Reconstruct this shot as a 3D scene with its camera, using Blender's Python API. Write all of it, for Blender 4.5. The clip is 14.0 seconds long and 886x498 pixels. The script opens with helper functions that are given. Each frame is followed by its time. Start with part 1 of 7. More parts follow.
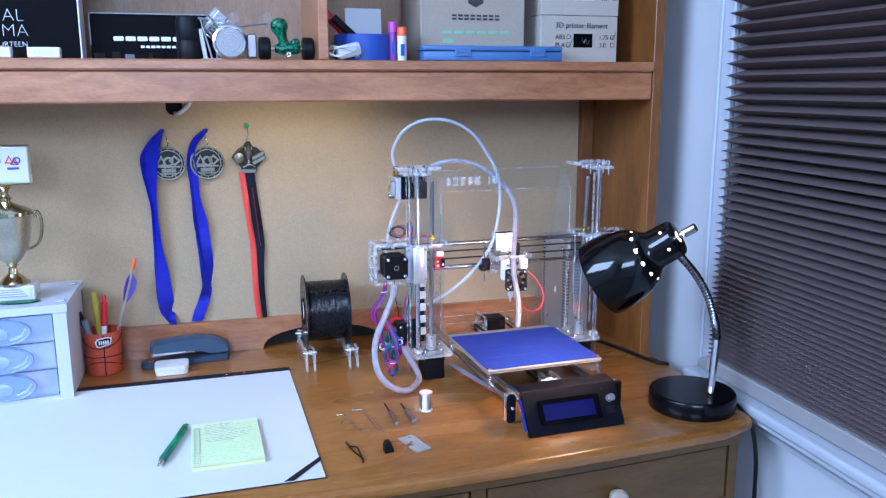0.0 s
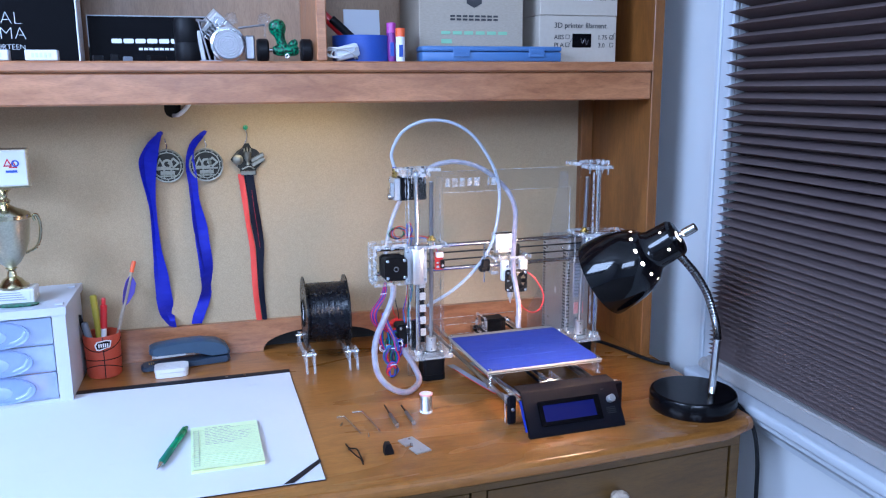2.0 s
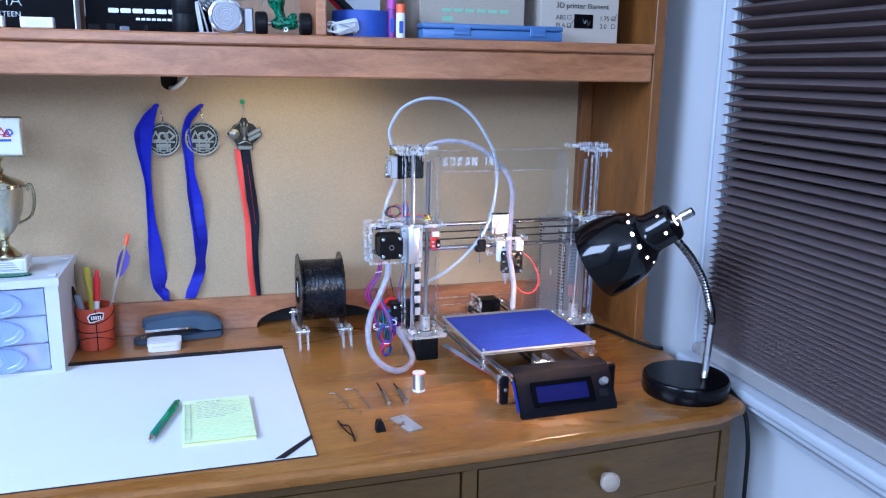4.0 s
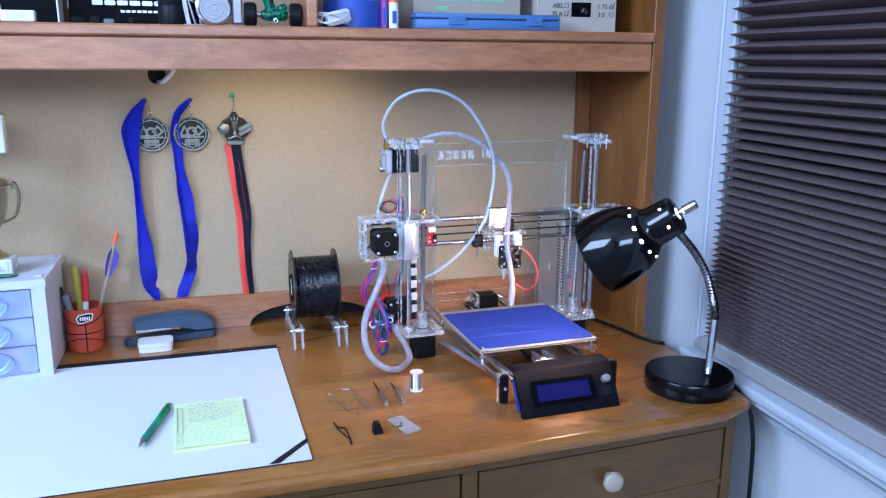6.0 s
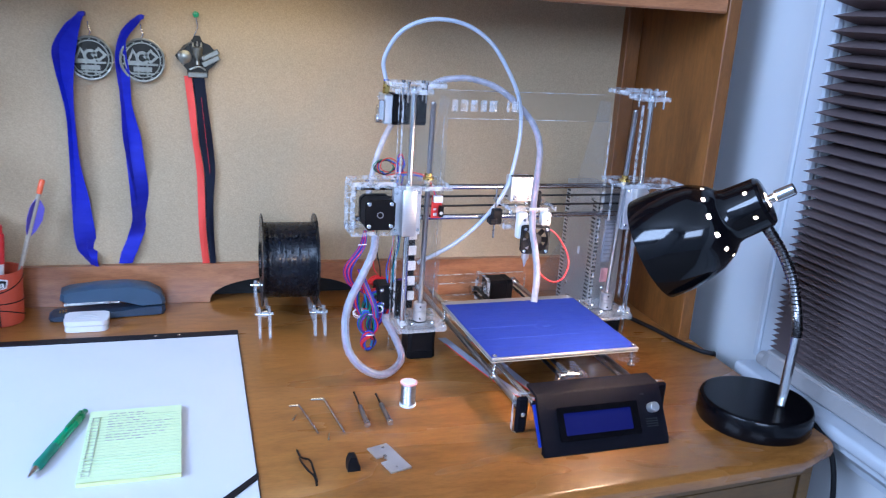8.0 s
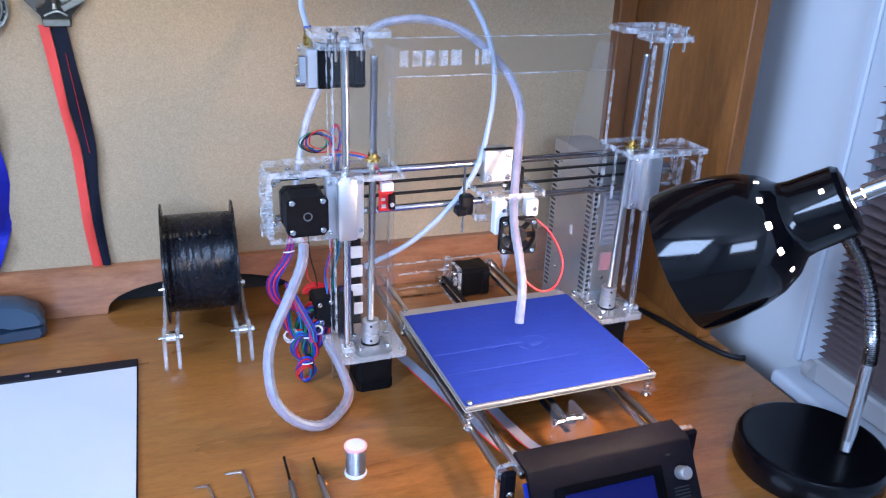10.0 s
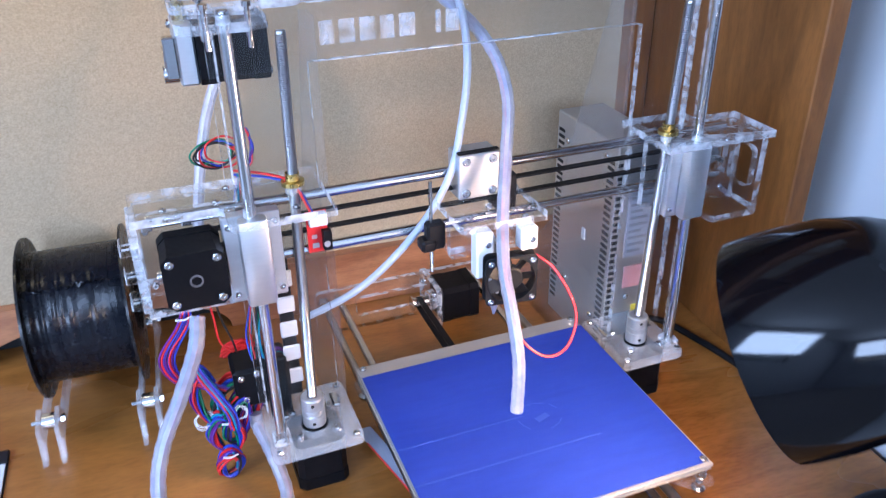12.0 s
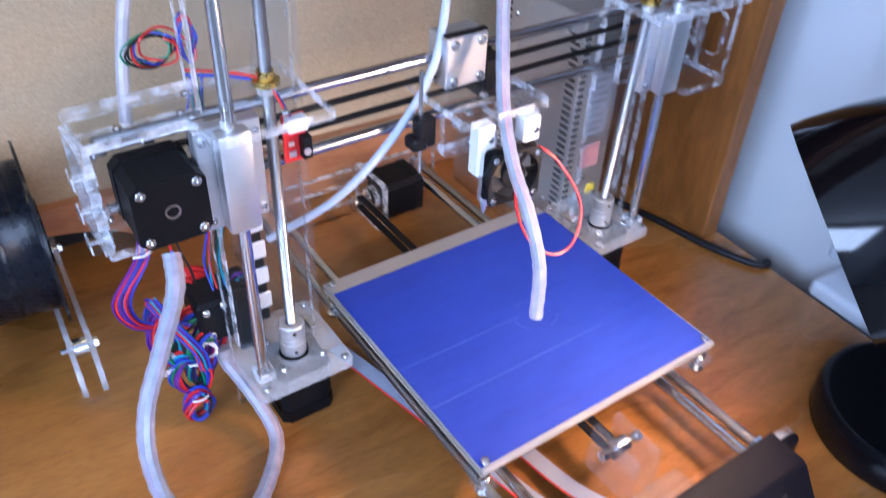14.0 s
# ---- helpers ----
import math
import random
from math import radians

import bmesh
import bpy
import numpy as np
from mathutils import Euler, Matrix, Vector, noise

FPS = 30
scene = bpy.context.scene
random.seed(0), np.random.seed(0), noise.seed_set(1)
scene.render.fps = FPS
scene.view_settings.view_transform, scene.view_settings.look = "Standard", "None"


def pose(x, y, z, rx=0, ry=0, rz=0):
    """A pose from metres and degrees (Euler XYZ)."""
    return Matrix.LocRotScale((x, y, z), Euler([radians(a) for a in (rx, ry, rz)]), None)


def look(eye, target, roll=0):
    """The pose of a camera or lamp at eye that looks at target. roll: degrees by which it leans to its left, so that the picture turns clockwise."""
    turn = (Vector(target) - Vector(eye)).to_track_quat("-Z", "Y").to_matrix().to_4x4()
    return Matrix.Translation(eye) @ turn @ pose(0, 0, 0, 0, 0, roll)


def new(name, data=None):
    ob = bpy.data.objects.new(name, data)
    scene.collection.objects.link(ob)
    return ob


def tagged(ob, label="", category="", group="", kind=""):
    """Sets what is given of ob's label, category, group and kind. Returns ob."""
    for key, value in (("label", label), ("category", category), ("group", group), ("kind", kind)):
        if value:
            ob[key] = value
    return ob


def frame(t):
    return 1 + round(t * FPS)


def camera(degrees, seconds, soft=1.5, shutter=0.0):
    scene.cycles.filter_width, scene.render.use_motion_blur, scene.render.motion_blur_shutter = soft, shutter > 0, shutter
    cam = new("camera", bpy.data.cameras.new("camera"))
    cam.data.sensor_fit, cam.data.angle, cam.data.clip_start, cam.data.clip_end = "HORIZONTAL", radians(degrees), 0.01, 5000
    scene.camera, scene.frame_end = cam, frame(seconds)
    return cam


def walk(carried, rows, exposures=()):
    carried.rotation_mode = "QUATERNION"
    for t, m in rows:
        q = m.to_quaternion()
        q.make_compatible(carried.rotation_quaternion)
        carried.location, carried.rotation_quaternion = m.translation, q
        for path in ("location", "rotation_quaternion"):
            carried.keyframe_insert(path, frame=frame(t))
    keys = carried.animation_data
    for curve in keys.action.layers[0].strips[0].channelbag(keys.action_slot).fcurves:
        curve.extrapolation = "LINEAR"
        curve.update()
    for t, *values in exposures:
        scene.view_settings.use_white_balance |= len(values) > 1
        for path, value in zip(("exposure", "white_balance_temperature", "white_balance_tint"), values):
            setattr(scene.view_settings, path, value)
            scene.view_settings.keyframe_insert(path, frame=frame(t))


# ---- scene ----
cam = camera(57.7, 14.0, soft=1.15, shutter=0.5)
PATH = [
    (0, (0.108, -0.044, 1.298), (0.63, 1.845, 0.901), -0.1),
    (0.5, (0.099, -0.046, 1.304), (0.612, 1.851, 0.933), 0.2),
    (1, (0.092, -0.045, 1.298), (0.606, 1.854, 0.943), 0.8),
    (1.5, (0.099, -0.041, 1.296), (0.605, 1.857, 0.916), 0.2),
    (2, (0.112, -0.042, 1.297), (0.631, 1.849, 0.903), -0.4),
    (2.5, (0.11, -0.04, 1.295), (0.637, 1.847, 0.892), 0.2),
    (3, (0.113, -0.039, 1.289), (0.644, 1.844, 0.877), 1.0),
    (5.5, (0.112, -0.024, 1.291), (0.641, 1.85, 0.835), 0.4),
    (6, (0.119, -0.004, 1.291), (0.657, 1.867, 0.833), 0.4),
    (6.5, (0.136, 0.049, 1.295), (0.69, 1.907, 0.807), 1.1),
    (7, (0.145, 0.126, 1.29), (0.673, 1.981, 0.761), 1.8),
    (7.5, (0.17, 0.206, 1.27), (0.686, 2.055, 0.711), 2.2),
    (8, (0.189, 0.288, 1.248), (0.727, 2.13, 0.685), 3.7),
    (8.2, (0.193, 0.322, 1.241), (0.742, 2.161, 0.681), 3.9),
    (10.5, (0.31, 0.635, 1.268), (0.867, 2.362, 0.428), 1.4),
    (11, (0.324, 0.691, 1.246), (0.803, 2.422, 0.365), 1.3),
    (11.5, (0.382, 0.74, 1.238), (0.893, 2.44, 0.316), -0.1),
    (12, (0.415, 0.835, 1.257), (0.958, 2.501, 0.293), -0.8),
    (12.5, (0.412, 0.866, 1.24), (1.047, 2.492, 0.265), -0.1),
    (13, (0.402, 0.903, 1.231), (1.107, 2.462, 0.196), -0.8),
    (13.5, (0.378, 0.921, 1.251), (1.094, 2.424, 0.143), -0.3),
    (14, (0.33, 0.945, 1.241), (1.195, 2.268, 0.016), 2.7),
]
# stops, white balance in kelvin and tint along the way
LIGHTNESS = [(0.0, -0.06, 5110, 17), (8.0, -0.03, 5130, 16), (10.5, -0.04, 5130, 17), (12.5, 0.15, 5160, 18), (14.0, 0.08, 5210, 20)]
walk(cam, [(t, look(eye, target, roll)) for t, eye, target, roll in PATH], LIGHTNESS)

# ---------- world, sun and large lights ----------
world = bpy.data.worlds.new("sky")
scene.world = world
world.use_nodes = True
wn = world.node_tree.nodes
sky = wn.new("ShaderNodeTexSky")
sky.sky_type, sky.sun_disc = "NISHITA", False
sky.sun_elevation, sky.sun_rotation = radians(35), radians(200)
world.node_tree.links.new(sky.outputs[0], wn["Background"].inputs[0])
wn["Background"].inputs[1].default_value = 0.06


def area_lamp(name, m, sx, sy, watts, colour):
    d = bpy.data.lights.new(name, "AREA")
    d.shape, d.size, d.size_y, d.energy, d.color = "RECTANGLE", sx, sy, watts, colour
    ob = new(name, d)
    ob.matrix_world = m
    return ob


# daylight in the openings of the two windows out of view
area_lamp("window_daylight_west", look((-1.66, 0.1, 2.10), (0.3, 1.0, 0.9)), 1.4, 0.78, 84, (0.70, 0.84, 1.0))
area_lamp("window_daylight_south", look((-0.35, -2.26, 2.06), (0.2, 1.0, 0.9)), 1.5, 0.75, 75, (0.72, 0.85, 1.0))
# warm tube under the hutch shelf
area_lamp("under_shelf_glow", look((0.24, 1.50, 1.262), (0.24, 1.60, 1.0)), 0.30, 0.03, 0.35, (1.0, 0.80, 0.42))

# ---------- materials ----------


def nodes_of(name):
    m = bpy.data.materials.new(name)
    m.use_nodes = True
    return m, m.node_tree.nodes, m.node_tree.links, m.node_tree.nodes["Principled BSDF"]


def plain(name, c1, c2=None, scale=40.0, rough=0.5, metal=0.0, bump=0.0, bscale=200.0, coat=0.0, stretch=(1, 1, 1), rvar=0.1, spec=0.5, vary=0.0, contrast=0.0):
    """Two-tone noise paint with fine relief; sizes in metres."""
    m, n, l, b = nodes_of(name)
    c2 = c2 or tuple(v * 0.82 for v in c1)
    tc = n.new("ShaderNodeTexCoord")
    mp = n.new("ShaderNodeMapping")
    mp.inputs["Scale"].default_value = stretch
    l.new(tc.outputs["Object"], mp.inputs[0])
    no = n.new("ShaderNodeTexNoise")
    no.inputs["Scale"].default_value, no.inputs["Detail"].default_value = scale, 5
    l.new(mp.outputs[0], no.inputs["Vector"])
    mx = n.new("ShaderNodeMix")
    mx.data_type = "RGBA"
    mx.inputs[6].default_value, mx.inputs[7].default_value = (*c1, 1), (*c2, 1)
    if contrast:
        cr = n.new("ShaderNodeMapRange")
        cr.inputs[1].default_value, cr.inputs[2].default_value = 0.5 - contrast, 0.5 + contrast
        l.new(no.outputs[0], cr.inputs[0])
        l.new(cr.outputs[0], mx.inputs[0])
    else:
        l.new(no.outputs[0], mx.inputs[0])
    out = mx.outputs[2]
    if vary:
        oi, hs = n.new("ShaderNodeObjectInfo"), n.new("ShaderNodeHueSaturation")
        mr = n.new("ShaderNodeMapRange")
        mr.inputs[3].default_value, mr.inputs[4].default_value = 1 - vary, 1 + vary
        l.new(oi.outputs["Random"], mr.inputs[0])
        l.new(mr.outputs[0], hs.inputs["Value"])
        l.new(out, hs.inputs["Color"])
        out = hs.outputs[0]
    l.new(out, b.inputs["Base Color"])
    n2 = n.new("ShaderNodeTexNoise")
    n2.inputs["Scale"].default_value, n2.inputs["Detail"].default_value = scale * 2.3, 3
    l.new(mp.outputs[0], n2.inputs["Vector"])
    mr = n.new("ShaderNodeMapRange")
    mr.inputs[3].default_value, mr.inputs[4].default_value = max(0.02, rough - rvar), min(1, rough + rvar)
    l.new(n2.outputs[0], mr.inputs[0])
    l.new(mr.outputs[0], b.inputs["Roughness"])
    b.inputs["Metallic"].default_value = metal
    b.inputs["Coat Weight"].default_value = coat
    b.inputs["Specular IOR Level"].default_value = spec
    if bump:
        n3, bp = n.new("ShaderNodeTexNoise"), n.new("ShaderNodeBump")
        n3.inputs["Scale"].default_value, n3.inputs["Detail"].default_value = bscale, 4
        l.new(mp.outputs[0], n3.inputs["Vector"])
        bp.inputs["Strength"].default_value, bp.inputs["Distance"].default_value = bump, 0.001
        l.new(n3.outputs[0], bp.inputs["Height"])
        l.new(bp.outputs[0], b.inputs["Normal"])
    return m


def wood(name, dark, light, stretch, rough=0.3, coat=0.3, blotch=3.0):
    """Stained wood: blotches, long grain streaks and fine pores."""
    m, n, l, b = nodes_of(name)
    tc, mp = n.new("ShaderNodeTexCoord"), n.new("ShaderNodeMapping")
    mp.inputs["Scale"].default_value = stretch
    l.new(tc.outputs["Object"], mp.inputs[0])
    big, grain, pores = (n.new("ShaderNodeTexNoise") for _ in range(3))
    for t, s, d, dist in ((big, blotch, 3, 0.6), (grain, 16.0, 6, 1.4), (pores, 150.0, 2, 0.0)):
        t.inputs["Scale"].default_value, t.inputs["Detail"].default_value, t.inputs["Distortion"].default_value = s, d, dist
        l.new(mp.outputs[0], t.inputs["Vector"])
    add = n.new("ShaderNodeMath")
    add.operation = "MULTIPLY_ADD"
    add.inputs[1].default_value = 0.55
    l.new(big.outputs[0], add.inputs[0])
    g2 = n.new("ShaderNodeMath")
    g2.operation = "MULTIPLY"
    g2.inputs[1].default_value = 0.45
    l.new(grain.outputs[0], g2.inputs[0])
    l.new(g2.outputs[0], add.inputs[2])
    ramp = n.new("ShaderNodeValToRGB")
    ramp.color_ramp.elements[0].position, ramp.color_ramp.elements[0].color = 0.33, (*dark, 1)
    ramp.color_ramp.elements[1].position, ramp.color_ramp.elements[1].color = 0.66, (*light, 1)
    l.new(add.outputs[0], ramp.inputs[0])
    pr = n.new("ShaderNodeMapRange")
    pr.inputs[1].default_value, pr.inputs[2].default_value, pr.inputs[3].default_value = 0.35, 0.55, 0.86
    l.new(pores.outputs[0], pr.inputs[0])
    mul = n.new("ShaderNodeMix")
    mul.data_type, mul.blend_type = "RGBA", "MULTIPLY"
    mul.inputs[0].default_value = 1.0
    l.new(ramp.outputs[0], mul.inputs[6])
    l.new(pr.outputs[0], mul.inputs[7])
    l.new(mul.outputs[2], b.inputs["Base Color"])
    mr = n.new("ShaderNodeMapRange")
    mr.inputs[3].default_value, mr.inputs[4].default_value = rough - 0.08, rough + 0.12
    l.new(big.outputs[0], mr.inputs[0])
    l.new(mr.outputs[0], b.inputs["Roughness"])
    b.inputs["Coat Weight"].default_value, b.inputs["Coat Roughness"].default_value = coat, 0.14
    bp = n.new("ShaderNodeBump")
    bp.inputs["Strength"].default_value, bp.inputs["Distance"].default_value = 0.12, 0.0006
    l.new(grain.outputs[0], bp.inputs["Height"])
    l.new(bp.outputs[0], b.inputs["Normal"])
    return m


def clear(name, colour=(0.96, 0.97, 0.97), rough=0.02, ior=1.49):
    m, n, l, b = nodes_of(name)
    b.inputs["Base Color"].default_value = (*colour, 1)
    b.inputs["Transmission Weight"].default_value, b.inputs["IOR"].default_value = 1.0, ior
    no, mr = n.new("ShaderNodeTexNoise"), n.new("ShaderNodeMapRange")
    no.inputs["Scale"].default_value = 60
    mr.inputs[3].default_value, mr.inputs[4].default_value = max(0.0, rough - 0.02), rough + 0.04
    l.new(no.outputs[0], mr.inputs[0])
    l.new(mr.outputs[0], b.inputs["Roughness"])
    return m


def film(name, colour, body, rough, spread=(0.6, 1.4)):
    """See-through plastic: mostly clear, a milky share of body colour, gloss by Fresnel."""
    m, n, l, b = nodes_of(name)
    no, mr = n.new("ShaderNodeTexNoise"), n.new("ShaderNodeMapRange")
    no.inputs["Scale"].default_value, no.inputs["Detail"].default_value = 90, 4
    tc = n.new("ShaderNodeTexCoord")
    l.new(tc.outputs["Object"], no.inputs["Vector"])
    mr.inputs[1].default_value, mr.inputs[2].default_value = 0.33, 0.67
    mr.inputs[3].default_value, mr.inputs[4].default_value = body * spread[0], min(1.0, body * spread[1])
    l.new(no.outputs[0], mr.inputs[0])
    tr, gl, lw = n.new("ShaderNodeBsdfTransparent"), n.new("ShaderNodeBsdfGlossy"), n.new("ShaderNodeLayerWeight")
    pw, fr = n.new("ShaderNodeMath"), n.new("ShaderNodeMath")
    pw.operation, fr.operation = "POWER", "MULTIPLY_ADD"
    pw.inputs[1].default_value, fr.inputs[1].default_value, fr.inputs[2].default_value = 4.0, 0.35, 0.022
    l.new(lw.outputs["Facing"], pw.inputs[0])
    l.new(pw.outputs[0], fr.inputs[0])
    tr.inputs[0].default_value = (0.965, 0.97, 0.975, 1)
    gl.inputs["Roughness"].default_value = rough
    m1, m2 = n.new("ShaderNodeMixShader"), n.new("ShaderNodeMixShader")
    b.inputs["Base Color"].default_value, b.inputs["Roughness"].default_value = (*colour, 1), 0.35
    l.new(mr.outputs[0], m1.inputs[0])
    l.new(tr.outputs[0], m1.inputs[1])
    l.new(b.outputs[0], m1.inputs[2])
    l.new(fr.outputs[0], m2.inputs[0])
    l.new(m1.outputs[0], m2.inputs[1])
    l.new(gl.outputs[0], m2.inputs[2])
    l.new(m2.outputs[0], n["Material Output"].inputs[0])
    return m


def glow(name, colour, strength, base=(0.8, 0.8, 0.8), spec=0.5):
    m, n, l, b = nodes_of(name)
    b.inputs["Base Color"].default_value = (*base, 1)
    b.inputs["Specular IOR Level"].default_value = spec
    b.inputs["Emission Color"].default_value, b.inputs["Emission Strength"].default_value = (*colour, 1), strength
    return m


M_DESK = wood("desk_honey_wood", (0.180, 0.069, 0.012), (0.335, 0.140, 0.029), (0.7, 3.2, 3.2), rough=0.27, coat=0.45)
M_RAIL = wood("hutch_reddish_wood", (0.22, 0.082, 0.033), (0.46, 0.200, 0.085), (0.8, 4, 4), rough=0.32, coat=0.3, blotch=4)
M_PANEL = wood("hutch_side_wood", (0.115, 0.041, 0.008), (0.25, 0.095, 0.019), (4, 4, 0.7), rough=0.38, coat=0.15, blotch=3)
# darker stain that also holds the shade below the desk top
M_DRAWERSHADED = wood("shaded_drawer_wood", (0.062, 0.030, 0.0055), (0.130, 0.066, 0.014), (0.8, 3, 4), rough=0.45, coat=0.1, blotch=3)
M_BACK = wood("hutch_back_wood", (0.23, 0.14, 0.08), (0.34, 0.22, 0.13), (4, 4, 0.8), rough=0.5, coat=0.0)
M_CORK = plain("cork_board", (0.475, 0.362, 0.228), (0.325, 0.245, 0.148), scale=620, rough=0.95, bump=0.5, bscale=900, rvar=0.03, spec=0.2, contrast=0.25)
M_WALL = plain("wall_paint", (0.53, 0.55, 0.575), (0.50, 0.52, 0.545), scale=6, rough=0.75, bump=0.12, bscale=900)
# white trim toned down: the dimness low on the wall is in this colour
M_TRIM = plain("dimmed_trim_paint", (0.45, 0.48, 0.53), (0.41, 0.44, 0.49), scale=9, rough=0.5, bump=0.05, bscale=300, spec=0.3)
M_CEIL = plain("ceiling_paint", (0.78, 0.78, 0.77), (0.74, 0.74, 0.73), scale=8, rough=0.9, bump=0.1, bscale=500)
M_FLOOR = plain("carpet", (0.17, 0.15, 0.125), (0.12, 0.105, 0.088), scale=300, rough=0.98, bump=0.8, bscale=800)
M_BLIND = plain("blind_fabric", (0.165, 0.124, 0.123), (0.138, 0.103, 0.103), scale=500, rough=0.9, bump=0.15, bscale=1500, spec=0.2)
M_BLINDRAIL = plain("blind_rail_paint", (0.30, 0.29, 0.29), (0.27, 0.26, 0.26), scale=20, rough=0.5)
M_GLASS = clear("window_glass", (1, 1, 1), 0.0, 1.5)
M_ACRYL = film("clear_acrylic", (0.50, 0.52, 0.54), 0.006, 0.05)
# blotchy milky white puts the sparkle of cut edges into the colour
M_ACRYLEDGE = film("glinting_edge_acrylic", (0.74, 0.76, 0.80), 0.30, 0.10, (0.1, 2.0))
M_ETCH = film("etched_acrylic", (0.74, 0.76, 0.80), 0.22, 0.20, (0.2, 1.8))
M_DRAWERCLEAR = film("frosted_plastic", (0.42, 0.52, 0.76), 0.40, 0.2, (0.97, 1.03))
# deeper blue copy: the shade of the recessed pulls is in the colour
M_PULL = film("shaded_frosted_pull", (0.27, 0.36, 0.62), 0.62, 0.18, (0.97, 1.03))
M_UNIT = plain("white_unit_plastic", (0.52, 0.55, 0.61), (0.49, 0.52, 0.58), scale=30, rough=0.42)
M_STEEL = plain("bright_steel", (0.72, 0.73, 0.75), (0.58, 0.59, 0.61), scale=90, rough=0.2, metal=1.0, rvar=0.07)
M_THREAD = plain("threaded_steel", (0.44, 0.44, 0.45), (0.33, 0.33, 0.34), scale=200, rough=0.32, metal=1.0)
M_ALU = plain("brushed_aluminium", (0.70, 0.71, 0.73), (0.60, 0.61, 0.63), scale=60, rough=0.36, metal=0.85, stretch=(1, 1, 12))
M_PSU = plain("psu_sheet_metal", (0.50, 0.48, 0.45), (0.42, 0.41, 0.39), scale=30, rough=0.42, metal=0.7)
M_PSULABEL = plain("silver_label", (0.42, 0.44, 0.50), (0.38, 0.40, 0.46), scale=90, rough=0.5)
# near-black that puts the shade inside holes, gaps and slots into colour
M_HOLESHADE = plain("hole_shade_black", (0.012, 0.012, 0.012), (0.008, 0.008, 0.008), rough=0.9)
M_BRASS = plain("brass", (0.55, 0.42, 0.14), (0.45, 0.33, 0.1), scale=90, rough=0.28, metal=1.0)
M_BLACKPAINT = plain("black_gloss_enamel", (0.003, 0.003, 0.004), (0.002, 0.002, 0.003), scale=30, rough=0.09, rvar=0.03, spec=0.36)
M_MOTOR = plain("motor_black", (0.006, 0.006, 0.007), (0.003, 0.003, 0.004), scale=120, rough=0.45, bump=0.05, spec=0.1)
M_BLACKPL = plain("black_plastic", (0.008, 0.008, 0.010), (0.005, 0.005, 0.006), scale=180, rough=0.45, bump=0.06, spec=0.13)
M_LCDBODY = plain("printed_charcoal_plastic", (0.006, 0.0055, 0.009), (0.003, 0.003, 0.005), scale=160, rough=0.55, spec=0.06, bump=0.25, bscale=900, stretch=(1, 1, 5))
M_LCD = glow("lcd_blue", (0.012, 0.018, 0.40), 0.13, (0.003, 0.004, 0.03), 0.1)
M_PCBBLUE = plain("blue_circuit_board", (0.02, 0.04, 0.36), (0.015, 0.03, 0.28), scale=200, rough=0.35)
M_PCBRED = plain("red_circuit_board", (0.55, 0.02, 0.02), (0.42, 0.015, 0.015), scale=200, rough=0.35)
M_TAPE = plain("blue_painters_tape", (0.014, 0.034, 0.27), (0.009, 0.025, 0.215), scale=22, rough=0.55, spec=0.32, bump=0.15, bscale=1200, stretch=(1, 5, 1), contrast=0.3)
M_TAPESEAM = plain("tape_seam", (0.034, 0.064, 0.31), (0.024, 0.050, 0.28), scale=80, rough=0.6)
M_BEDALU = plain("bed_aluminium", (0.46, 0.43, 0.40), (0.38, 0.36, 0.34), scale=60, rough=0.45, metal=0.6)
M_WHITEPL = plain("white_plastic", (0.70, 0.70, 0.71), (0.65, 0.65, 0.66), scale=40, rough=0.4)
M_TUBEWHITE = plain("ptfe_tube", (0.41, 0.45, 0.54), (0.36, 0.40, 0.48), scale=60, rough=0.35)
M_SLEEVE = film("clear_spiral_sleeve", (0.50, 0.50, 0.58), 0.46, 0.28, (0.85, 1.15))
M_FAN = plain("fan_plastic", (0.008, 0.008, 0.009), (0.005, 0.005, 0.006), scale=100, rough=0.5, spec=0.25)
M_FILAMENT = plain("black_filament", (0.005, 0.006, 0.010), (0.003, 0.004, 0.007), scale=60, rough=0.27, spec=0.28)
M_SPOOL = plain("smoked_spool_plastic", (0.009, 0.009, 0.010), (0.006, 0.006, 0.007), scale=40, rough=0.28, spec=0.3)
M_PAPER = plain("white_paper", (0.60, 0.62, 0.665), (0.57, 0.59, 0.635), scale=12, rough=0.85, bump=0.08, bscale=300, spec=0.3)
M_PAPEREDGE = plain("paper_edge", (0.70, 0.71, 0.74), (0.6, 0.61, 0.64), scale=400, rough=0.9, stretch=(1, 1, 20))
M_VINYL = plain("black_vinyl", (0.010, 0.010, 0.014), (0.006, 0.006, 0.009), scale=150, rough=0.55, spec=0.25, bump=0.2, bscale=700)
M_NOTE = plain("yellow_green_paper", (0.64, 0.76, 0.46), (0.60, 0.72, 0.43), scale=18, rough=0.85)
M_NOTEGLUE = plain("yellow_pad_edge", (0.70, 0.75, 0.34), (0.62, 0.67, 0.3), scale=300, rough=0.8, stretch=(1, 1, 20))
M_RULE = plain("note_rules", (0.50, 0.61, 0.39), (0.47, 0.58, 0.37), rough=0.85)
M_PENCIL = plain("pencil_grey", (0.36, 0.38, 0.34), (0.42, 0.44, 0.38), rough=0.85)
M_FAINT = plain("faint_print", (0.55, 0.57, 0.62), (0.58, 0.6, 0.64), rough=0.85)
M_GREENPL = plain("green_clear_plastic", (0.012, 0.33, 0.15), (0.010, 0.26, 0.115), scale=80, rough=0.18)
M_GREENGRIP = plain("green_rubber", (0.010, 0.19, 0.13), (0.008, 0.15, 0.10), scale=150, rough=0.6, bump=0.3, bscale=900)
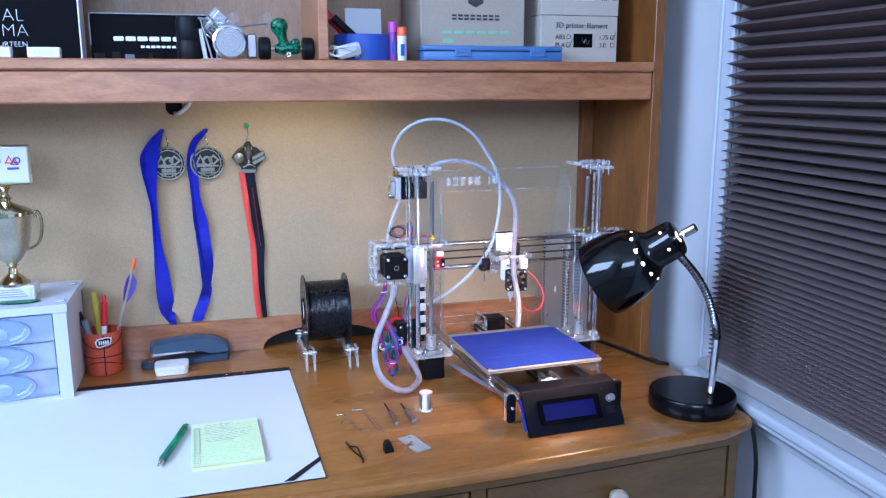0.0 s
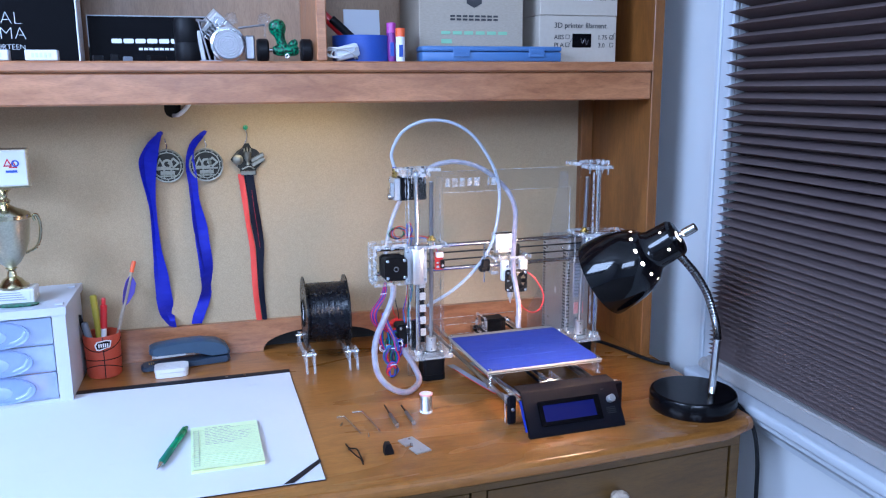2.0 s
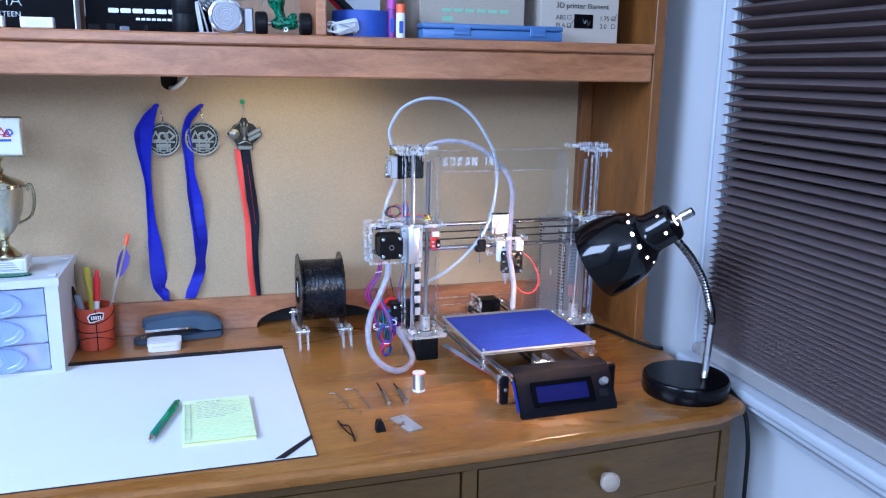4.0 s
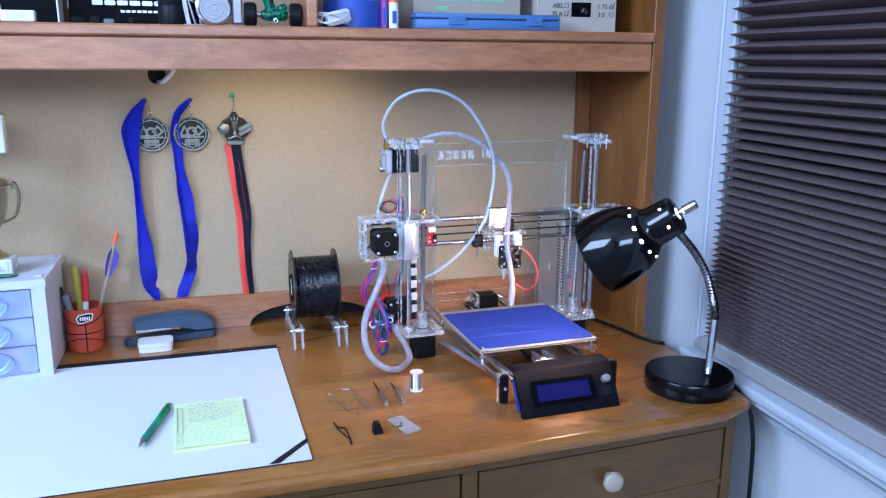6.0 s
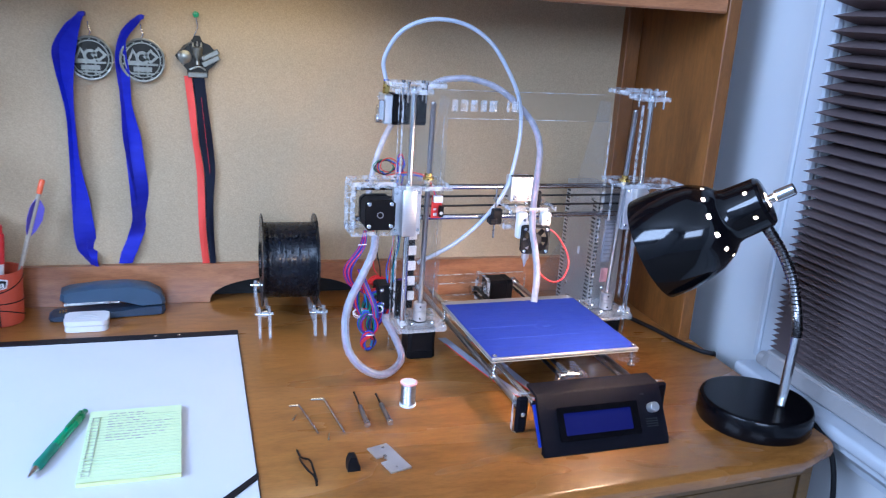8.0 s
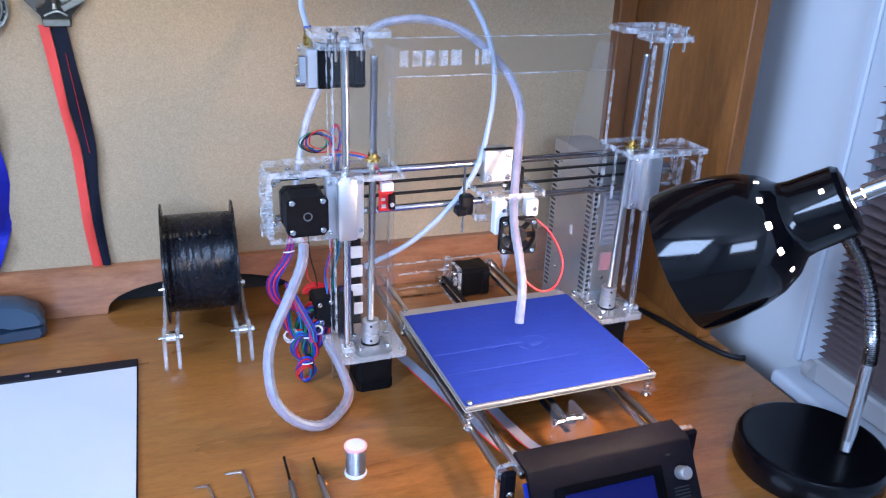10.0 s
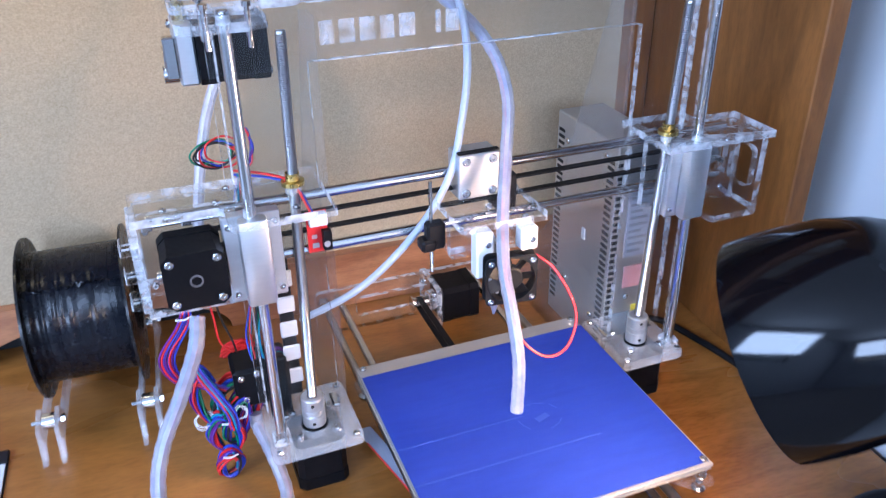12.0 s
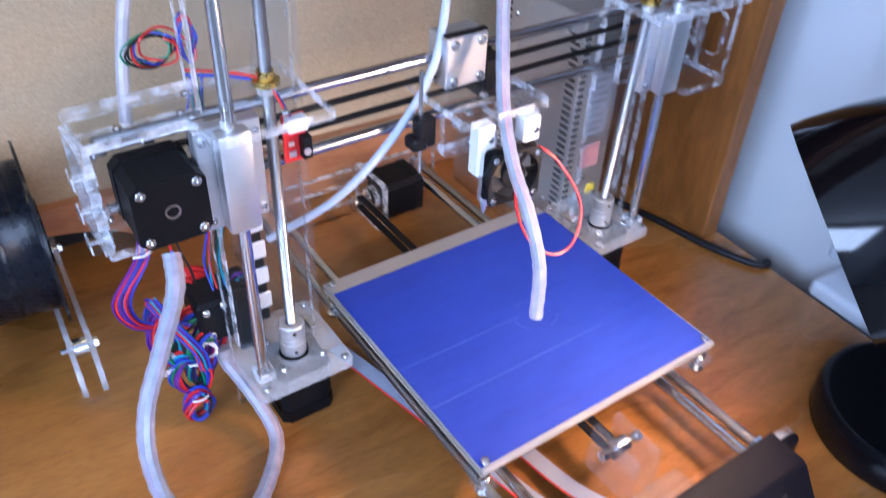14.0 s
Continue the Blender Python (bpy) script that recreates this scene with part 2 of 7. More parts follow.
M_GREENOPAQ = plain("green_plastic", (0.01, 0.22, 0.08), (0.01, 0.18, 0.06), rough=0.3)
M_ORANGE = plain("orange_red_rubber", (0.46, 0.065, 0.025), (0.38, 0.05, 0.02), scale=60, rough=0.55, bump=0.5, bscale=1100)
M_STAPLER = plain("slate_blue_plastic", (0.040, 0.075, 0.125), (0.032, 0.062, 0.105), scale=50, rough=0.42, bump=0.06)
M_STAPDARK = plain("dark_slate_plastic", (0.022, 0.042, 0.075), (0.018, 0.034, 0.062), scale=50, rough=0.45)
M_RED = plain("red_plastic", (0.50, 0.012, 0.016), (0.42, 0.01, 0.012), rough=0.35)
M_YELLOW = plain("yellow_plastic", (0.42, 0.36, 0.04), (0.36, 0.31, 0.03), rough=0.4)
M_GREYPL = plain("grey_plastic", (0.16, 0.18, 0.22), (0.12, 0.14, 0.17), rough=0.4)
M_RIBBONBLUE = plain("royal_blue_ribbon", (0.024, 0.026, 0.40), (0.012, 0.013, 0.27), scale=30, rough=0.55, spec=0.25, bump=0.3, bscale=900, stretch=(1, 1, 3), contrast=0.3)
M_RIBBONRED = plain("red_ribbon", (0.72, 0.055, 0.035), (0.62, 0.045, 0.03), scale=60, rough=0.5, bump=0.2, bscale=900)
M_RIBBONNAVY = plain("navy_ribbon", (0.004, 0.005, 0.016), (0.003, 0.004, 0.010), scale=60, rough=0.6, spec=0.2, bump=0.2, bscale=900)
M_PEWTER = plain("antique_pewter", (0.32, 0.305, 0.25), (0.17, 0.162, 0.13), scale=120, rough=0.36, metal=0.9, bump=0.2, bscale=500)
M_PEWTERDARK = plain("dark_pewter", (0.030, 0.028, 0.022), (0.016, 0.015, 0.012), scale=220, rough=0.5, metal=0.7)
M_GOLD = plain("pale_gold_plate", (0.60, 0.59, 0.47), (0.44, 0.43, 0.33), scale=300, rough=0.36, metal=1.0, bump=0.4, bscale=600, contrast=0.25)
M_GOLDBRIGHT = plain("bright_gold_plate", (0.66, 0.61, 0.42), (0.54, 0.49, 0.32), scale=60, rough=0.16, metal=1.0, rvar=0.04)
M_MARBLE = plain("white_marble", (0.72, 0.72, 0.70), (0.55, 0.56, 0.55), scale=30, rough=0.25)
M_CARTON = plain("kraft_card", (0.37, 0.315, 0.25), (0.29, 0.245, 0.19), scale=160, rough=0.85, bump=0.2, bscale=600, contrast=0.3, stretch=(1, 1, 3))
M_CARTON2 = plain("pale_kraft_card", (0.42, 0.37, 0.31), (0.37, 0.325, 0.27), scale=140, rough=0.85, bump=0.15, bscale=600)
M_INK = plain("dark_ink", (0.035, 0.033, 0.035), (0.03, 0.028, 0.03), rough=0.7)
M_GREENINK = plain("green_ink", (0.20, 0.42, 0.26), (0.24, 0.44, 0.29), rough=0.8)
M_WHITEINK = plain("white_ink", (0.75, 0.77, 0.80), (0.7, 0.72, 0.75), rough=0.6)
M_GREYINK = plain("grey_ink", (0.30, 0.31, 0.33), (0.28, 0.29, 0.31), rough=0.6)
M_BLUECASE = plain("blue_case_plastic", (0.075, 0.16, 0.36), (0.065, 0.14, 0.32), scale=30, rough=0.4)
M_BLUETAPE = plain("blue_tape_roll", (0.025, 0.07, 0.36), (0.02, 0.055, 0.30), scale=200, rough=0.55)
M_PURPLE = plain("purple_plastic", (0.20, 0.03, 0.25), (0.16, 0.025, 0.2), rough=0.35)
M_ORANGECAP = plain("orange_plastic", (0.80, 0.12, 0.03), (0.7, 0.1, 0.025), rough=0.35)
M_GREENMARB = plain("green_marbled_plastic", (0.015, 0.20, 0.095), (0.002, 0.012, 0.009), scale=230, rough=0.3, spec=0.3, contrast=0.08)
M_BLACKCARD = plain("black_card", (0.0015, 0.0016, 0.003), (0.001, 0.001, 0.002), scale=60, rough=0.55, spec=0.06)
M_STRING = plain("white_cord", (0.66, 0.64, 0.62), (0.55, 0.53, 0.5), scale=300, rough=0.9, bump=0.5, bscale=1500)
M_PINK = plain("pink_label", (0.80, 0.30, 0.30), (0.75, 0.5, 0.48), scale=60, rough=0.5)
M_SOLDER = plain("solder_wire", (0.46, 0.46, 0.48), (0.30, 0.30, 0.32), scale=700, rough=0.32, metal=1.0, stretch=(0.05, 0.05, 1))
M_GLASSY = film("clear_glassy_plastic", (0.60, 0.62, 0.66), 0.05, 0.04)
# milky white share stands in for bright reflections on the clear plates
M_PLATE = film("bright_milky_plate", (0.78, 0.80, 0.84), 0.24, 0.05, (0.8, 1.2))
M_BLACKBASE = plain("black_base_enamel", (0.003, 0.003, 0.004), (0.002, 0.002, 0.003), scale=30, rough=0.2, rvar=0.04, spec=0.2)
M_COIL = plain("turned_coil_metal", (0.36, 0.36, 0.38), (0.24, 0.24, 0.26), scale=200, rough=0.45, metal=0.9)
M_GOOSE = plain("dark_chrome", (0.34, 0.34, 0.36), (0.24, 0.24, 0.25), scale=120, rough=0.25, metal=1.0)
M_RIBBONCABLE = plain("grey_ribbon_cable", (0.30, 0.32, 0.40), (0.24, 0.26, 0.33), scale=700, rough=0.55, stretch=(1, 0.02, 1))
M_KNOBWOOD = wood("knob_pale_wood", (0.30, 0.24, 0.18), (0.42, 0.34, 0.27), (3, 3, 3), rough=0.4, coat=0.2)
M_YELLOWSTK = plain("yellow_sticker", (0.75, 0.62, 0.05), (0.7, 0.58, 0.04), rough=0.5)
M_WIRE = {
    "red": plain("red_wire", (0.62, 0.02, 0.02), (0.5, 0.015, 0.015), rough=0.4),
    "blue": plain("blue_wire", (0.03, 0.05, 0.42), (0.02, 0.04, 0.34), rough=0.4),
    "purple": plain("violet_wire", (0.10, 0.012, 0.20), (0.08, 0.01, 0.16), rough=0.4),
    "black": plain("black_wire", (0.012, 0.012, 0.014), (0.01, 0.01, 0.01), rough=0.4),
    "green": plain("green_wire", (0.01, 0.17, 0.08), (0.01, 0.14, 0.06), rough=0.4),
    "teal": plain("teal_wire", (0.02, 0.25, 0.34), (0.02, 0.2, 0.3), rough=0.4),
    "white": plain("white_wire", (0.7, 0.7, 0.72), (0.6, 0.6, 0.62), rough=0.5),
}
M_BULB = glow("lit_bulb", (1.0, 0.63, 0.35), 205.0)
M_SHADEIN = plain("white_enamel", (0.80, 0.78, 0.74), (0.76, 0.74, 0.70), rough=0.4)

# ---------- mesh helpers ----------


def bx(bm, x0, x1, y0, y1, z0, z1, bev=0.0, m=None, seg=1):
    """A box between two corners, its edges rounded by bev."""
    r = bmesh.ops.create_cube(bm, size=1.0)["verts"]
    c, s = Vector(((x0 + x1) / 2, (y0 + y1) / 2, (z0 + z1) / 2)), (abs(x1 - x0), abs(y1 - y0), abs(z1 - z0))
    for v in r:
        v.co = Vector((v.co.x * s[0], v.co.y * s[1], v.co.z * s[2])) + c
    if bev:
        es = list({e for v in r for e in v.link_edges})
        got = bmesh.ops.bevel(bm, geom=es, offset=bev, segments=seg, affect="EDGES", profile=0.5)
        r = list({v for f in got["faces"] for v in f.verts} | {v for v in r if v.is_valid})
    if m is not None:
        for v in r:
            v.co = m @ v.co
    return bm


def lathe(bm, profile, n=24, m=None):
    """Turn (radius, height) pairs about z, then place by m. Returns the rings of faces."""
    m = m or Matrix()
    rings = []
    for r, z in profile:
        if r < 1e-6:
            rings.append([bm.verts.new(m @ Vector((0, 0, z)))])
        else:
            rings.append([bm.verts.new(m @ Vector((r * math.cos(a), r * math.sin(a), z))) for a in (2 * math.pi * i / n for i in range(n))])
    faces = []
    for a, b in zip(rings, rings[1:]):
        row = []
        for i in range(n):
            j = (i + 1) % n
            if len(a) == 1 and len(b) == 1:
                continue
            vs = [a[0], b[j], b[i]] if len(a) == 1 else [a[i], a[j], b[0]] if len(b) == 1 else [a[i], a[j], b[j], b[i]]
            row.append(bm.faces.new(vs))
        faces.append(row)
    return faces


def along(p0, p1):
    p0, p1 = Vector(p0), Vector(p1)
    return Matrix.Translation(p0) @ (p1 - p0).to_track_quat("Z", "Y").to_matrix().to_4x4(), (p1 - p0).length


def rod(bm, p0, p1, r, n=14, r2=None, ch=0.0):
    m, h = along(p0, p1)
    r2 = r if r2 is None else r2
    pr = [(0, 0), (r - ch, 0), (r, ch), (r2, h - ch), (r2 - ch, h), (0, h)] if ch else [(0, 0), (r, 0), (r2, h), (0, h)]
    lathe(bm, pr, n, m)
    return bm


def smooth_line(pts, k=6):
    pts = [Vector(p) for p in pts]
    if len(pts) < 3:
        return pts
    ext = [2 * pts[0] - pts[1], *pts, 2 * pts[-1] - pts[-2]]
    out = []
    for a, b, c, d in zip(ext, ext[1:], ext[2:], ext[3:]):
        for i in range(k):
            t = i / k
            out.append(0.5 * (2 * b + (c - a) * t + (2 * a - 5 * b + 4 * c - d) * t * t + (3 * b - a - 3 * c + d) * t ** 3))
    return out + [pts[-1]]


def sweep(bm, pts, r, n=8, k=6, radius=None):
    """A round tube along a smoothed line; radius(i) overrides r."""
    line = smooth_line(pts, k)
    up = Vector((0.31, 0.22, 0.93))
    rings = []
    for i, p in enumerate(line):
        d = (line[min(i + 1, len(line) - 1)] - line[max(i - 1, 0)]).normalized()
        up = (up - d * up.dot(d)).normalized()
        side = d.cross(up)
        rr = radius(i) if radius else r
        rings.append([bm.verts.new(p + rr * (math.cos(a) * up + math.sin(a) * side)) for a in (2 * math.pi * j / n for j in range(n))])
    for a, b in zip(rings, rings[1:]):
        for i in range(n):
            bm.faces.new((a[i], a[(i + 1) % n], b[(i + 1) % n], b[i]))
    bm.faces.new(rings[0][::-1])
    bm.faces.new(rings[-1])
    return bm


def strip(bm, rows, thick=0.0008):
    """A ribbon from rows of (left edge, right edge), given a small thickness."""
    def grid(off):
        return [[bm.verts.new(Vector(p) + off) for p in row] for row in rows]
    d = Vector((0, -thick, 0))
    a, b = grid(Vector()), grid(d)
    for g, flip in ((a, False), (b, True)):
        for r0, r1 in zip(g, g[1:]):
            for i in range(len(r0) - 1):
                f = (r0[i], r0[i + 1], r1[i + 1], r1[i])
                bm.faces.new(f[::-1] if flip else f)
    for r0, r1, s0, s1 in zip(a, a[1:], b, b[1:]):
        bm.faces.new((r0[0], r1[0], s1[0], s0[0]))
        bm.faces.new((r0[-1], s0[-1], s1[-1], r1[-1]))
    return bm


def sheet(bm, outline, holes=(), thick=0.006, m=None, bev=0.0):
    """A flat sheet in xy with holes, as thick as given along +z, then placed by m."""
    edges = []
    for loop in (outline, *holes):
        vs = [bm.verts.new((x, y, 0)) for x, y in loop]
        edges += [bm.edges.new((vs[i], vs[(i + 1) % len(vs)])) for i in range(len(vs))]
    got = bmesh.ops.triangle_fill(bm, edges=edges, use_beauty=True, use_dissolve=True)
    fs = [g for g in got["geom"] if isinstance(g, bmesh.types.BMFace)]
    bmesh.ops.recalc_face_normals(bm, faces=fs)
    ex = bmesh.ops.extrude_face_region(bm, geom=fs)
    top = [g for g in ex["geom"] if isinstance(g, bmesh.types.BMVert)]
    for v in top:
        v.co.z += thick
    if m is not None:
        for v in {v for e in edges if e.is_valid for v in e.verts} | set(top):
            v.co = m @ v.co
    bmesh.ops.recalc_face_normals(bm, faces=bm.faces)
    return bm


def ring(cx, cy, r, n=16):
    return [(cx + r * math.cos(2 * math.pi * i / n), cy + r * math.sin(2 * math.pi * i / n)) for i in range(n)]


def rounded(x0, x1, y0, y1, r, n=5):
    out = []
    for cx, cy, a0 in ((x1 - r, y0 + r, -90), (x1 - r, y1 - r, 0), (x0 + r, y1 - r, 90), (x0 + r, y0 + r, 180)):
        out += [(cx + r * math.cos(radians(a0 + 90 * i / n)), cy + r * math.sin(radians(a0 + 90 * i / n))) for i in range(n + 1)]
    return out


def mesh_of(name, bm, mat, sharp=35):
    bmesh.ops.recalc_face_normals(bm, faces=bm.faces)
    me = bpy.data.meshes.new(name)
    bm.to_mesh(me)
    bm.free()
    for p in me.polygons:
        p.use_smooth = True
    me.set_sharp_from_angle(angle=radians(sharp))
    for mm in mat if isinstance(mat, (list, tuple)) else [mat]:
        me.materials.append(mm)
    return me


SINGLE = {"screws": "screw", "bolts": "bolt", "nuts": "nut", "rivets": "rivet", "set_screws": "set_screw", "cable_ties": "cable_tie", "finger_tabs": "finger_tab", "rods": "rod", "stacking_lugs": "stacking_lug", "rule_lines": "rule_line", "logo_strokes": "logo_stroke", "logo_bars": "logo_bar", "seam_lines": "seam_line"}
STUFF = ("print_bars", "faint_print", "rule_lines", "pencil_notes", "vent_slots", "tape_seams", "vent_grille", "raised_marks", "emblem_bars", "logo_bars", "small_print", "green_bars", "engraved_mark", "check_boxes", "logo_strokes", "speaker_slots")


def islands(bm):
    """Split a bmesh into one bmesh for each connected piece."""
    left, out = set(bm.verts), []
    while left:
        todo = [left.pop()]
        seen = set(todo)
        while todo:
            for e in todo.pop().link_edges:
                for v in e.verts:
                    if v not in seen:
                        seen.add(v)
                        todo.append(v)
        left -= seen
        nb = B()
        vm = {v: nb.verts.new(v.co) for v in seen}
        for f in {f for v in seen for f in v.link_faces}:
            nb.faces.new([vm[v] for v in f.verts])
        out.append(nb)
    bm.free()
    return out


def part(name, bm, mat, parent, label="", at=None):
    if name in SINGLE:
        for piece in islands(bm):
            ob = part(SINGLE[name], piece, mat, parent, label, at)
        return ob
    ob = new(name, mesh_of(name, bm, mat))
    if name in STUFF:
        tagged(ob, kind="stuff")
    if mat is M_ACRYL:
        ob.data.materials.append(M_ACRYLEDGE)
        for p in ob.data.polygons:
            ln = [(ob.data.vertices[a].co - ob.data.vertices[b].co).length for a, b in p.edge_keys]
            if len(ln) == 4 and min(ln) < 0.0068:
                p.material_index = 1
    ob.parent = parent
    if at is not None:
        ob.matrix_basis = at
    if mat in (M_ACRYL, M_GLASSY, M_PLATE, M_GLASS, M_DRAWERCLEAR):
        ob.visible_shadow = False
    return tagged(ob, label)


def thing(name, m, label, category, group="", kind=""):
    ob = new(name)
    ob.empty_display_size = 0.02
    ob.matrix_basis = m
    return tagged(ob, label, category, group, kind)


def solo(name, bm, mat, m, label, category, group="", kind=""):
    ob = new(name, mesh_of(name, bm, mat))
    ob.matrix_basis = m
    return tagged(ob, label, category, group, kind)


def words(text, size, mat, parent, m, name="lettering", bold=0.0, label=""):
    """Words in the built-in font as thin raised mesh."""
    cu = bpy.data.curves.new("words", "FONT")
    cu.body, cu.size, cu.extrude, cu.offset, cu.align_x, cu.resolution_u = text, size, 0.0002, bold, "CENTER", 3
    tmp = new("words", cu)
    bpy.context.view_layer.update()
    me = bpy.data.meshes.new_from_object(tmp.evaluated_get(bpy.context.evaluated_depsgraph_get()))
    bpy.data.objects.remove(tmp)
    me.materials.clear()
    me.materials.append(mat)
    ob = new(name, me)
    ob.parent, ob.matrix_basis = parent, m
    return tagged(ob, label)


def B():
    return bmesh.new()

# ---------- the room ----------
DESK = 0.76
WALL_X = 1.0
SILL = 0.772


def bow(x):
    """The front edge of the desk top, gently bowed."""
    return 0.957 + 0.043 * ((x - 0.1) / 0.83) ** 2


bm = B()
bx(bm, -1.9, 1.15, -2.5, 1.85, -0.1, 0.0)
solo("floor", bm, M_FLOOR, Matrix(), "beige carpeted floor of the bedroom", "floor", kind="structure")
bm = B()
bx(bm, -1.9, 1.15, -2.5, 1.85, 2.60, 2.70)
solo("ceiling", bm, M_CEIL, Matrix(), "plain white painted ceiling", "ceiling", kind="structure")
bm = B()
bx(bm, -1.9, 1.15, 1.70, 1.85, 0, 2.60)
solo("wall_north", bm, M_WALL, Matrix(), "pale blue-grey painted wall behind the desk", "wall", kind="structure")
WY0, WY1, WZ0, WZ1 = 0.30, 1.222, 0.775, 2.05
bm = B()
for y0, y1, z0, z1 in ((-2.5, WY0, 0, 2.60), (WY1, 1.70, 0, 2.60), (WY0, WY1, 0, WZ0), (WY0, WY1, WZ1, 2.60)):
    bx(bm, WALL_X, WALL_X + 0.15, y0, y1, z0, z1)
solo("wall_east", bm, M_WALL, Matrix(), "pale blue-grey painted wall with the window", "wall", kind="structure")
bm = B()
for y0, y1, z0, z1 in ((-2.5, -0.62, 0, 2.60), (0.82, 1.70, 0, 2.60), (-0.62, 0.82, 0, 1.45), (-0.62, 0.82, 2.52, 2.60)):
    bx(bm, -1.90, -1.75, y0, y1, z0, z1)
solo("wall_west", bm, M_WALL, Matrix(), "pale blue-grey painted wall with a window opening", "wall", kind="structure")
bm = B()
for x0, x1, z0, z1 in ((-1.75, -1.15, 0, 2.60), (0.45, 1.0, 0, 2.60), (-1.15, 0.45, 0, 1.4), (-1.15, 0.45, 2.5, 2.60)):
    bx(bm, x0, x1, -2.5, -2.35, z0, z1)
solo("wall_south", bm, M_WALL, Matrix(), "pale blue-grey painted wall with a window opening", "wall", kind="structure")

# window of the east wall: casing, sill, apron, pane
win = thing("window_1", pose(WALL_X, 0, 0), "white-painted window casing and sill around the brown shade", "window", kind="structure")
bm = B()
bx(bm, -0.014, -0.001, 1.222, 1.262, 0.772, 2.1, 0.003)
bx(bm, -0.019, -0.013, 1.250, 1.262, 0.772, 2.1, 0.002)
part("window_casing", bm, M_TRIM, win)
bm = B()
bx(bm, -0.014, -0.001, 0.26, 0.30, 0.772, 2.1, 0.003)
part("window_casing", bm, M_TRIM, win)
bm = B()
bx(bm, -0.014, -0.001, 0.26, 1.262, 2.1, 2.14, 0.003)
part("window_casing", bm, M_TRIM, win)
bm = B()
bx(bm, -0.060, 0.06, 0.22, 1.248, 0.752, 0.7715, 0.006, seg=3)
part("window_sill", bm, M_TRIM, win)
bm = B()
prof = [(-0.050, 0.7515), (-0.050, 0.742), (-0.040, 0.738), (-0.030, 0.728), (-0.026, 0.722), (-0.020, 0.719), (-0.018, 0.708), (-0.010, 0.705), (-0.001, 0.705), (-0.001, 0.7515)]
rows = [[bm.verts.new((x, y, z)) for x, z in prof] for y in (0.23, 1.240)]
for i in range(len(prof)):
    j = (i + 1) % len(prof)
    bm.faces.new((rows[0][i], rows[0][j], rows[1][j], rows[1][i]))
bm.faces.new(rows[0])
bm.faces.new(rows[1][::-1])
part("apron", bm, M_TRIM, win)
bm = B()
bx(bm, 0.07, 0.075, WY0, WY1, 0.78, WZ1)
part("pane", bm, M_GLASS, win)
bm = B()
bx(bm, 0.06, 0.09, WY0, WY1, 1.40, 1.44, 0.003)
bx(bm, 0.06, 0.09, WY0, WY1, 0.776, 0.815, 0.003)
part("window_frame", bm, M_TRIM, win)

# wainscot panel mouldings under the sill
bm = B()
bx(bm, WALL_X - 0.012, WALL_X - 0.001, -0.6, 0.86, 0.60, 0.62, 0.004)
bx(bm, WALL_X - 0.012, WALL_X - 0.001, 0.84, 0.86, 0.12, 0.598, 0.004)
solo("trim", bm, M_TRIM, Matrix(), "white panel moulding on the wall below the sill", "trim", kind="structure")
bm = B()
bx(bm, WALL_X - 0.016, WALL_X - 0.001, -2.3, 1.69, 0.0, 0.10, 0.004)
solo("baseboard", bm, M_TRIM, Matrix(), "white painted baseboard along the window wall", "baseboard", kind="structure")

# pleated shade: fold pitch grows upward from the gathered bottom
shade = thing("pleated_window_shade", pose(WALL_X, 0, 0), "dark brown pleated fabric shade lowered over the window", "window blind")
z, zs = 0.803, []
while z < 2.03:
    zs.append(z)
    z += 0.5 * float(np.interp(z, (0.87, 0.95, 1.0, 1.05, 1.14, 1.35, 1.5), (0.0086, 0.0105, 0.0126, 0.0154, 0.0166, 0.021, 0.023)))
bm = B()
cols = []
for y in (0.306, 1.214):
    cols.append([bm.verts.new((-0.030 if i % 2 else 0.014, y, zz)) for i, zz in enumerate(zs)])
back = []
for y in (0.306, 1.214):
    back.append([bm.verts.new((-0.0285 if i % 2 else 0.0155, y, zz)) for i, zz in enumerate(zs)])
for i in range(len(zs) - 1):
    bm.faces.new((cols[0][i], cols[1][i], cols[1][i + 1], cols[0][i + 1]))
    bm.faces.new((back[0][i], back[0][i + 1], back[1][i + 1], back[1][i]))
    for k in (0, 1):
        bm.faces.new((cols[k][i], cols[k][i + 1], back[k][i + 1], back[k][i]))
part("pleated_fabric", bm, M_BLIND, shade)
bm = B()
bx(bm, -0.036, -0.010, 0.306, 1.214, 0.7735, 0.802, 0.003)
part("bottom_rail", bm, M_BLINDRAIL, shade, "grey bottom rail")
bm = B()
bx(bm, -0.040, -0.006, 0.306, 1.214, zs[-1] + 0.0005, 2.07, 0.003)
part("head_rail", bm, M_BLINDRAIL, shade)
bm = B()
rod(bm, (-0.037, 1.204, 0.788), (-0.037, 1.216, 0.788), 0.011, 16)
part("end_cap", bm, M_BLINDRAIL, shade)

# ---------- the desk ----------
desk = thing("desk", Matrix(), "honey-stained wooden desk with bowed front and drawers", "desk")
bm = B()
N = 26
XL, XR, YB = -0.74, 0.932, 1.69
nose = [(0.0, DESK), (-0.006, DESK - 0.0015), (-0.011, DESK - 0.006), (-0.012, DESK - 0.012), (-0.010, DESK - 0.019), (-0.003, DESK - 0.024), (0.010, DESK - 0.027)]
rows = []
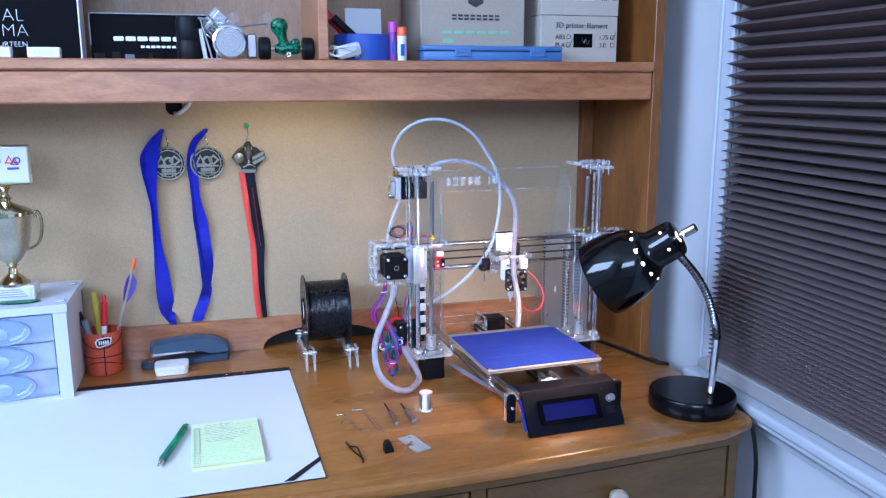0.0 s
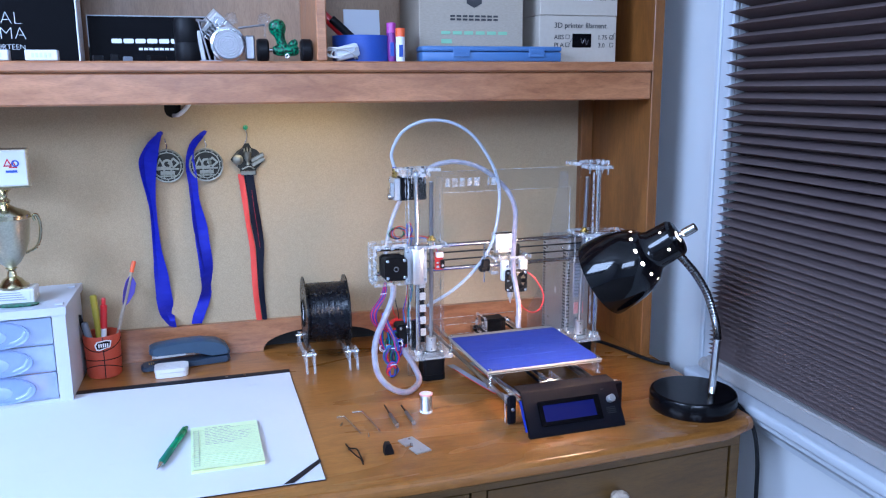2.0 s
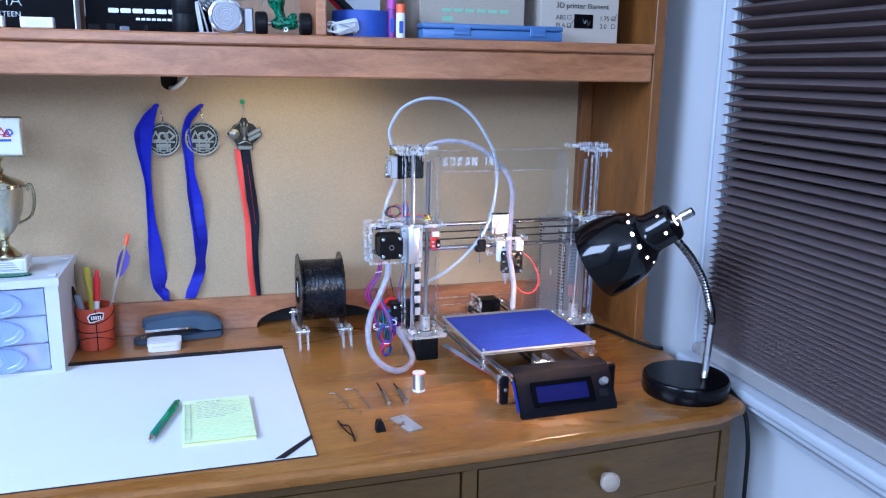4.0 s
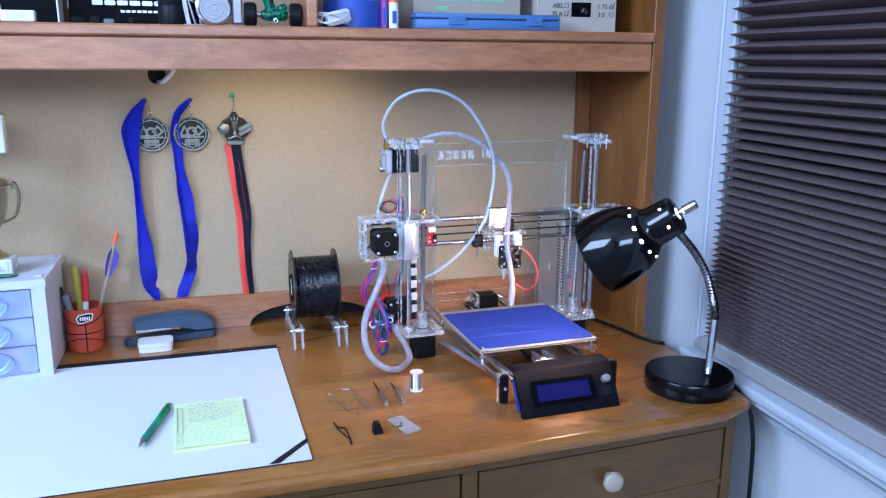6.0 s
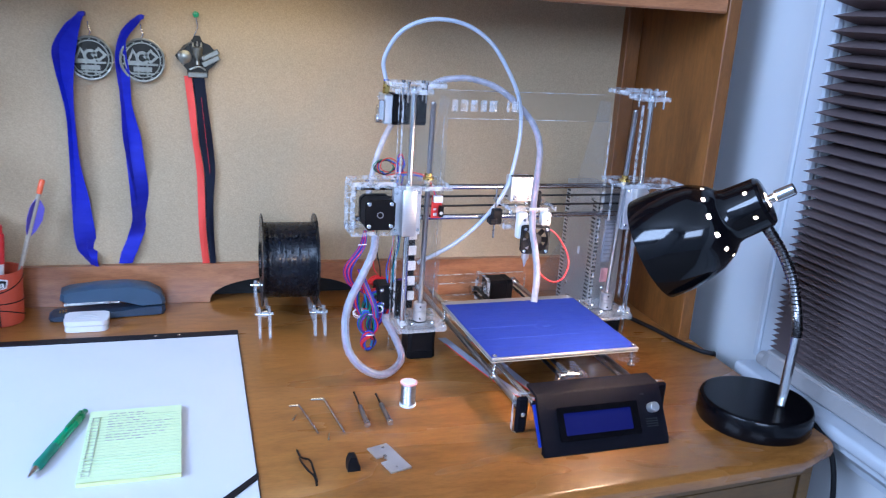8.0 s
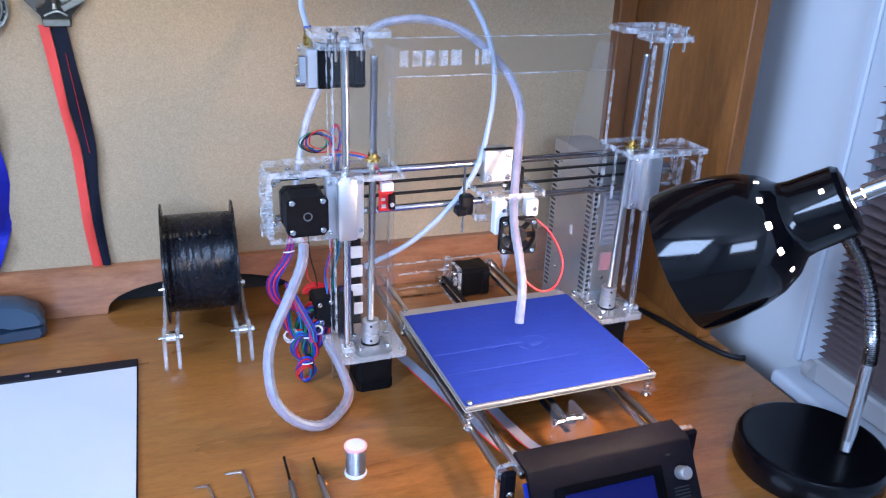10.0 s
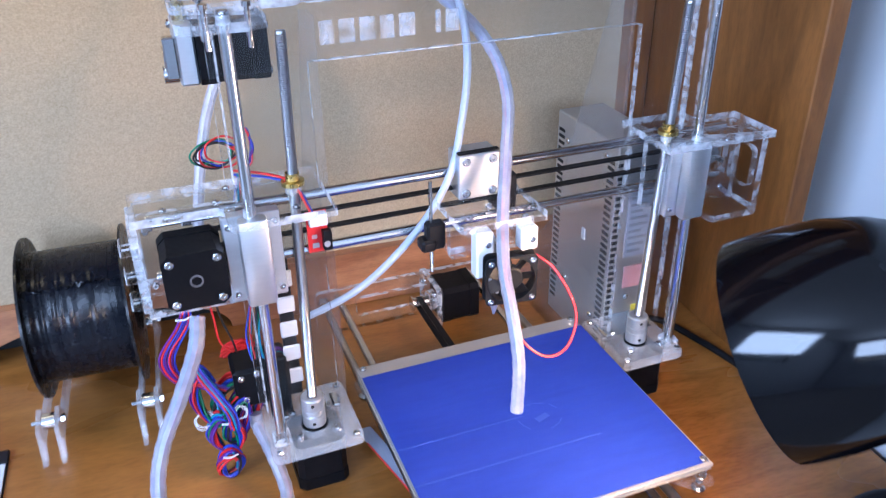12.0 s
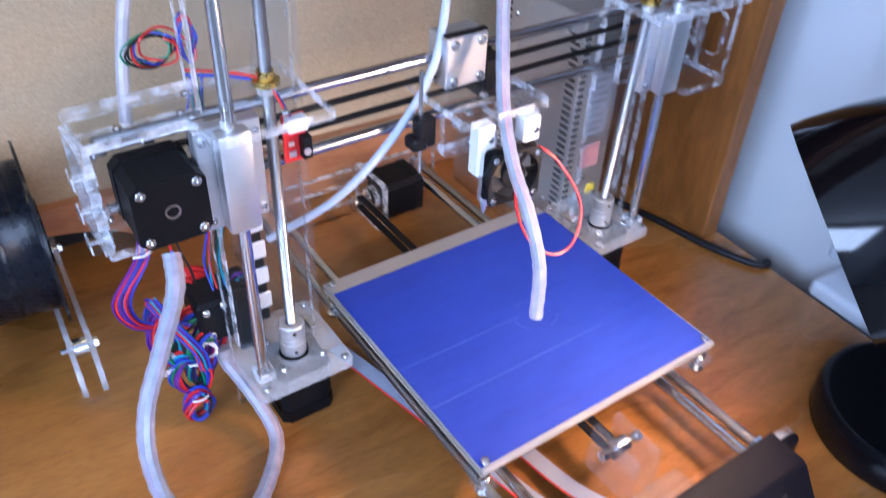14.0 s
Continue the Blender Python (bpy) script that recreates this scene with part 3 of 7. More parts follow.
for i in range(N + 1):
    x = XL + (XR - XL) * i / N
    e = max(0.0, (x - (XR - 0.03)) / 0.03)
    y = bow(x) + 0.012 + 0.02 * e * e
    rows.append([bm.verts.new((x, YB, DESK))] + [bm.verts.new((x, y + dy, z)) for dy, z in nose] + [bm.verts.new((x, YB, DESK - 0.027))])
for a, b in zip(rows, rows[1:]):
    for i in range(len(a)):
        j = (i + 1) % len(a)
        bm.faces.new((a[i], b[i], b[j], a[j]))
bm.faces.new(rows[0])
bm.faces.new(rows[-1][::-1])
part("desk_top", bm, M_DESK, desk)


def bowed(bm, x0, x1, z0, z1, off, thick, n=10):
    """A slab that follows the bowed front."""
    rows = []
    for i in range(n + 1):
        x = x0 + (x1 - x0) * i / n
        y = bow(x) + off
        rows.append([bm.verts.new(p) for p in ((x, y, z0), (x, y, z1), (x, y + thick, z1), (x, y + thick, z0))])
    for a, b in zip(rows, rows[1:]):
        for i in range(4):
            bm.faces.new((a[i], b[i], b[(i + 1) % 4], a[(i + 1) % 4]))
    bm.faces.new(rows[0])
    bm.faces.new(rows[-1][::-1])
    return bm


FO = 0.030
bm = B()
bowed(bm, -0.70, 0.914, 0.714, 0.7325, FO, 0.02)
part("front_rail", bm, M_DRAWERSHADED, desk)
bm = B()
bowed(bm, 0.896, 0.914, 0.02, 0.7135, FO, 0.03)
part("corner_post", bm, M_DRAWERSHADED, desk)
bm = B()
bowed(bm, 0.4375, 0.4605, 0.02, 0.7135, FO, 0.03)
part("drawer_divider", bm, M_DRAWERSHADED, desk)
bm = B()
bx(bm, 0.894, 0.914, 1.06, YB, 0.02, 0.7325, 0.002)
part("side_panel", bm, M_PANEL, desk)
bm = B()
bx(bm, -0.70, -0.68, 1.06, YB, 0.02, 0.7325, 0.002)
part("side_panel", bm, M_PANEL, desk)
# near-black sheet standing in for the shade behind the drawer gaps
bm = B()
bx(bm, -0.68, 0.893, 1.07, 1.08, 0.02, 0.7325)
part("carcass_shade", bm, M_HOLESHADE, desk, "near-black sheet drawn as shade inside the carcass")
for x0, x1, tiers in ((0.464, 0.8925, ((0.622, 0.711), (0.44, 0.612), (0.25, 0.43), (0.05, 0.24))), (-0.05, 0.434, ((0.622, 0.711),))):
    for z0, z1 in tiers:
        bm = B()
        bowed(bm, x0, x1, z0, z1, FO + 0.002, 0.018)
        dr = part("drawer", bm, M_DRAWERSHADED, desk)
        if x0 > 0:
            bm = B()
            xc = (x0 + x1) / 2
            lathe(bm, [(0, 0), (0.008, 0), (0.007, 0.006), (0.009, 0.010), (0.0155, 0.014), (0.0165, 0.019), (0.014, 0.024), (0.007, 0.027), (0, 0.0275)], 20,
                  pose(xc, bow(xc) + FO + 0.0025, (z0 + z1) / 2, 90))
            part("knob", bm, M_KNOBWOOD, dr, "pale round drawer knob")
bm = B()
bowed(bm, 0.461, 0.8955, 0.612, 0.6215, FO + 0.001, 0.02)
part("drawer_rail", bm, M_DRAWERSHADED, desk)

# ---------- the hutch ----------
HF = 1.352
hutch = thing("desk_hutch", Matrix(), "stained wooden hutch with open shelves standing on the desk", "bookcase")
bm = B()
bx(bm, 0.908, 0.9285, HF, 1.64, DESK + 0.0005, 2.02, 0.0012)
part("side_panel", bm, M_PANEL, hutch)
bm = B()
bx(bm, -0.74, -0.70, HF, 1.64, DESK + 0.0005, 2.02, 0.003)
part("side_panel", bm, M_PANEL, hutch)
bm = B()
bx(bm, -0.6995, 0.9075, HF - 0.006, 1.63, 1.324, 1.3415, 0.003)
part("shelf", bm, M_RAIL, hutch)
bm = B()
bx(bm, -0.6995, 0.9075, HF + 0.001, HF + 0.02, 1.272, 1.3235, 0.003)
part("front_rail", bm, M_RAIL, hutch, "reddish front rail below the shelf")
bm = B()
bx(bm, 0.279, 0.2965, HF + 0.008, 1.625, 1.342, 1.80, 0.002)
part("shelf_divider", bm, M_RAIL, hutch)
bm = B()
bx(bm, -0.6995, 0.9075, 1.626, 1.636, 1.342, 2.0)
part("back_panel", bm, M_BACK, hutch)
bm = B()
bx(bm, -0.70, 0.9075, HF, 1.636, 2.0005, 2.02, 0.002)
part("top_board", bm, M_RAIL, hutch)
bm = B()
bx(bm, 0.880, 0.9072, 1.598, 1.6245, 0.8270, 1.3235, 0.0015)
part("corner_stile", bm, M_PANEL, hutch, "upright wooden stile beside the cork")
# cork back with the round cable hole
bm = B()
hole = rounded(0.0115, 0.0425, 1.243, 1.300, 0.0152)
sheet(bm, [(-0.6995, 0.8205), (0.9075, 0.8205), (0.9075, 1.323), (-0.6995, 1.323)], [hole], 0.008, pose(0, 1.625, 0, 90))
part("cork_panel", bm, M_CORK, hutch, "tan cork backboard")
# near-black sheet gives the shade behind the cable hole
bm = B()
bx(bm, -0.1, 0.2, 1.631, 1.639, 1.2, 1.3235)
part("cable_hole_shade", bm, M_HOLESHADE, hutch)
bm = B()
sweep(bm, [(0.028, 1.630, 1.2465), (0.036, 1.618, 1.2475), (0.050, 1.611, 1.258), (0.060, 1.611, 1.273), (0.064, 1.611, 1.30)], 0.0042, 8)
part("power_cord", bm, M_WHITEPL, hutch, "white cord through the cable hole")
# backsplash rail with an arched cable cut-out
bm = B()
arc = [(0.298 + 0.124 * math.cos(a), DESK + 0.0425 * math.sin(a) ** 0.85 + 0.0005) for a in (math.pi * i / 24 for i in range(25))]
outline = [(-0.6995, DESK + 0.0005), *arc[::-1], (0.9075, DESK + 0.0005), (0.9075, 0.8265), (-0.6995, 0.8265)]
sheet(bm, outline, (), 0.012, pose(0, 1.616, 0, 90))
part("backsplash_rail", bm, M_RAIL, hutch)
# near-black sheet drawn as the shade in the arched cut-out
bm = B()
bx(bm, 0.12, 0.48, 1.640, 1.645, DESK + 0.001, 0.818)
part("cut_out_shade", bm, M_HOLESHADE, hutch, "near-black sheet drawn as shade in the cable cut-out")
bm = B()
bx(bm, 0.06, 0.42, 1.45, 1.51, 1.300, 1.3235, 0.004)
lampbar = part("light_bar", bm, M_WHITEPL, hutch, "slim light fixture under the shelf")

# ---------- the printer ----------
prn = thing("desktop_printer", pose(0.64, 1.30, DESK, 0, 0, 2.9), "clear acrylic desktop 3D printer with steel rods on the desk", "3D printer")
UC = -0.006


def screws(bm, pts, axis, r=0.0026, h=0.0022):
    """Round screw heads with a hex socket, facing along axis."""
    for p in pts:
        m, _ = along(p, Vector(p) + Vector(axis))
        lathe(bm, [(0, 0), (r, 0), (r, h * 0.7), (r * 0.8, h), (r * 0.45, h), (r * 0.4, h * 0.4), (0, h * 0.4)], 8, m)
    return bm


def step_motor(name, m, length=0.038, label="", caps=True):
    """A square stepper motor, its rear face at +z of m."""
    s = 0.0211
    bm = B()
    prof = [(-s + 0.005, -s), (s - 0.005, -s), (s, -s + 0.005), (s, s - 0.005), (s - 0.005, s), (-s + 0.005, s), (-s, s - 0.005), (-s, -s + 0.005)]
    p2 = [(x * 0.97, y * 0.97) for x, y in prof]
    sheet(bm, p2, (), length * 0.5, m @ pose(0, 0, -length * 0.745))
    ob = part(name, bm, M_MOTOR, prn, label)
    for h, z in ((0.24, -0.24), (0.25, -1.0)):
        bm = B()
        sheet(bm, prof, (), length * h, m @ pose(0, 0, length * z))
        part("end_bell", bm, M_MOTOR, ob)
    bm = B()
    for x in (-0.0155, 0.0155):
        for y in (-0.0155, 0.0155):
            q = m @ Vector((x, y, 0))
            screws(bm, [q], m.to_3x3() @ Vector((0, 0, 1)), 0.0031, 0.0018)
    part("screws", bm, M_STEEL, ob)
    bm = B()
    lathe(bm, [(0.0046, -0.0004), (0.0046, 0.0006), (0.0036, 0.0006), (0.003, -0.0012), (0, -0.0012)], 16, m)
    part("bearing_cap", bm, M_THREAD, ob)
    return ob


# upright acrylic frame with two legs
bm = B()
L0, L1 = UC - 0.199, UC + 0.199
sheet(bm, [(L0, 0.0), (L0 + 0.066, 0.0), (L0 + 0.066, 0.346), (L1 - 0.066, 0.346), (L1 - 0.066, 0.0), (L1, 0.0), (L1, 0.386), (L0, 0.386)], (), 0.006, pose(0, 0.089, 0, 90))
part("frame_sheet", bm, M_ACRYL, prn, "clear acrylic frame sheet")
for u in (L0 + 0.068, L1 - 0.074):
    bm = B()
    sheet(bm, [(0.090, 0.0), (0.262, 0.0), (0.262, 0.055), (0.20, 0.12), (0.112, 0.375), (0.090, 0.375)], (), 0.006, Matrix(((0, 0, 1, u), (1, 0, 0, 0), (0, 1, 0, 0), (0, 0, 0, 1))))
    part("side_brace", bm, M_GLASSY, prn)
# engraved maker's mark as plain outlined blocks
bm = B()
u = -0.130
for w in (0.010, 0.011, 0.011, 0.010, 0.012, 0.0, 0.004, 0.010):
    if w:
        bx(bm, u, u + w, 0.0816, 0.0828, 0.357, 0.373, 0.0004)
    u += (w or 0.008) + 0.0036
part("engraved_mark", bm, M_ETCH, prn, "plain etched maker's mark")
# thin milky bars drawn as the bright glint along the sheet's edges
bm = B()
bx(bm, -0.133, 0.05, 0.0815, 0.0828, 0.3462, 0.3470)
bx(bm, -0.137, 0.11, 0.0815, 0.0828, 0.3856, 0.3862)
part("edge_glint_bars", bm, M_ACRYLEDGE, prn)

for s in (-1, 1):
    us, ur, vr = (-0.165, -0.1945, 0.053) if s < 0 else (0.1440, 0.1690, 0.050)
    top_u, top_v = (-0.155, 0.088) if s < 0 else (0.148, 0.056)
    # base plate, motor, coupler
    bm = B()
    a, b = (us - 0.040, us + 0.034) if s < 0 else (us - 0.032, us + 0.033)
    sheet(bm, rounded(a, b, 0.034, 0.112, 0.005), [ring(us, 0.066, 0.0115, 20)], 0.0066, pose(0, 0, 0.0455))
    pl = part("motor_plate", bm, M_PLATE, prn)
    bm = B()
    screws(bm, [(us + dx, 0.066 + dy, 0.0526) for dx in (-0.0155, 0.0155) for dy in (-0.0155, 0.0155)], (0, 0, 1), 0.0034, 0.003)
    screws(bm, [(a + 0.006, 0.039, 0.0526), (b - 0.006, 0.039, 0.0526), (b - 0.006, 0.105, 0.0526), (a + 0.006, 0.105, 0.0526)], (0, 0, 1), 0.003, 0.0025)
    for dx in (-0.022, 0.022):
        bx(bm, us + dx - 0.003, us + dx + 0.003, 0.076, 0.094, 0.0528, 0.0565, 0.001)
    part("screws", bm, M_STEEL, pl)
    step_motor("z_motor", pose(us, 0.066, 0.0005, 180), 0.045, "black square stepper motor")
    bm = B()
    lathe(bm, [(0.004, 0.0), (0.0095, 0.0), (0.0095, 0.010), (0.0088, 0.0105), (0.0088, 0.0115), (0.0095, 0.012), (0.0095, 0.0155), (0.0088, 0.016), (0.0095, 0.0165), (0.0095, 0.026), (0.0085, 0.027), (0.0042, 0.027)], 20, pose(us, 0.066, 0.0535))
    cp = part("shaft_coupler", bm, M_ALU, prn)
    bm = B()
    for z in (0.058, 0.076):
        rod(bm, (us - 0.002, 0.066 - 0.0097, z), (us - 0.002, 0.066 - 0.0085, z), 0.0014, 8)
    part("set_screws", bm, M_HOLESHADE, cp)
    # leadscrew with real thread rings, and smooth rod
    bm = B()
    pr, z = [(0, 0.081), (0.0034, 0.081)], 0.081
    while z < 0.366:
        pr += [(0.0040, z + 0.0004), (0.0036, z + 0.0011)]
        z += 0.0014
    pr += [(0.0034, 0.368), (0, 0.368)]
    lathe(bm, pr, 10, Matrix(((1, 0, (top_u - us) / 0.28, us - 0.08 * (top_u - us) / 0.28), (0, 1, (top_v - 0.066) / 0.28, 0.066 - 0.08 * (top_v - 0.066) / 0.28), (0, 0, 1, 0), (0, 0, 0, 1))))
    part("leadscrew", bm, M_THREAD, prn, "threaded steel leadscrew")
    bm = B()
    rod(bm, (ur, vr, 0.046), (ur, vr, 0.392), 0.004, 16, ch=0.0006)
    part("smooth_rod", bm, M_STEEL, prn)
    bm = B()
    bx(bm, ur - 0.007, ur + 0.007, vr - 0.008, vr + 0.008, 0.0528, 0.060, 0.0015)
    part("rod_clamp", bm, M_ACRYL, prn)
    # top plate with bolts hanging through
    bm = B()
    sheet(bm, rounded(ur - 0.030, ur + 0.024, 0.028, 0.075, 0.012), [ring(ur, vr, 0.0045, 12)], 0.006, pose(0, 0, 0.3835))
    sheet(bm, rounded(ur - 0.05 if s > 0 else ur - 0.03, ur + 0.03 if s > 0 else ur + 0.05, 0.055, 0.1, 0.010), (), 0.006, pose(0, 0, 0.3900))
    tp = part("top_plate", bm, M_ACRYL, prn)
    bm = B()
    for dx, dy in ((-0.012, 0.038), (0.013, 0.038), (-0.012, 0.064), (0.016, 0.064)):
        rod(bm, (ur + dx, dy, 0.372), (ur + dx, dy, 0.3985), 0.0016, 8)
        rod(bm, (ur + dx, dy, 0.3962), (ur + dx, dy, 0.3992), 0.003, 8)
    part("bolts", bm, M_STEEL, tp)
    # thin strip with the painted edge glint, along the upright leg
    bm = B()
    bx(bm, us - s * -0.0 + s * 0.034, us + s * 0.0352, 0.0825, 0.089, 0.06, 0.372)
    part("leg_edge", bm, M_ACRYLEDGE, prn)

# left carriage end: box of interlocking acrylic, motor and bearing block
xl = part("x_end_left", sheet(B(), [(-0.272, 0.061), (-0.215, 0.061), (-0.211, 0.057), (-0.211, 0.033), (-0.208, 0.030), (-0.139, 0.030), (-0.139, 0.108), (-0.272, 0.108)], [ring(-0.1945, 0.053, 0.005, 12), ring(-0.159, 0.080, 0.006, 12)], 0.006, pose(0, 0, 0.2545)), M_ACRYL, prn, "clear acrylic carriage end box")
bm = B()
sheet(bm, rounded(-0.272, -0.196, 0.060, 0.108, 0.003), (), 0.006, pose(0, 0, 0.1845))
part("bottom_panel", bm, M_ACRYL, xl)
bm = B()
sheet(bm, [(-0.268, 0.1905), (-0.200, 0.1905), (-0.200, 0.2543), (-0.268, 0.2543)], [ring(-0.237, 0.2195, 0.0115, 16)], 0.006, pose(0, 0.0865, 0, 90))
part("motor_panel", bm, M_ACRYL, xl)
bm = B()
sheet(bm, [(-0.270, 0.1905), (-0.150, 0.1905), (-0.150, 0.2543), (-0.270, 0.2543)], (), 0.006, pose(0, 0.1075, 0, 90))
part("back_panel", bm, M_ACRYL, xl)
tabs = []
for k in range(4):
    z = 0.1915 + 0.017 * k
    tabs += [(0.062, z), (0.0575, z), (0.0575, z + 0.008), (0.062, z + 0.008)]
bm = B()
sheet(bm, [(0.1005, 0.1907), (0.0620, 0.1907), *tabs, (0.062, 0.2543), (0.1005, 0.2543)], (), 0.006, Matrix(((0, 0, 1, -0.2745), (1, 0, 0, 0), (0, 1, 0, 0), (0, 0, 0, 1))))
part("finger_panel", bm, M_ACRYL, xl)
bm = B()
for k in range(3):
    z = 0.197 + 0.021 * k
    bx(bm, -0.2815, -0.2685, 0.053, 0.065, z, z + 0.010, 0.001)
part("finger_tabs", bm, M_ACRYL, xl)
bm = B()
rod(bm, (-0.262, 0.069, 0.2512), (-0.205, 0.069, 0.2512), 0.0016, 8)
for u in (-0.262, -0.236, -0.206):
    bx(bm, u - 0.0035, u + 0.0035, 0.0662, 0.0718, 0.2486, 0.2536, 0.0006)
screws(bm, [(-0.25, 0.069, 0.2606), (-0.215, 0.069, 0.2606), (-0.165, 0.040, 0.2606), (-0.205, 0.09, 0.2606)], (0, 0, 1))
screws(bm, [(-0.264, 0.080, 0.243), (-0.264, 0.080, 0.200)], (0, -1, 0))
part("screws", bm, M_STEEL, xl)
step_motor("x_motor", pose(-0.237, 0.040, 0.2195, 90), 0.040, "black square stepper motor with four screws")


def bearing_block(u, v, z0, z1, w=0.040):
    bm = B()
    bx(bm, u - w / 2, u + w / 2, v + 0.004, v + 0.014, z0, z1, 0.0008)
    bx(bm, u - 0.0105, u + 0.0105, v - 0.0085, v + 0.0041, z0, z1, 0.003, seg=2)
    ob = part("bearing_block", bm, M_ALU, prn, "aluminium linear bearing block")
    bm = B()
    screws(bm, [(u + dx, v + 0.0037, z) for dx in (-0.016, 0.016) for z in (z0 + 0.007, z1 - 0.007)], (0, -1, 0), 0.0024, 0.002)
    part("screws", bm, M_STEEL, ob)


bearing_block(-0.1945, 0.053, 0.186, 0.2535)
bearing_block(0.169, 0.050, 0.186, 0.2535)
for nu, nv in ((-0.159, 0.080), (0.1466, 0.060)):
    bm = B()
    lathe(bm, [(0.0045, 0), (0.0085, 0), (0.0085, 0.003), (0.0052, 0.0035), (0.0052, 0.009), (0.0045, 0.009)], 16, pose(nu, nv, 0.2607))
    part("leadscrew_nut", bm, M_BRASS, prn, "brass leadscrew nut")

# right carriage end
xr = part("x_end_right", sheet(B(), [(0.130, 0.032), (0.233, 0.032), (0.233, 0.084), (0.190, 0.086), (0.190, 0.102), (0.130, 0.102)], [ring(0.169, 0.050, 0.005, 12), ring(0.1466, 0.060, 0.006, 12)], 0.006, pose(0, 0, 0.2545)), M_ACRYL, prn, "clear acrylic carriage end box")
bm = B()
sheet(bm, rounded(0.184, 0.233, 0.036, 0.086, 0.004), (), 0.006, pose(0, 0, 0.1825))
part("bottom_panel", bm, M_ACRYL, xr)
bm = B()
sheet(bm, [(0.038, 0.1887), (0.083, 0.1887), (0.083, 0.2543), (0.038, 0.2543)], [rounded(0.047, 0.074, 0.203, 0.240, 0.006, 3)], 0.006, Matrix(((0, 0, 1, 0.226), (1, 0, 0, 0), (0, 1, 0, 0), (0, 0, 0, 1))))
part("end_panel", bm, M_ACRYL, xr)
for v in (0.068, 0.090):
    bm = B()
    sheet(bm, [(0.130, 0.1955), (0.2255, 0.1887), (0.2255, 0.2543), (0.130, 0.2543)], [ring(0.205, 0.222, 0.008, 14)], 0.006, pose(0, v, 0, 90))
    part("side_panel", bm, M_ACRYL, xr)
bm = B()
rod(bm, (0.205, 0.058, 0.2275), (0.205, 0.094, 0.2275), 0.0018, 8)
rod(bm, (0.205, 0.0725, 0.2275), (0.205, 0.0835, 0.2275), 0.008, 16)
screws(bm, [(0.213, 0.0655, 0.243), (0.213, 0.0655, 0.200), (0.197, 0.0655, 0.235)], (0, -1, 0))
part("idler", bm, M_STEEL, xr)

# rods, belts
for w in (0.2485, 0.2040):
    bm = B()
    rod(bm, (-0.262, 0.084, w), (0.224, 0.084, w), 0.004, 14)
    part("x_rod", bm, M_STEEL, prn)
for w in (0.2345, 0.2205):
    bm = B()
    bx(bm, -0.237, 0.205, 0.0805, 0.0865, w - 0.0008, w + 0.0008)
    part("x_belt", bm, M_BLACKPL, prn, "black drive belt")

# tool carriage
car = part("tool_carriage", bx(B(), -0.0345, -0.0005, 0.069, 0.092, 0.2290, 0.2655, 0.001), M_ALU, prn, "aluminium block with hot end and fan")
bm = B()
screws(bm, [(u, 0.0688, w) for u in (-0.0285, -0.0065) for w in (0.2345, 0.2605)], (0, -1, 0), 0.0036, 0.002)
part("screws", bm, M_STEEL, car)
bm = B()
bx(bm, -0.0345, -0.0005, 0.0695, 0.0745, 0.2658, 0.2675, 0.0004)
part("bearing_lid", bm, M_BLACKPL, car)
bm = B()
sheet(bm, rounded(-0.052, 0.018, 0.020, 0.095, 0.003), (), 0.006, pose(0, 0, 0.2255))
part("carriage_plate", bm, M_ACRYL, car)
bm = B()
sheet(bm, rounded(-0.052, 0.018, 0.193, 0.2253, 0.003), [ring(-0.035, 0.212, 0.004, 12), ring(0.002, 0.212, 0.004, 12)], 0.006, pose(0, 0.050, 0, 90))
part("carriage_front", bm, M_ACRYL, car)
bm = B()
bx(bm, -0.050, 0.014, 0.0505, 0.094, 0.193, 0.199, 0.001)
part("carriage_floor", bm, M_ACRYL, car)
bm = B()
screws(bm, [(-0.044, 0.0438, 0.219), (0.010, 0.0438, 0.219), (-0.030, 0.0438, 0.200), (-0.018, 0.0438, 0.206)], (0, -1, 0), 0.003)
screws(bm, [(-0.043, 0.03, 0.2318), (0.010, 0.03, 0.2318), (-0.02, 0.045, 0.2318)], (0, 0, 1), 0.003)
part("screws", bm, M_STEEL, car)
for u, w0, w1, v0 in ((-0.0335, 0.186, 0.224, 0.020), (0.000, 0.206, 0.225, 0.014)):
    bm = B()
    bx(bm, u - 0.007, u + 0.007, v0, v0 + 0.012, w0, w1, 0.0015)
    wb = part("white_bracket", bm, M_WHITEPL, car, "white plastic fan bracket")
    bm = B()
    screws(bm, [(u + 0.002, v0 - 0.0002, w1 - 0.010)], (0, -1, 0), 0.0024, 0.0012)
    part("screw", bm, M_STEEL, car)
bm = B()
bx(bm, -0.067, -0.052, 0.052, 0.062, 0.199, 0.222, 0.002)
bx(bm, -0.072, -0.060, 0.050, 0.064, 0.199, 0.209, 0.002)
part("belt_clip", bm, M_BLACKPL, car, "black belt clip")
bm = B()
bx(bm, -0.001, 0.016, 0.070, 0.092, 0.212, 0.244, 0.002)
part("rear_bearing", bm, M_BLACKPL, car)
bm = B()
rod(bm, (-0.062, 0.058, 0.178), (-0.062, 0.058, 0.255), 0.0015, 8)
part("tie_bolt", bm, M_STEEL, car)
# small cooling fan, tilted a little
FM = pose(-0.0165, 0.013, 0.187, 90, 0, -8)
bm = B()
sheet(bm, rounded(-0.020, 0.020, -0.020, 0.020, 0.004), [ring(0, 0, 0.0185, 24)], 0.0015, FM @ pose(0, 0, 0.0035))
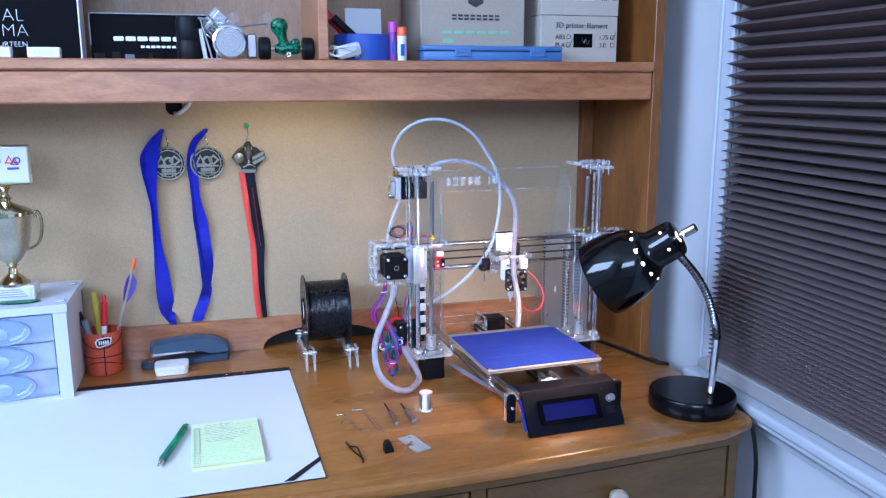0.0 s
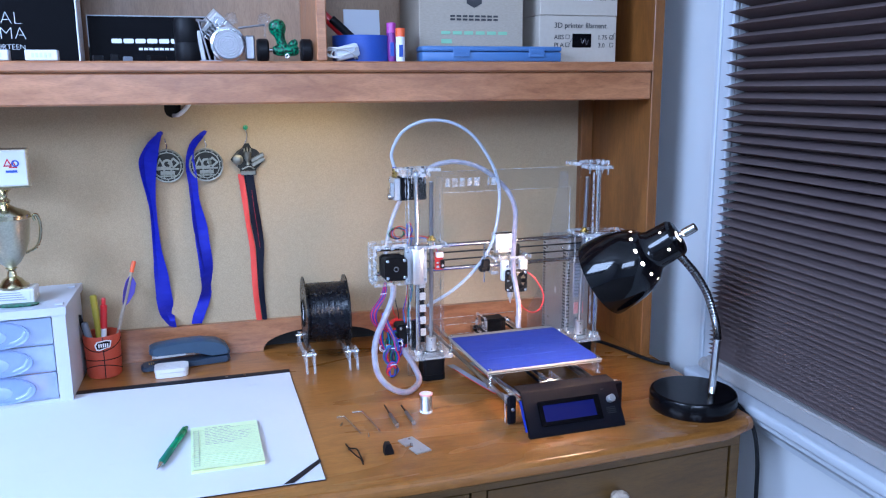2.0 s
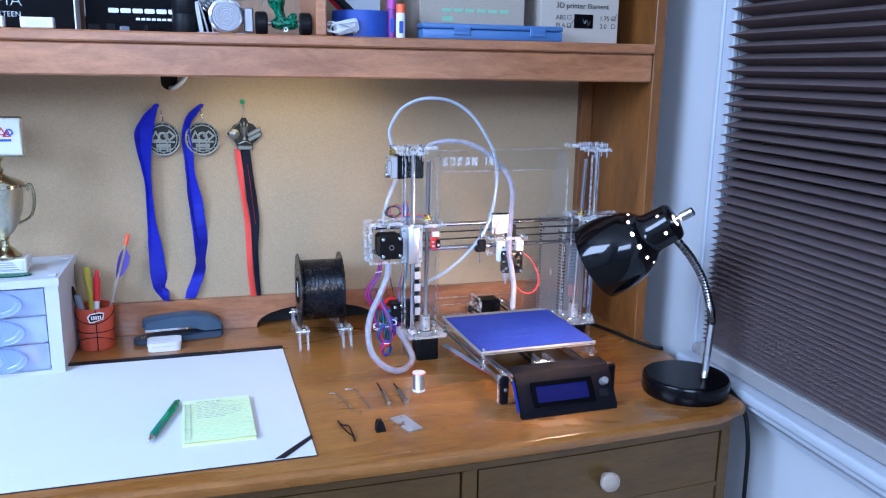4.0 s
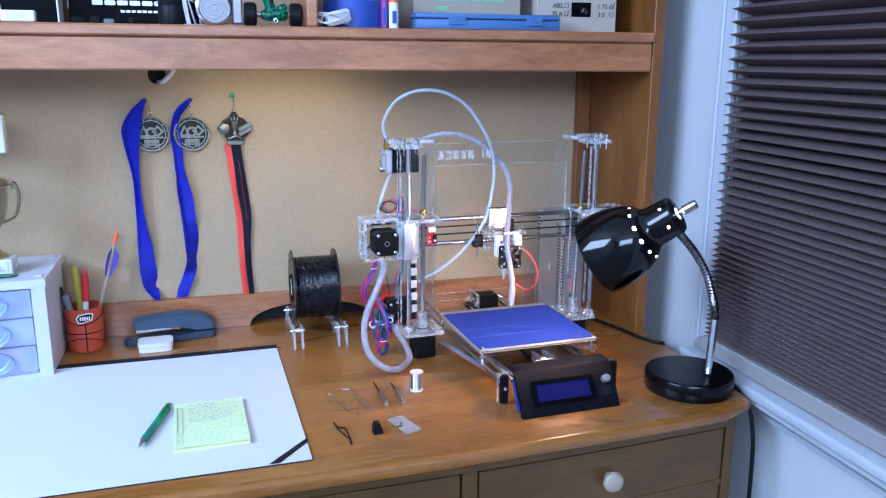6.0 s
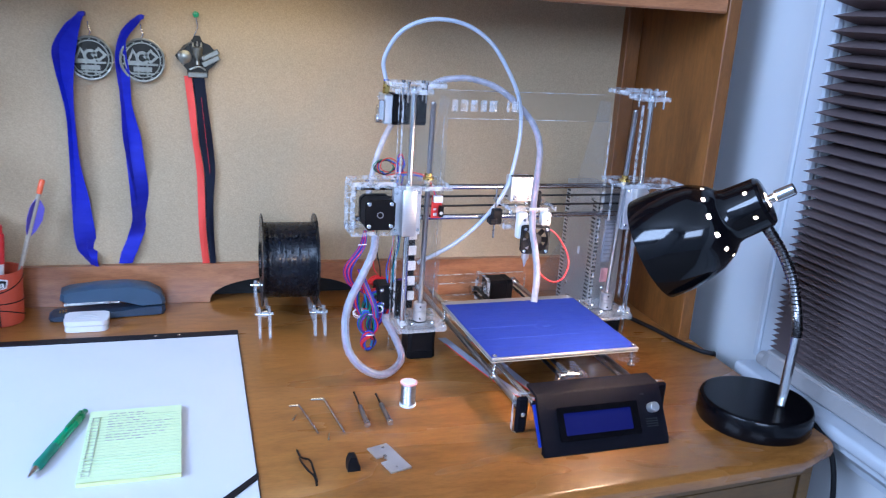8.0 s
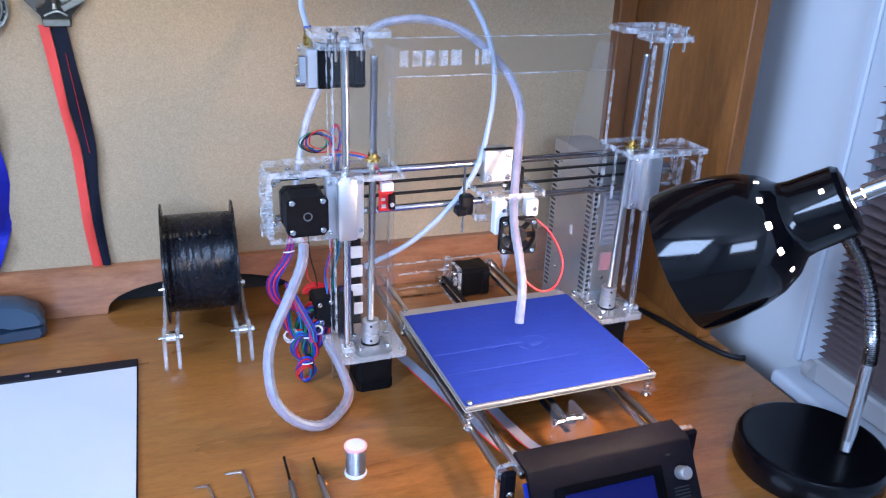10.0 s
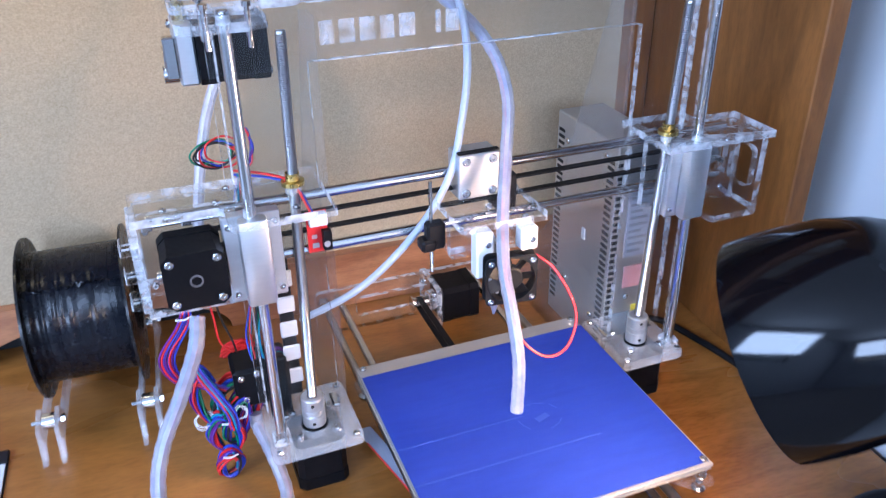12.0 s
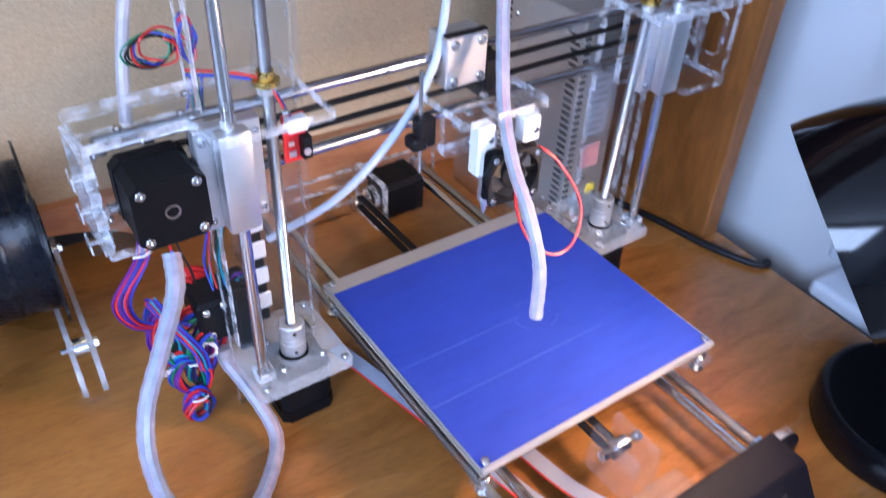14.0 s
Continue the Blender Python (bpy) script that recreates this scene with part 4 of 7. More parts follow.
sheet(bm, rounded(-0.020, 0.020, -0.020, 0.020, 0.004), [ring(0, 0, 0.0185, 24)], 0.0015, FM @ pose(0, 0, -0.005))
sheet(bm, ring(0, 0, 0.0198, 24), [ring(0, 0, 0.0186, 24)], 0.007, FM @ pose(0, 0, -0.0035))
fan = part("cooling_fan", bm, M_FAN, car, "small black cooling fan")
bm = B()
lathe(bm, [(0.0095, -0.004), (0.0095, 0.0035), (0.0085, 0.0042), (0, 0.0042)], 18, FM)
part("fan_hub", bm, M_FAN, car)
for k in range(7):
    bm = B()
    a = 2 * math.pi * k / 7
    q = FM @ pose(0, 0, 0, 0, 0, math.degrees(a)) @ pose(0.0135, 0, 0, 32)
    bx(bm, -0.0045, 0.0045, -0.005, 0.005, -0.0004, 0.0004, m=q)
    part("fan_blade", bm, M_FAN, car)
bm = B()
for x in (-0.016, 0.016):
    for y in (-0.016, 0.016):
        q = FM @ Vector((x, y, 0.005))
        screws(bm, [q], FM.to_3x3() @ Vector((0, 0, 1)), 0.0026, 0.0016)
part("screws", bm, M_STEEL, car)
bm = B()
rod(bm, (-0.0165, 0.040, 0.205), (-0.0165, 0.040, 0.150), 0.0055, 12)
rod(bm, (-0.0165, 0.040, 0.150), (-0.0165, 0.040, 0.138), 0.004, 10, r2=0.001)
part("hot_end", bm, M_ALU, car)
bm = B()
sweep(bm, [(0.004, 0.012, 0.203), (0.016, 0.004, 0.192), (0.024, -0.012, 0.172), (0.0235, -0.02, 0.155), (0.012, -0.026, 0.139), (-0.004, -0.024, 0.136), (-0.018, -0.014, 0.148), (-0.024, -0.004, 0.172), (-0.024, 0.0, 0.205)], 0.0011, 6)
part("fan_wire", bm, M_WIRE["red"], car, "red fan wire")

# endstop switch
es = part("endstop_board", bx(B(), -0.153, -0.1375, 0.0765, 0.0780, 0.204, 0.238, 0.0003), M_PCBRED, prn, "red endstop circuit board")
bm = B()
bx(bm, -0.152, -0.1385, 0.069, 0.0764, 0.2285, 0.238, 0.0006)
part("connector", bm, M_WHITEPL, es)
bm = B()
bx(bm, -0.1425, -0.136, 0.070, 0.0764, 0.207, 0.223, 0.0006)
part("switch", bm, M_BLACKPL, es)
bm = B()
rod(bm, (-0.140, 0.074, 0.213), (-0.140, 0.069, 0.213), 0.0025, 8)
bx(bm, -0.150, -0.145, 0.0755, 0.0763, 0.208, 0.212)
bx(bm, -0.150, -0.146, 0.0755, 0.0763, 0.216, 0.219)
part("switch_lever", bm, M_ALU, es)

# filament feeder at the top left
EM = pose(-0.162, 0.118, 0.3545, 0, 90, 0)
step_motor("feeder_motor", EM, 0.047, "black feeder stepper motor")
bm = B()
bx(bm, -0.222, -0.2095, 0.100, 0.138, 0.334, 0.375, 0.0015)
fd = part("feeder_block", bm, M_ALU, prn, "aluminium filament feeder block")
bm = B()
rod(bm, (-0.2225, 0.110, 0.352), (-0.2305, 0.110, 0.352), 0.0085, 18, ch=0.001)
rod(bm, (-0.2225, 0.110, 0.341), (-0.232, 0.110, 0.341), 0.006, 14)
bx(bm, -0.230, -0.222, 0.098, 0.106, 0.340, 0.368, 0.001)
screws(bm, [(-0.2222, 0.13, 0.37), (-0.2222, 0.13, 0.339)], (-1, 0, 0), 0.003)
part("idler_lever", bm, M_STEEL, fd)
bm = B()
rod(bm, (-0.216, 0.118, 0.375), (-0.216, 0.118, 0.386), 0.0048, 6)
rod(bm, (-0.216, 0.118, 0.386), (-0.216, 0.118, 0.392), 0.0042, 12)
part("push_fitting", bm, M_BRASS, fd, "brass push fitting")
bm = B()
rod(bm, (-0.216, 0.118, 0.392), (-0.216, 0.118, 0.3945), 0.004, 12)
part("collet", bm, M_BLUETAPE, fd)

# bowden tube: from the feeder in a high arc, down past the carriage, loose end by the left leg
bm = B()
sweep(bm, [(-0.216, 0.118, 0.391), (-0.2215, 0.114, 0.4225), (-0.2030, 0.1000, 0.4600), (-0.1654, 0.0902, 0.4780), (-0.1186, 0.0865, 0.4750), (-0.0771, 0.0885, 0.4529), (-0.0467, 0.0915, 0.4167), (-0.0249, 0.0923, 0.3760), (-0.0191, 0.0894, 0.3326),
           (-0.026, 0.0840, 0.2872), (-0.0415, 0.0755, 0.2442), (-0.0712, 0.0755, 0.2023), (-0.1143, 0.0800, 0.1631), (-0.1604, 0.104, 0.1285)], 0.0030, 10, 8)
part("bowden_tube", bm, M_TUBEWHITE, prn, "white plastic filament tube in a high arc")
# sleeved loom hanging over the bed
bm = B()
loom = [(-0.158, 0.1390, 0.3760), (-0.1372, 0.1385, 0.3900), (-0.1200, 0.1325, 0.3965), (-0.0892, 0.1271, 0.3986), (-0.0522, 0.1205, 0.3892), (-0.0217, 0.1086, 0.3679), (-0.0017, 0.0860, 0.3405), (0.0022, 0.0639, 0.3095), (-0.0053, 0.0480, 0.2701), (-0.0168, 0.0270, 0.2312),
        (-0.0284, -0.0015, 0.2054), (-0.0343, -0.0291, 0.183), (-0.0372, -0.0474, 0.1545), (-0.0411, -0.0544, 0.1185)]
sweep(bm, loom, 0.0048, 10, 10, radius=lambda i: 0.0046 + 0.0003 * (i % 3 == 0))
part("cable_sleeve", bm, M_SLEEVE, prn, "translucent spiral cable sleeve")
for k, (line, lo, hi, rr) in enumerate([(loom, 1, 13, 0.0026)] * 5):
    bm = B()
    a = 1.25 * k
    sweep(bm, [(x + rr * math.cos(a + 0.5 * i), y - 0.001 + rr * math.sin(a + 0.5 * i), z) for i, (x, y, z) in enumerate(line[lo:hi])], 0.0009, 5, 6)
    part("wire", bm, M_WIRE[("red", "blue", "black", "purple", "teal")[k]], prn)
bm = B()
sweep(bm, [(-0.1650, 0.2100, 0.3560), (-0.1809, 0.2051, 0.3237), (-0.1950, 0.2010, 0.2980), (-0.2053, 0.1976, 0.272), (-0.2160, 0.1880, 0.235), (-0.2250, 0.1740, 0.195)], 0.0046, 10)
part("cable_sleeve", bm, M_SLEEVE, prn)
# the long loop that rests on the desk
bm = B()
loop = [(-0.2410, 0.0470, 0.1870), (-0.2464, 0.0337, 0.1701), (-0.2628, 0.0282, 0.1357), (-0.2805, 0.0177, 0.1053), (-0.2889, 0.0027, 0.0794), (-0.2865, -0.0120, 0.0471), (-0.2676, -0.0199, 0.0230), (-0.2408, -0.0162, 0.0095), (-0.2157, 0.0065, 0.0066), (-0.1992, 0.0324, 0.0126),
        (-0.2028, 0.0634, 0.0317), (-0.2092, 0.0889, 0.0446), (-0.2090, 0.0930, 0.0545)]
sweep(bm, loop, 0.0056, 10, 10, radius=lambda i: 0.0054 + 0.0004 * (i % 3 == 0))
part("cable_sleeve", bm, M_SLEEVE, prn, "translucent cable sleeve looped on the desk")
for k in range(5):
    bm = B()
    a = 1.25 * k
    sweep(bm, [(x + 0.003 * math.cos(a + 0.6 * i), y + 0.003 * math.sin(a + 0.6 * i), z) for i, (x, y, z) in enumerate(loop[:12])], 0.001, 5, 6)
    part("wire", bm, M_WIRE[("red", "blue", "teal", "purple", "black")[k]], prn)

# wiring: hanging harness, coiled bundles on the desk, loose coils above
rnd = random.Random(4)


def wire(colour, pts, r=0.0008, jit=0.0):
    bm = B()
    sweep(bm, [(x + rnd.uniform(-jit, jit), y + rnd.uniform(-jit, jit), max(0.0012, z + rnd.uniform(-jit, jit))) for x, y, z in pts], r, 5, 5)
    part("wire", bm, M_WIRE[colour], prn)


def coil(colour, c, ru, rw, turns, tilt=0.0, r=0.0008, spread=0.004):
    pts = []
    for i in range(int(turns * 8) + 1):
        a = 2 * math.pi * i / 8
        k = 1 + rnd.uniform(-0.12, 0.12)
        pts.append((c[0] + ru * k * math.cos(a), c[1] + rnd.uniform(-spread, spread) + tilt * math.sin(a), max(0.0012, c[2] + rw * k * math.sin(a))))
    wire(colour, pts, r)


for i, c in enumerate(("purple", "red", "blue", "purple", "blue", "red", "purple", "blue")):
    o = 0.0012 * (i - 3.5)
    wire(c, [(-0.246 + o * 0.4, 0.086, 0.186), (-0.250 + o, 0.088, 0.160), (-0.268 + o * 1.5, 0.092, 0.128), (-0.262 + o, 0.094, 0.104), (-0.244 + o, 0.096, 0.092), (-0.230 + o, 0.100, 0.080)], 0.0009, 0.0008)
for i, c in enumerate(("red", "black")):
    o = 0.005 * i
    wire(c, [(-0.232 + o, 0.098, 0.186), (-0.230 + o, 0.102, 0.150), (-0.226 + o * 1.4, 0.106, 0.122), (-0.218 + o, 0.11, 0.108)], 0.0009, 0.002)
for i, c in enumerate(("blue", "teal", "red", "black", "green", "blue", "teal")):
    o = 0.0016 * i
    wire(c, [(-0.196 + o, 0.110, 0.262), (-0.200 + o, 0.112, 0.22), (-0.198 + o, 0.112, 0.16), (-0.203 + o, 0.114, 0.12), (-0.205 + o, 0.106, 0.09)], 0.0009, 0.002)
for c in ("black", "red", "green", "blue", "black", "red"):
    coil(c, (-0.203 + rnd.uniform(-0.006, 0.006), 0.152, 0.263 + rnd.uniform(-0.004, 0.004)), 0.015, 0.010, 1.2)
for c in ("purple", "blue", "red", "teal", "blue"):
    coil(c, (-0.181, 0.150, 0.268), 0.005, 0.015, 1.5, spread=0.004)
wire("red", [(-0.195, 0.118, 0.262), (-0.178, 0.09, 0.268), (-0.16, 0.08, 0.262), (-0.150, 0.072, 0.240)], 0.0010)
wire("blue", [(-0.195, 0.120, 0.258), (-0.176, 0.092, 0.264), (-0.157, 0.082, 0.258), (-0.148, 0.074, 0.238)], 0.0010)

def hank(centre, ru, rw, lean, colours, turns=1.0, fat=0.0022):
    """A bound loop of parallel wires lying against the leg."""
    for q, colour in enumerate(colours * 2):
        a0, off = 2.4 * q, 1.5 * fat * math.sqrt((q + 0.5) / (2 * len(colours)))
        pts = []
        for i in range(int(turns * 10) + 1):
            a = 2 * math.pi * i / 10 + 0.5
            pinch = 1.0 - 0.30 * max(0.0, math.sin(a))
            x = centre[0] + (ru * pinch + off * math.cos(a0 + 0.5 * a)) * math.cos(a) + lean * math.sin(a)
            pts.append((x, centre[1] + 1.6 * off * math.sin(a0 + 0.5 * a) + 0.3 * lean * math.cos(a), centre[2] + (rw + off * math.cos(a0)) * math.sin(a)))
        wire(colour, pts, 0.0011, 0.0006)


MIXED = ("red", "teal", "blue", "purple", "black", "red", "blue", "green", "purple")
hank((-0.2355, 0.0860, 0.0150), 0.0085, 0.0120, 0.001, MIXED[:7], 1.1, 0.0026)
hank((-0.2350, 0.0960, 0.0400), 0.0115, 0.0200, -0.003, MIXED, 1.1, 0.0030)
hank((-0.2230, 0.0980, 0.0500), 0.0100, 0.0230, 0.006, MIXED[2:], 1.1, 0.0028)
hank((-0.2120, 0.1040, 0.0560), 0.0085, 0.0240, 0.008, MIXED[:6], 1.1, 0.0026)
hank((-0.1830, 0.1110, 0.0780), 0.0110, 0.0210, 0.0, ("black", "purple", "teal", "black"), 1.2, 0.0026)
hank((-0.2110, 0.1380, 0.0900), 0.0130, 0.0055, 0.0, ("red", "red", "red", "red"), 1.3, 0.0026)
hank((-0.2440, 0.1000, 0.0760), 0.0090, 0.0280, -0.004, MIXED[1:], 1.1, 0.0030)
hank((-0.2260, 0.1060, 0.0680), 0.0120, 0.0170, 0.004, MIXED[:8], 1.1, 0.0030)
for i in range(4):
    coil("white", (-0.251 + 0.001 * i, 0.096, 0.056 + 0.001 * i), 0.0075, 0.005, 1.2, 0.003, 0.0004, 0.002)
for i in range(3):
    coil("white", (-0.222 + 0.001 * i, 0.084, 0.066), 0.005, 0.004, 1.2, 0.003, 0.0004, 0.002)
for i in range(14):
    o, q = 0.0016 * (i % 5 - 2), 0.0016 * (i // 5 - 1)
    wire(("blue", "red", "teal", "purple", "blue", "red", "black")[i % 7], [(-0.252 + o, 0.084 + q, 0.128), (-0.244 + o, 0.083 + q, 0.106), (-0.236 + o, 0.082 + q, 0.088), (-0.229 + o, 0.081 + q, 0.070), (-0.227 + o, 0.081 + q, 0.054)], 0.0010, 0.0006)
bm = B()
for p, a in (((-0.235, 0.084, 0.0275), 0), ((-0.231, 0.089, 0.058), 0.2), ((-0.250, 0.088, 0.165), 0.3)):
    sweep(bm, [(p[0] - 0.006, p[1] - 0.004, p[2]), (p[0], p[1] - 0.007, p[2] + 0.001), (p[0] + 0.006, p[1] - 0.004, p[2] + a * 0.003)], 0.0008, 6)
part("cable_ties", bm, M_WHITEPL, prn, "white cable ties")
# control box and the strip of white terminal blocks
bm = B()
bx(bm, -0.222, -0.176, 0.094, 0.128, 0.060, 0.098, 0.003)
bx(bm, -0.196, -0.178, 0.090, 0.0955, 0.046, 0.106, 0.002)
cb = part("control_box", bm, M_BLACKPL, prn, "black plastic control box")
bm = B()
screws(bm, [(-0.216, 0.0938, 0.092), (-0.203, 0.0938, 0.094), (-0.214, 0.0938, 0.07)], (0, -1, 0), 0.003)
part("screws", bm, M_STEEL, cb)
bm = B()
bx(bm, -0.1775, -0.1665, 0.1005, 0.108, 0.058, 0.192, 0.001)
ts = part("terminal_strip", bm, M_BLACKPL, prn, "black strip with white terminal blocks")
for k in range(5):
    bm = B()
    bx(bm, -0.179, -0.165, 0.0975, 0.1004, 0.072 + 0.0235 * k, 0.0865 + 0.0235 * k, 0.001)
    part("terminal_block", bm, M_WHITEPL, ts)

# heated bed with blue tape
bed = part("print_bed", bx(B(), -0.117, 0.101, -0.104, 0.111, 0.0585, 0.0618, 0.0006), M_BEDALU, prn, "aluminium heated bed covered with blue tape")
bm = B()
bx(bm, -0.117, 0.101, -0.103, 0.110, 0.0553, 0.0567, 0.0003)
part("insulation_board", bm, M_CARTON, bed)
E2 = [(-0.1165, -0.101), (0.0985, -0.101), (0.1005, 0.094), (-0.1155, 0.0945)]
bm = B()
sheet(bm, E2, (), 0.0006, pose(0, 0, 0.0621))
part("blue_tape", bm, M_TAPE, bed)
bm = B()
for y, x0, x1 in ((-0.0035, -0.115, -0.008), (-0.0445, -0.115, 0.04)):
    bx(bm, x0, x1, y, y + 0.0011, 0.06272, 0.0629)
bx(bm, -0.004, 0.008, -0.014, -0.0085, 0.06272, 0.0630, m=pose(0, 0, 0, 0, 0, 18))
for i in range(9):
    a = rnd.uniform(0, 6.28)
    bx(bm, -0.004, 0.004, -0.0003, 0.0003, 0.06272, 0.0629, m=pose(0.004 + 0.018 * math.cos(a), -0.008 + 0.016 * math.sin(a), 0, 0, 0, math.degrees(a) + 90))
part("tape_seams", bm, M_TAPESEAM, bed, "pale seams and scuffs of the tape")
for u, v in ((-0.1115, -0.0985), (0.0955, -0.0985), (0.0955, 0.1055), (-0.1115, 0.1055)):
    bm = B()
    screws(bm, [(u, v, 0.0626)], (0, 0, 1), 0.0032, 0.0022)
    rod(bm, (u, v, 0.033), (u, v, 0.0585), 0.0015, 8)
    pts = [(u + 0.0038 * math.cos(a), v + 0.0038 * math.sin(a), 0.0445 + 0.0135 * a / (2 * math.pi * 5)) for a in (2 * math.pi * i / 8 for i in range(41))]
    sweep(bm, pts, 0.0005, 4, 2)
    lathe(bm, [(0, 0), (0.005, 0), (0.0055, 0.003), (0.003, 0.005), (0.003, 0.009), (0, 0.009)], 10, pose(u, v, 0.0315))
    part("levelling_screw", bm, M_STEEL, bed, "sprung levelling screw with thumb nut")
bm = B()
sheet(bm, [(-0.119, -0.106), (-0.103, -0.106), (-0.060, -0.060), (0.044, -0.060), (0.087, -0.106), (0.103, -0.106), (0.103, -0.092), (0.066, -0.045), (0.066, 0.050), (0.103, 0.098), (0.103, 0.112), (0.087, 0.112),
           (0.044, 0.070), (-0.060, 0.070), (-0.103, 0.112), (-0.119, 0.112), (-0.119, 0.098), (-0.078, 0.050), (-0.078, -0.045), (-0.119, -0.092)], (), 0.006, pose(0, 0, 0.0405))
part("bed_carrier", bm, M_GLASSY, bed)

# lower frame rods, end plates, y motor and belt
for u, w, mt, r in ((-0.1085, 0.033, M_THREAD, 0.0038), (-0.0925, 0.036, M_STEEL, 0.004), (0.0575, 0.036, M_STEEL, 0.004), (0.0735, 0.033, M_THREAD, 0.0038)):
    bm = B()
    rod(bm, (u, -0.185, w), (u, 0.275, w), r, 12, ch=0.0006)
    part("base_rod", bm, mt, prn)
for v in (-0.181, 0.266):
    bm = B()
    sheet(bm, rounded(-0.119, 0.092, 0.0, 0.052, 0.006), [rounded(-0.075, 0.045, 0.014, 0.036, 0.004, 3)], 0.006, pose(0, v, 0, 90))
    pl = part("end_plate", bm, M_ACRYL, prn)
    bm = B()
    for u in (-0.1085, 0.0735):
        for dv in (-0.008, 0.0045):
            m, _ = along((u, v + dv, 0.033), (u, v + dv + 1, 0.033))
            lathe(bm, [(0.0036, 0), (0.0072, 0), (0.0072, 0.0045), (0.0036, 0.0045)], 6, m)
    part("nuts", bm, M_STEEL, pl)
step_motor("y_motor", pose(0.048, 0.236, 0.032, 90, 0, 90), 0.040, "black square stepper motor")
bm = B()
sheet(bm, rounded(0.210, 0.264, 0.001, 0.058, 0.005), [ring(0.236, 0.032, 0.0115, 16)], 0.006, Matrix(((0, 0, 1, -0.002), (1, 0, 0, 0), (0, 1, 0, 0), (0, 0, 0, 1))))
yb = part("motor_bracket", bm, M_ACRYL, prn)
bm = B()
rod(bm, (-0.002, 0.236, 0.032), (-0.020, 0.236, 0.032), 0.0065, 16)
rod(bm, (-0.020, 0.236, 0.032), (-0.0215, 0.236, 0.032), 0.0085, 16)
screws(bm, [(-0.0025, 0.236 + a, 0.032 + b) for a in (-0.0155, 0.0155) for b in (-0.0155, 0.0155)], (-1, 0, 0), 0.003)
part("pulley", bm, M_STEEL, yb)
bm = B()
bx(bm, -0.016, -0.010, -0.125, 0.236, 0.0375, 0.039)
bx(bm, -0.016, -0.010, -0.125, 0.236, 0.0255, 0.027)
part("y_belt", bm, M_BLACKPL, prn)
bm = B()
bx(bm, -0.026, -0.020, -0.150, -0.108, 0.010, 0.052, 0.001)
yi = part("belt_idler", bm, M_GLASSY, prn)
for box in ((-0.006, 0.000, -0.150, -0.108, 0.010, 0.052), (-0.028, 0.022, -0.178, -0.150, 0.014, 0.020)):
    part("idler_plate", bx(B(), *box, 0.001), M_GLASSY, yi)
bm = B()
rod(bm, (-0.031, -0.125, 0.040), (0.005, -0.125, 0.040), 0.0022, 10)
rod(bm, (-0.018, -0.125, 0.040), (-0.008, -0.125, 0.040), 0.006, 14)
rod(bm, (-0.031, -0.125, 0.040), (-0.027, -0.125, 0.040), 0.004, 6)
rod(bm, (0.001, -0.125, 0.040), (0.005, -0.125, 0.040), 0.004, 6)
part("idler_axle", bm, M_STEEL, yi)
for u0, bend in ((-0.075, 0.020), (-0.048, 0.012)):
    bm = B()
    line = smooth_line([(u0 + 0.012, -0.188, 0.034), (u0 + 0.006, -0.160, 0.026), (u0, -0.120, 0.012), (u0 - bend * 0.3, -0.07, 0.005), (u0 - bend, 0.0, 0.004), (u0 - bend * 2.2, 0.09, 0.010)], 5)
    rows = [[bm.verts.new(p + Vector((dx, 0, dz))) for dx, dz in ((-0.0065, 0), (0.0065, 0), (0.0065, 0.0009), (-0.0065, 0.0009))] for p in line]
    for a, b in zip(rows, rows[1:]):
        for i in range(4):
            bm.faces.new((a[i], b[i], b[(i + 1) % 4], a[(i + 1) % 4]))
    bm.faces.new(rows[0])
    bm.faces.new(rows[-1][::-1])
    rc = part("ribbon_cable", bm, M_RIBBONCABLE, prn, "flat grey ribbon cable")
    bm = B()
    sweep(bm, [p + Vector((-0.0065, 0, 0.0006)) for p in line[::3]], 0.0007, 5, 3)
    part("marker_wire", bm, M_WIRE["red"], rc)

# power supply behind the right leg
ps = part("power_supply", bx(B(), 0.137, 0.188, 0.112, 0.224, 0.0006, 0.2310, 0.0012), M_PSU, prn, "perforated sheet-metal power supply")
# near-black strips drawn for the shade inside the vent slots
bm = B()
for v in (0.122, 0.214):
    for k in range(30):
        w = 0.020 + 0.0066 * k
        bx(bm, 0.1362, 0.1372, v - 0.0052, v + 0.0052, w, w + 0.0030, m=Matrix.Translation((0, 0, 0)))
part("vent_grille", bm, M_HOLESHADE, ps, "near-black strips drawn as shaded vent slots")
bm = B()
for k in range(30):
    w = 0.020 + 0.0066 * k
    bx(bm, 0.138, 0.144, 0.1110, 0.1122, w, w + 0.0032)
part("vent_grille", bm, M_HOLESHADE, ps)
bm = B()
bx(bm, 0.152, 0.178, 0.1108, 0.1119, 0.116, 0.186)
lb = part("rating_label", bm, M_PSULABEL, ps, "grey rating label with unreadable print")
bm = B()
for k in range(9):
    bx(bm, 0.155, 0.155 + rnd.uniform(0.012, 0.020), 0.1102, 0.1107, 0.121 + 0.007 * k, 0.1235 + 0.007 * k)
part("print_bars", bm, M_GREYINK, lb)
bm = B()
bx(bm, 0.155, 0.176, 0.1108, 0.1119, 0.081, 0.105)
part("red_label", bm, M_PINK, ps, "faded red label")
bm = B()
bx(bm, 0.168, 0.178, 0.1108, 0.1119, 0.049, 0.059)
part("yellow_sticker", bm, M_YELLOWSTK, ps, "small yellow sticker")
bm = B()
bx(bm, 0.1360, 0.1371, 0.157, 0.163, 0.116, 0.128)
part("white_sticker", bm, M_WHITEINK, ps, "small white sticker")
bm = B()
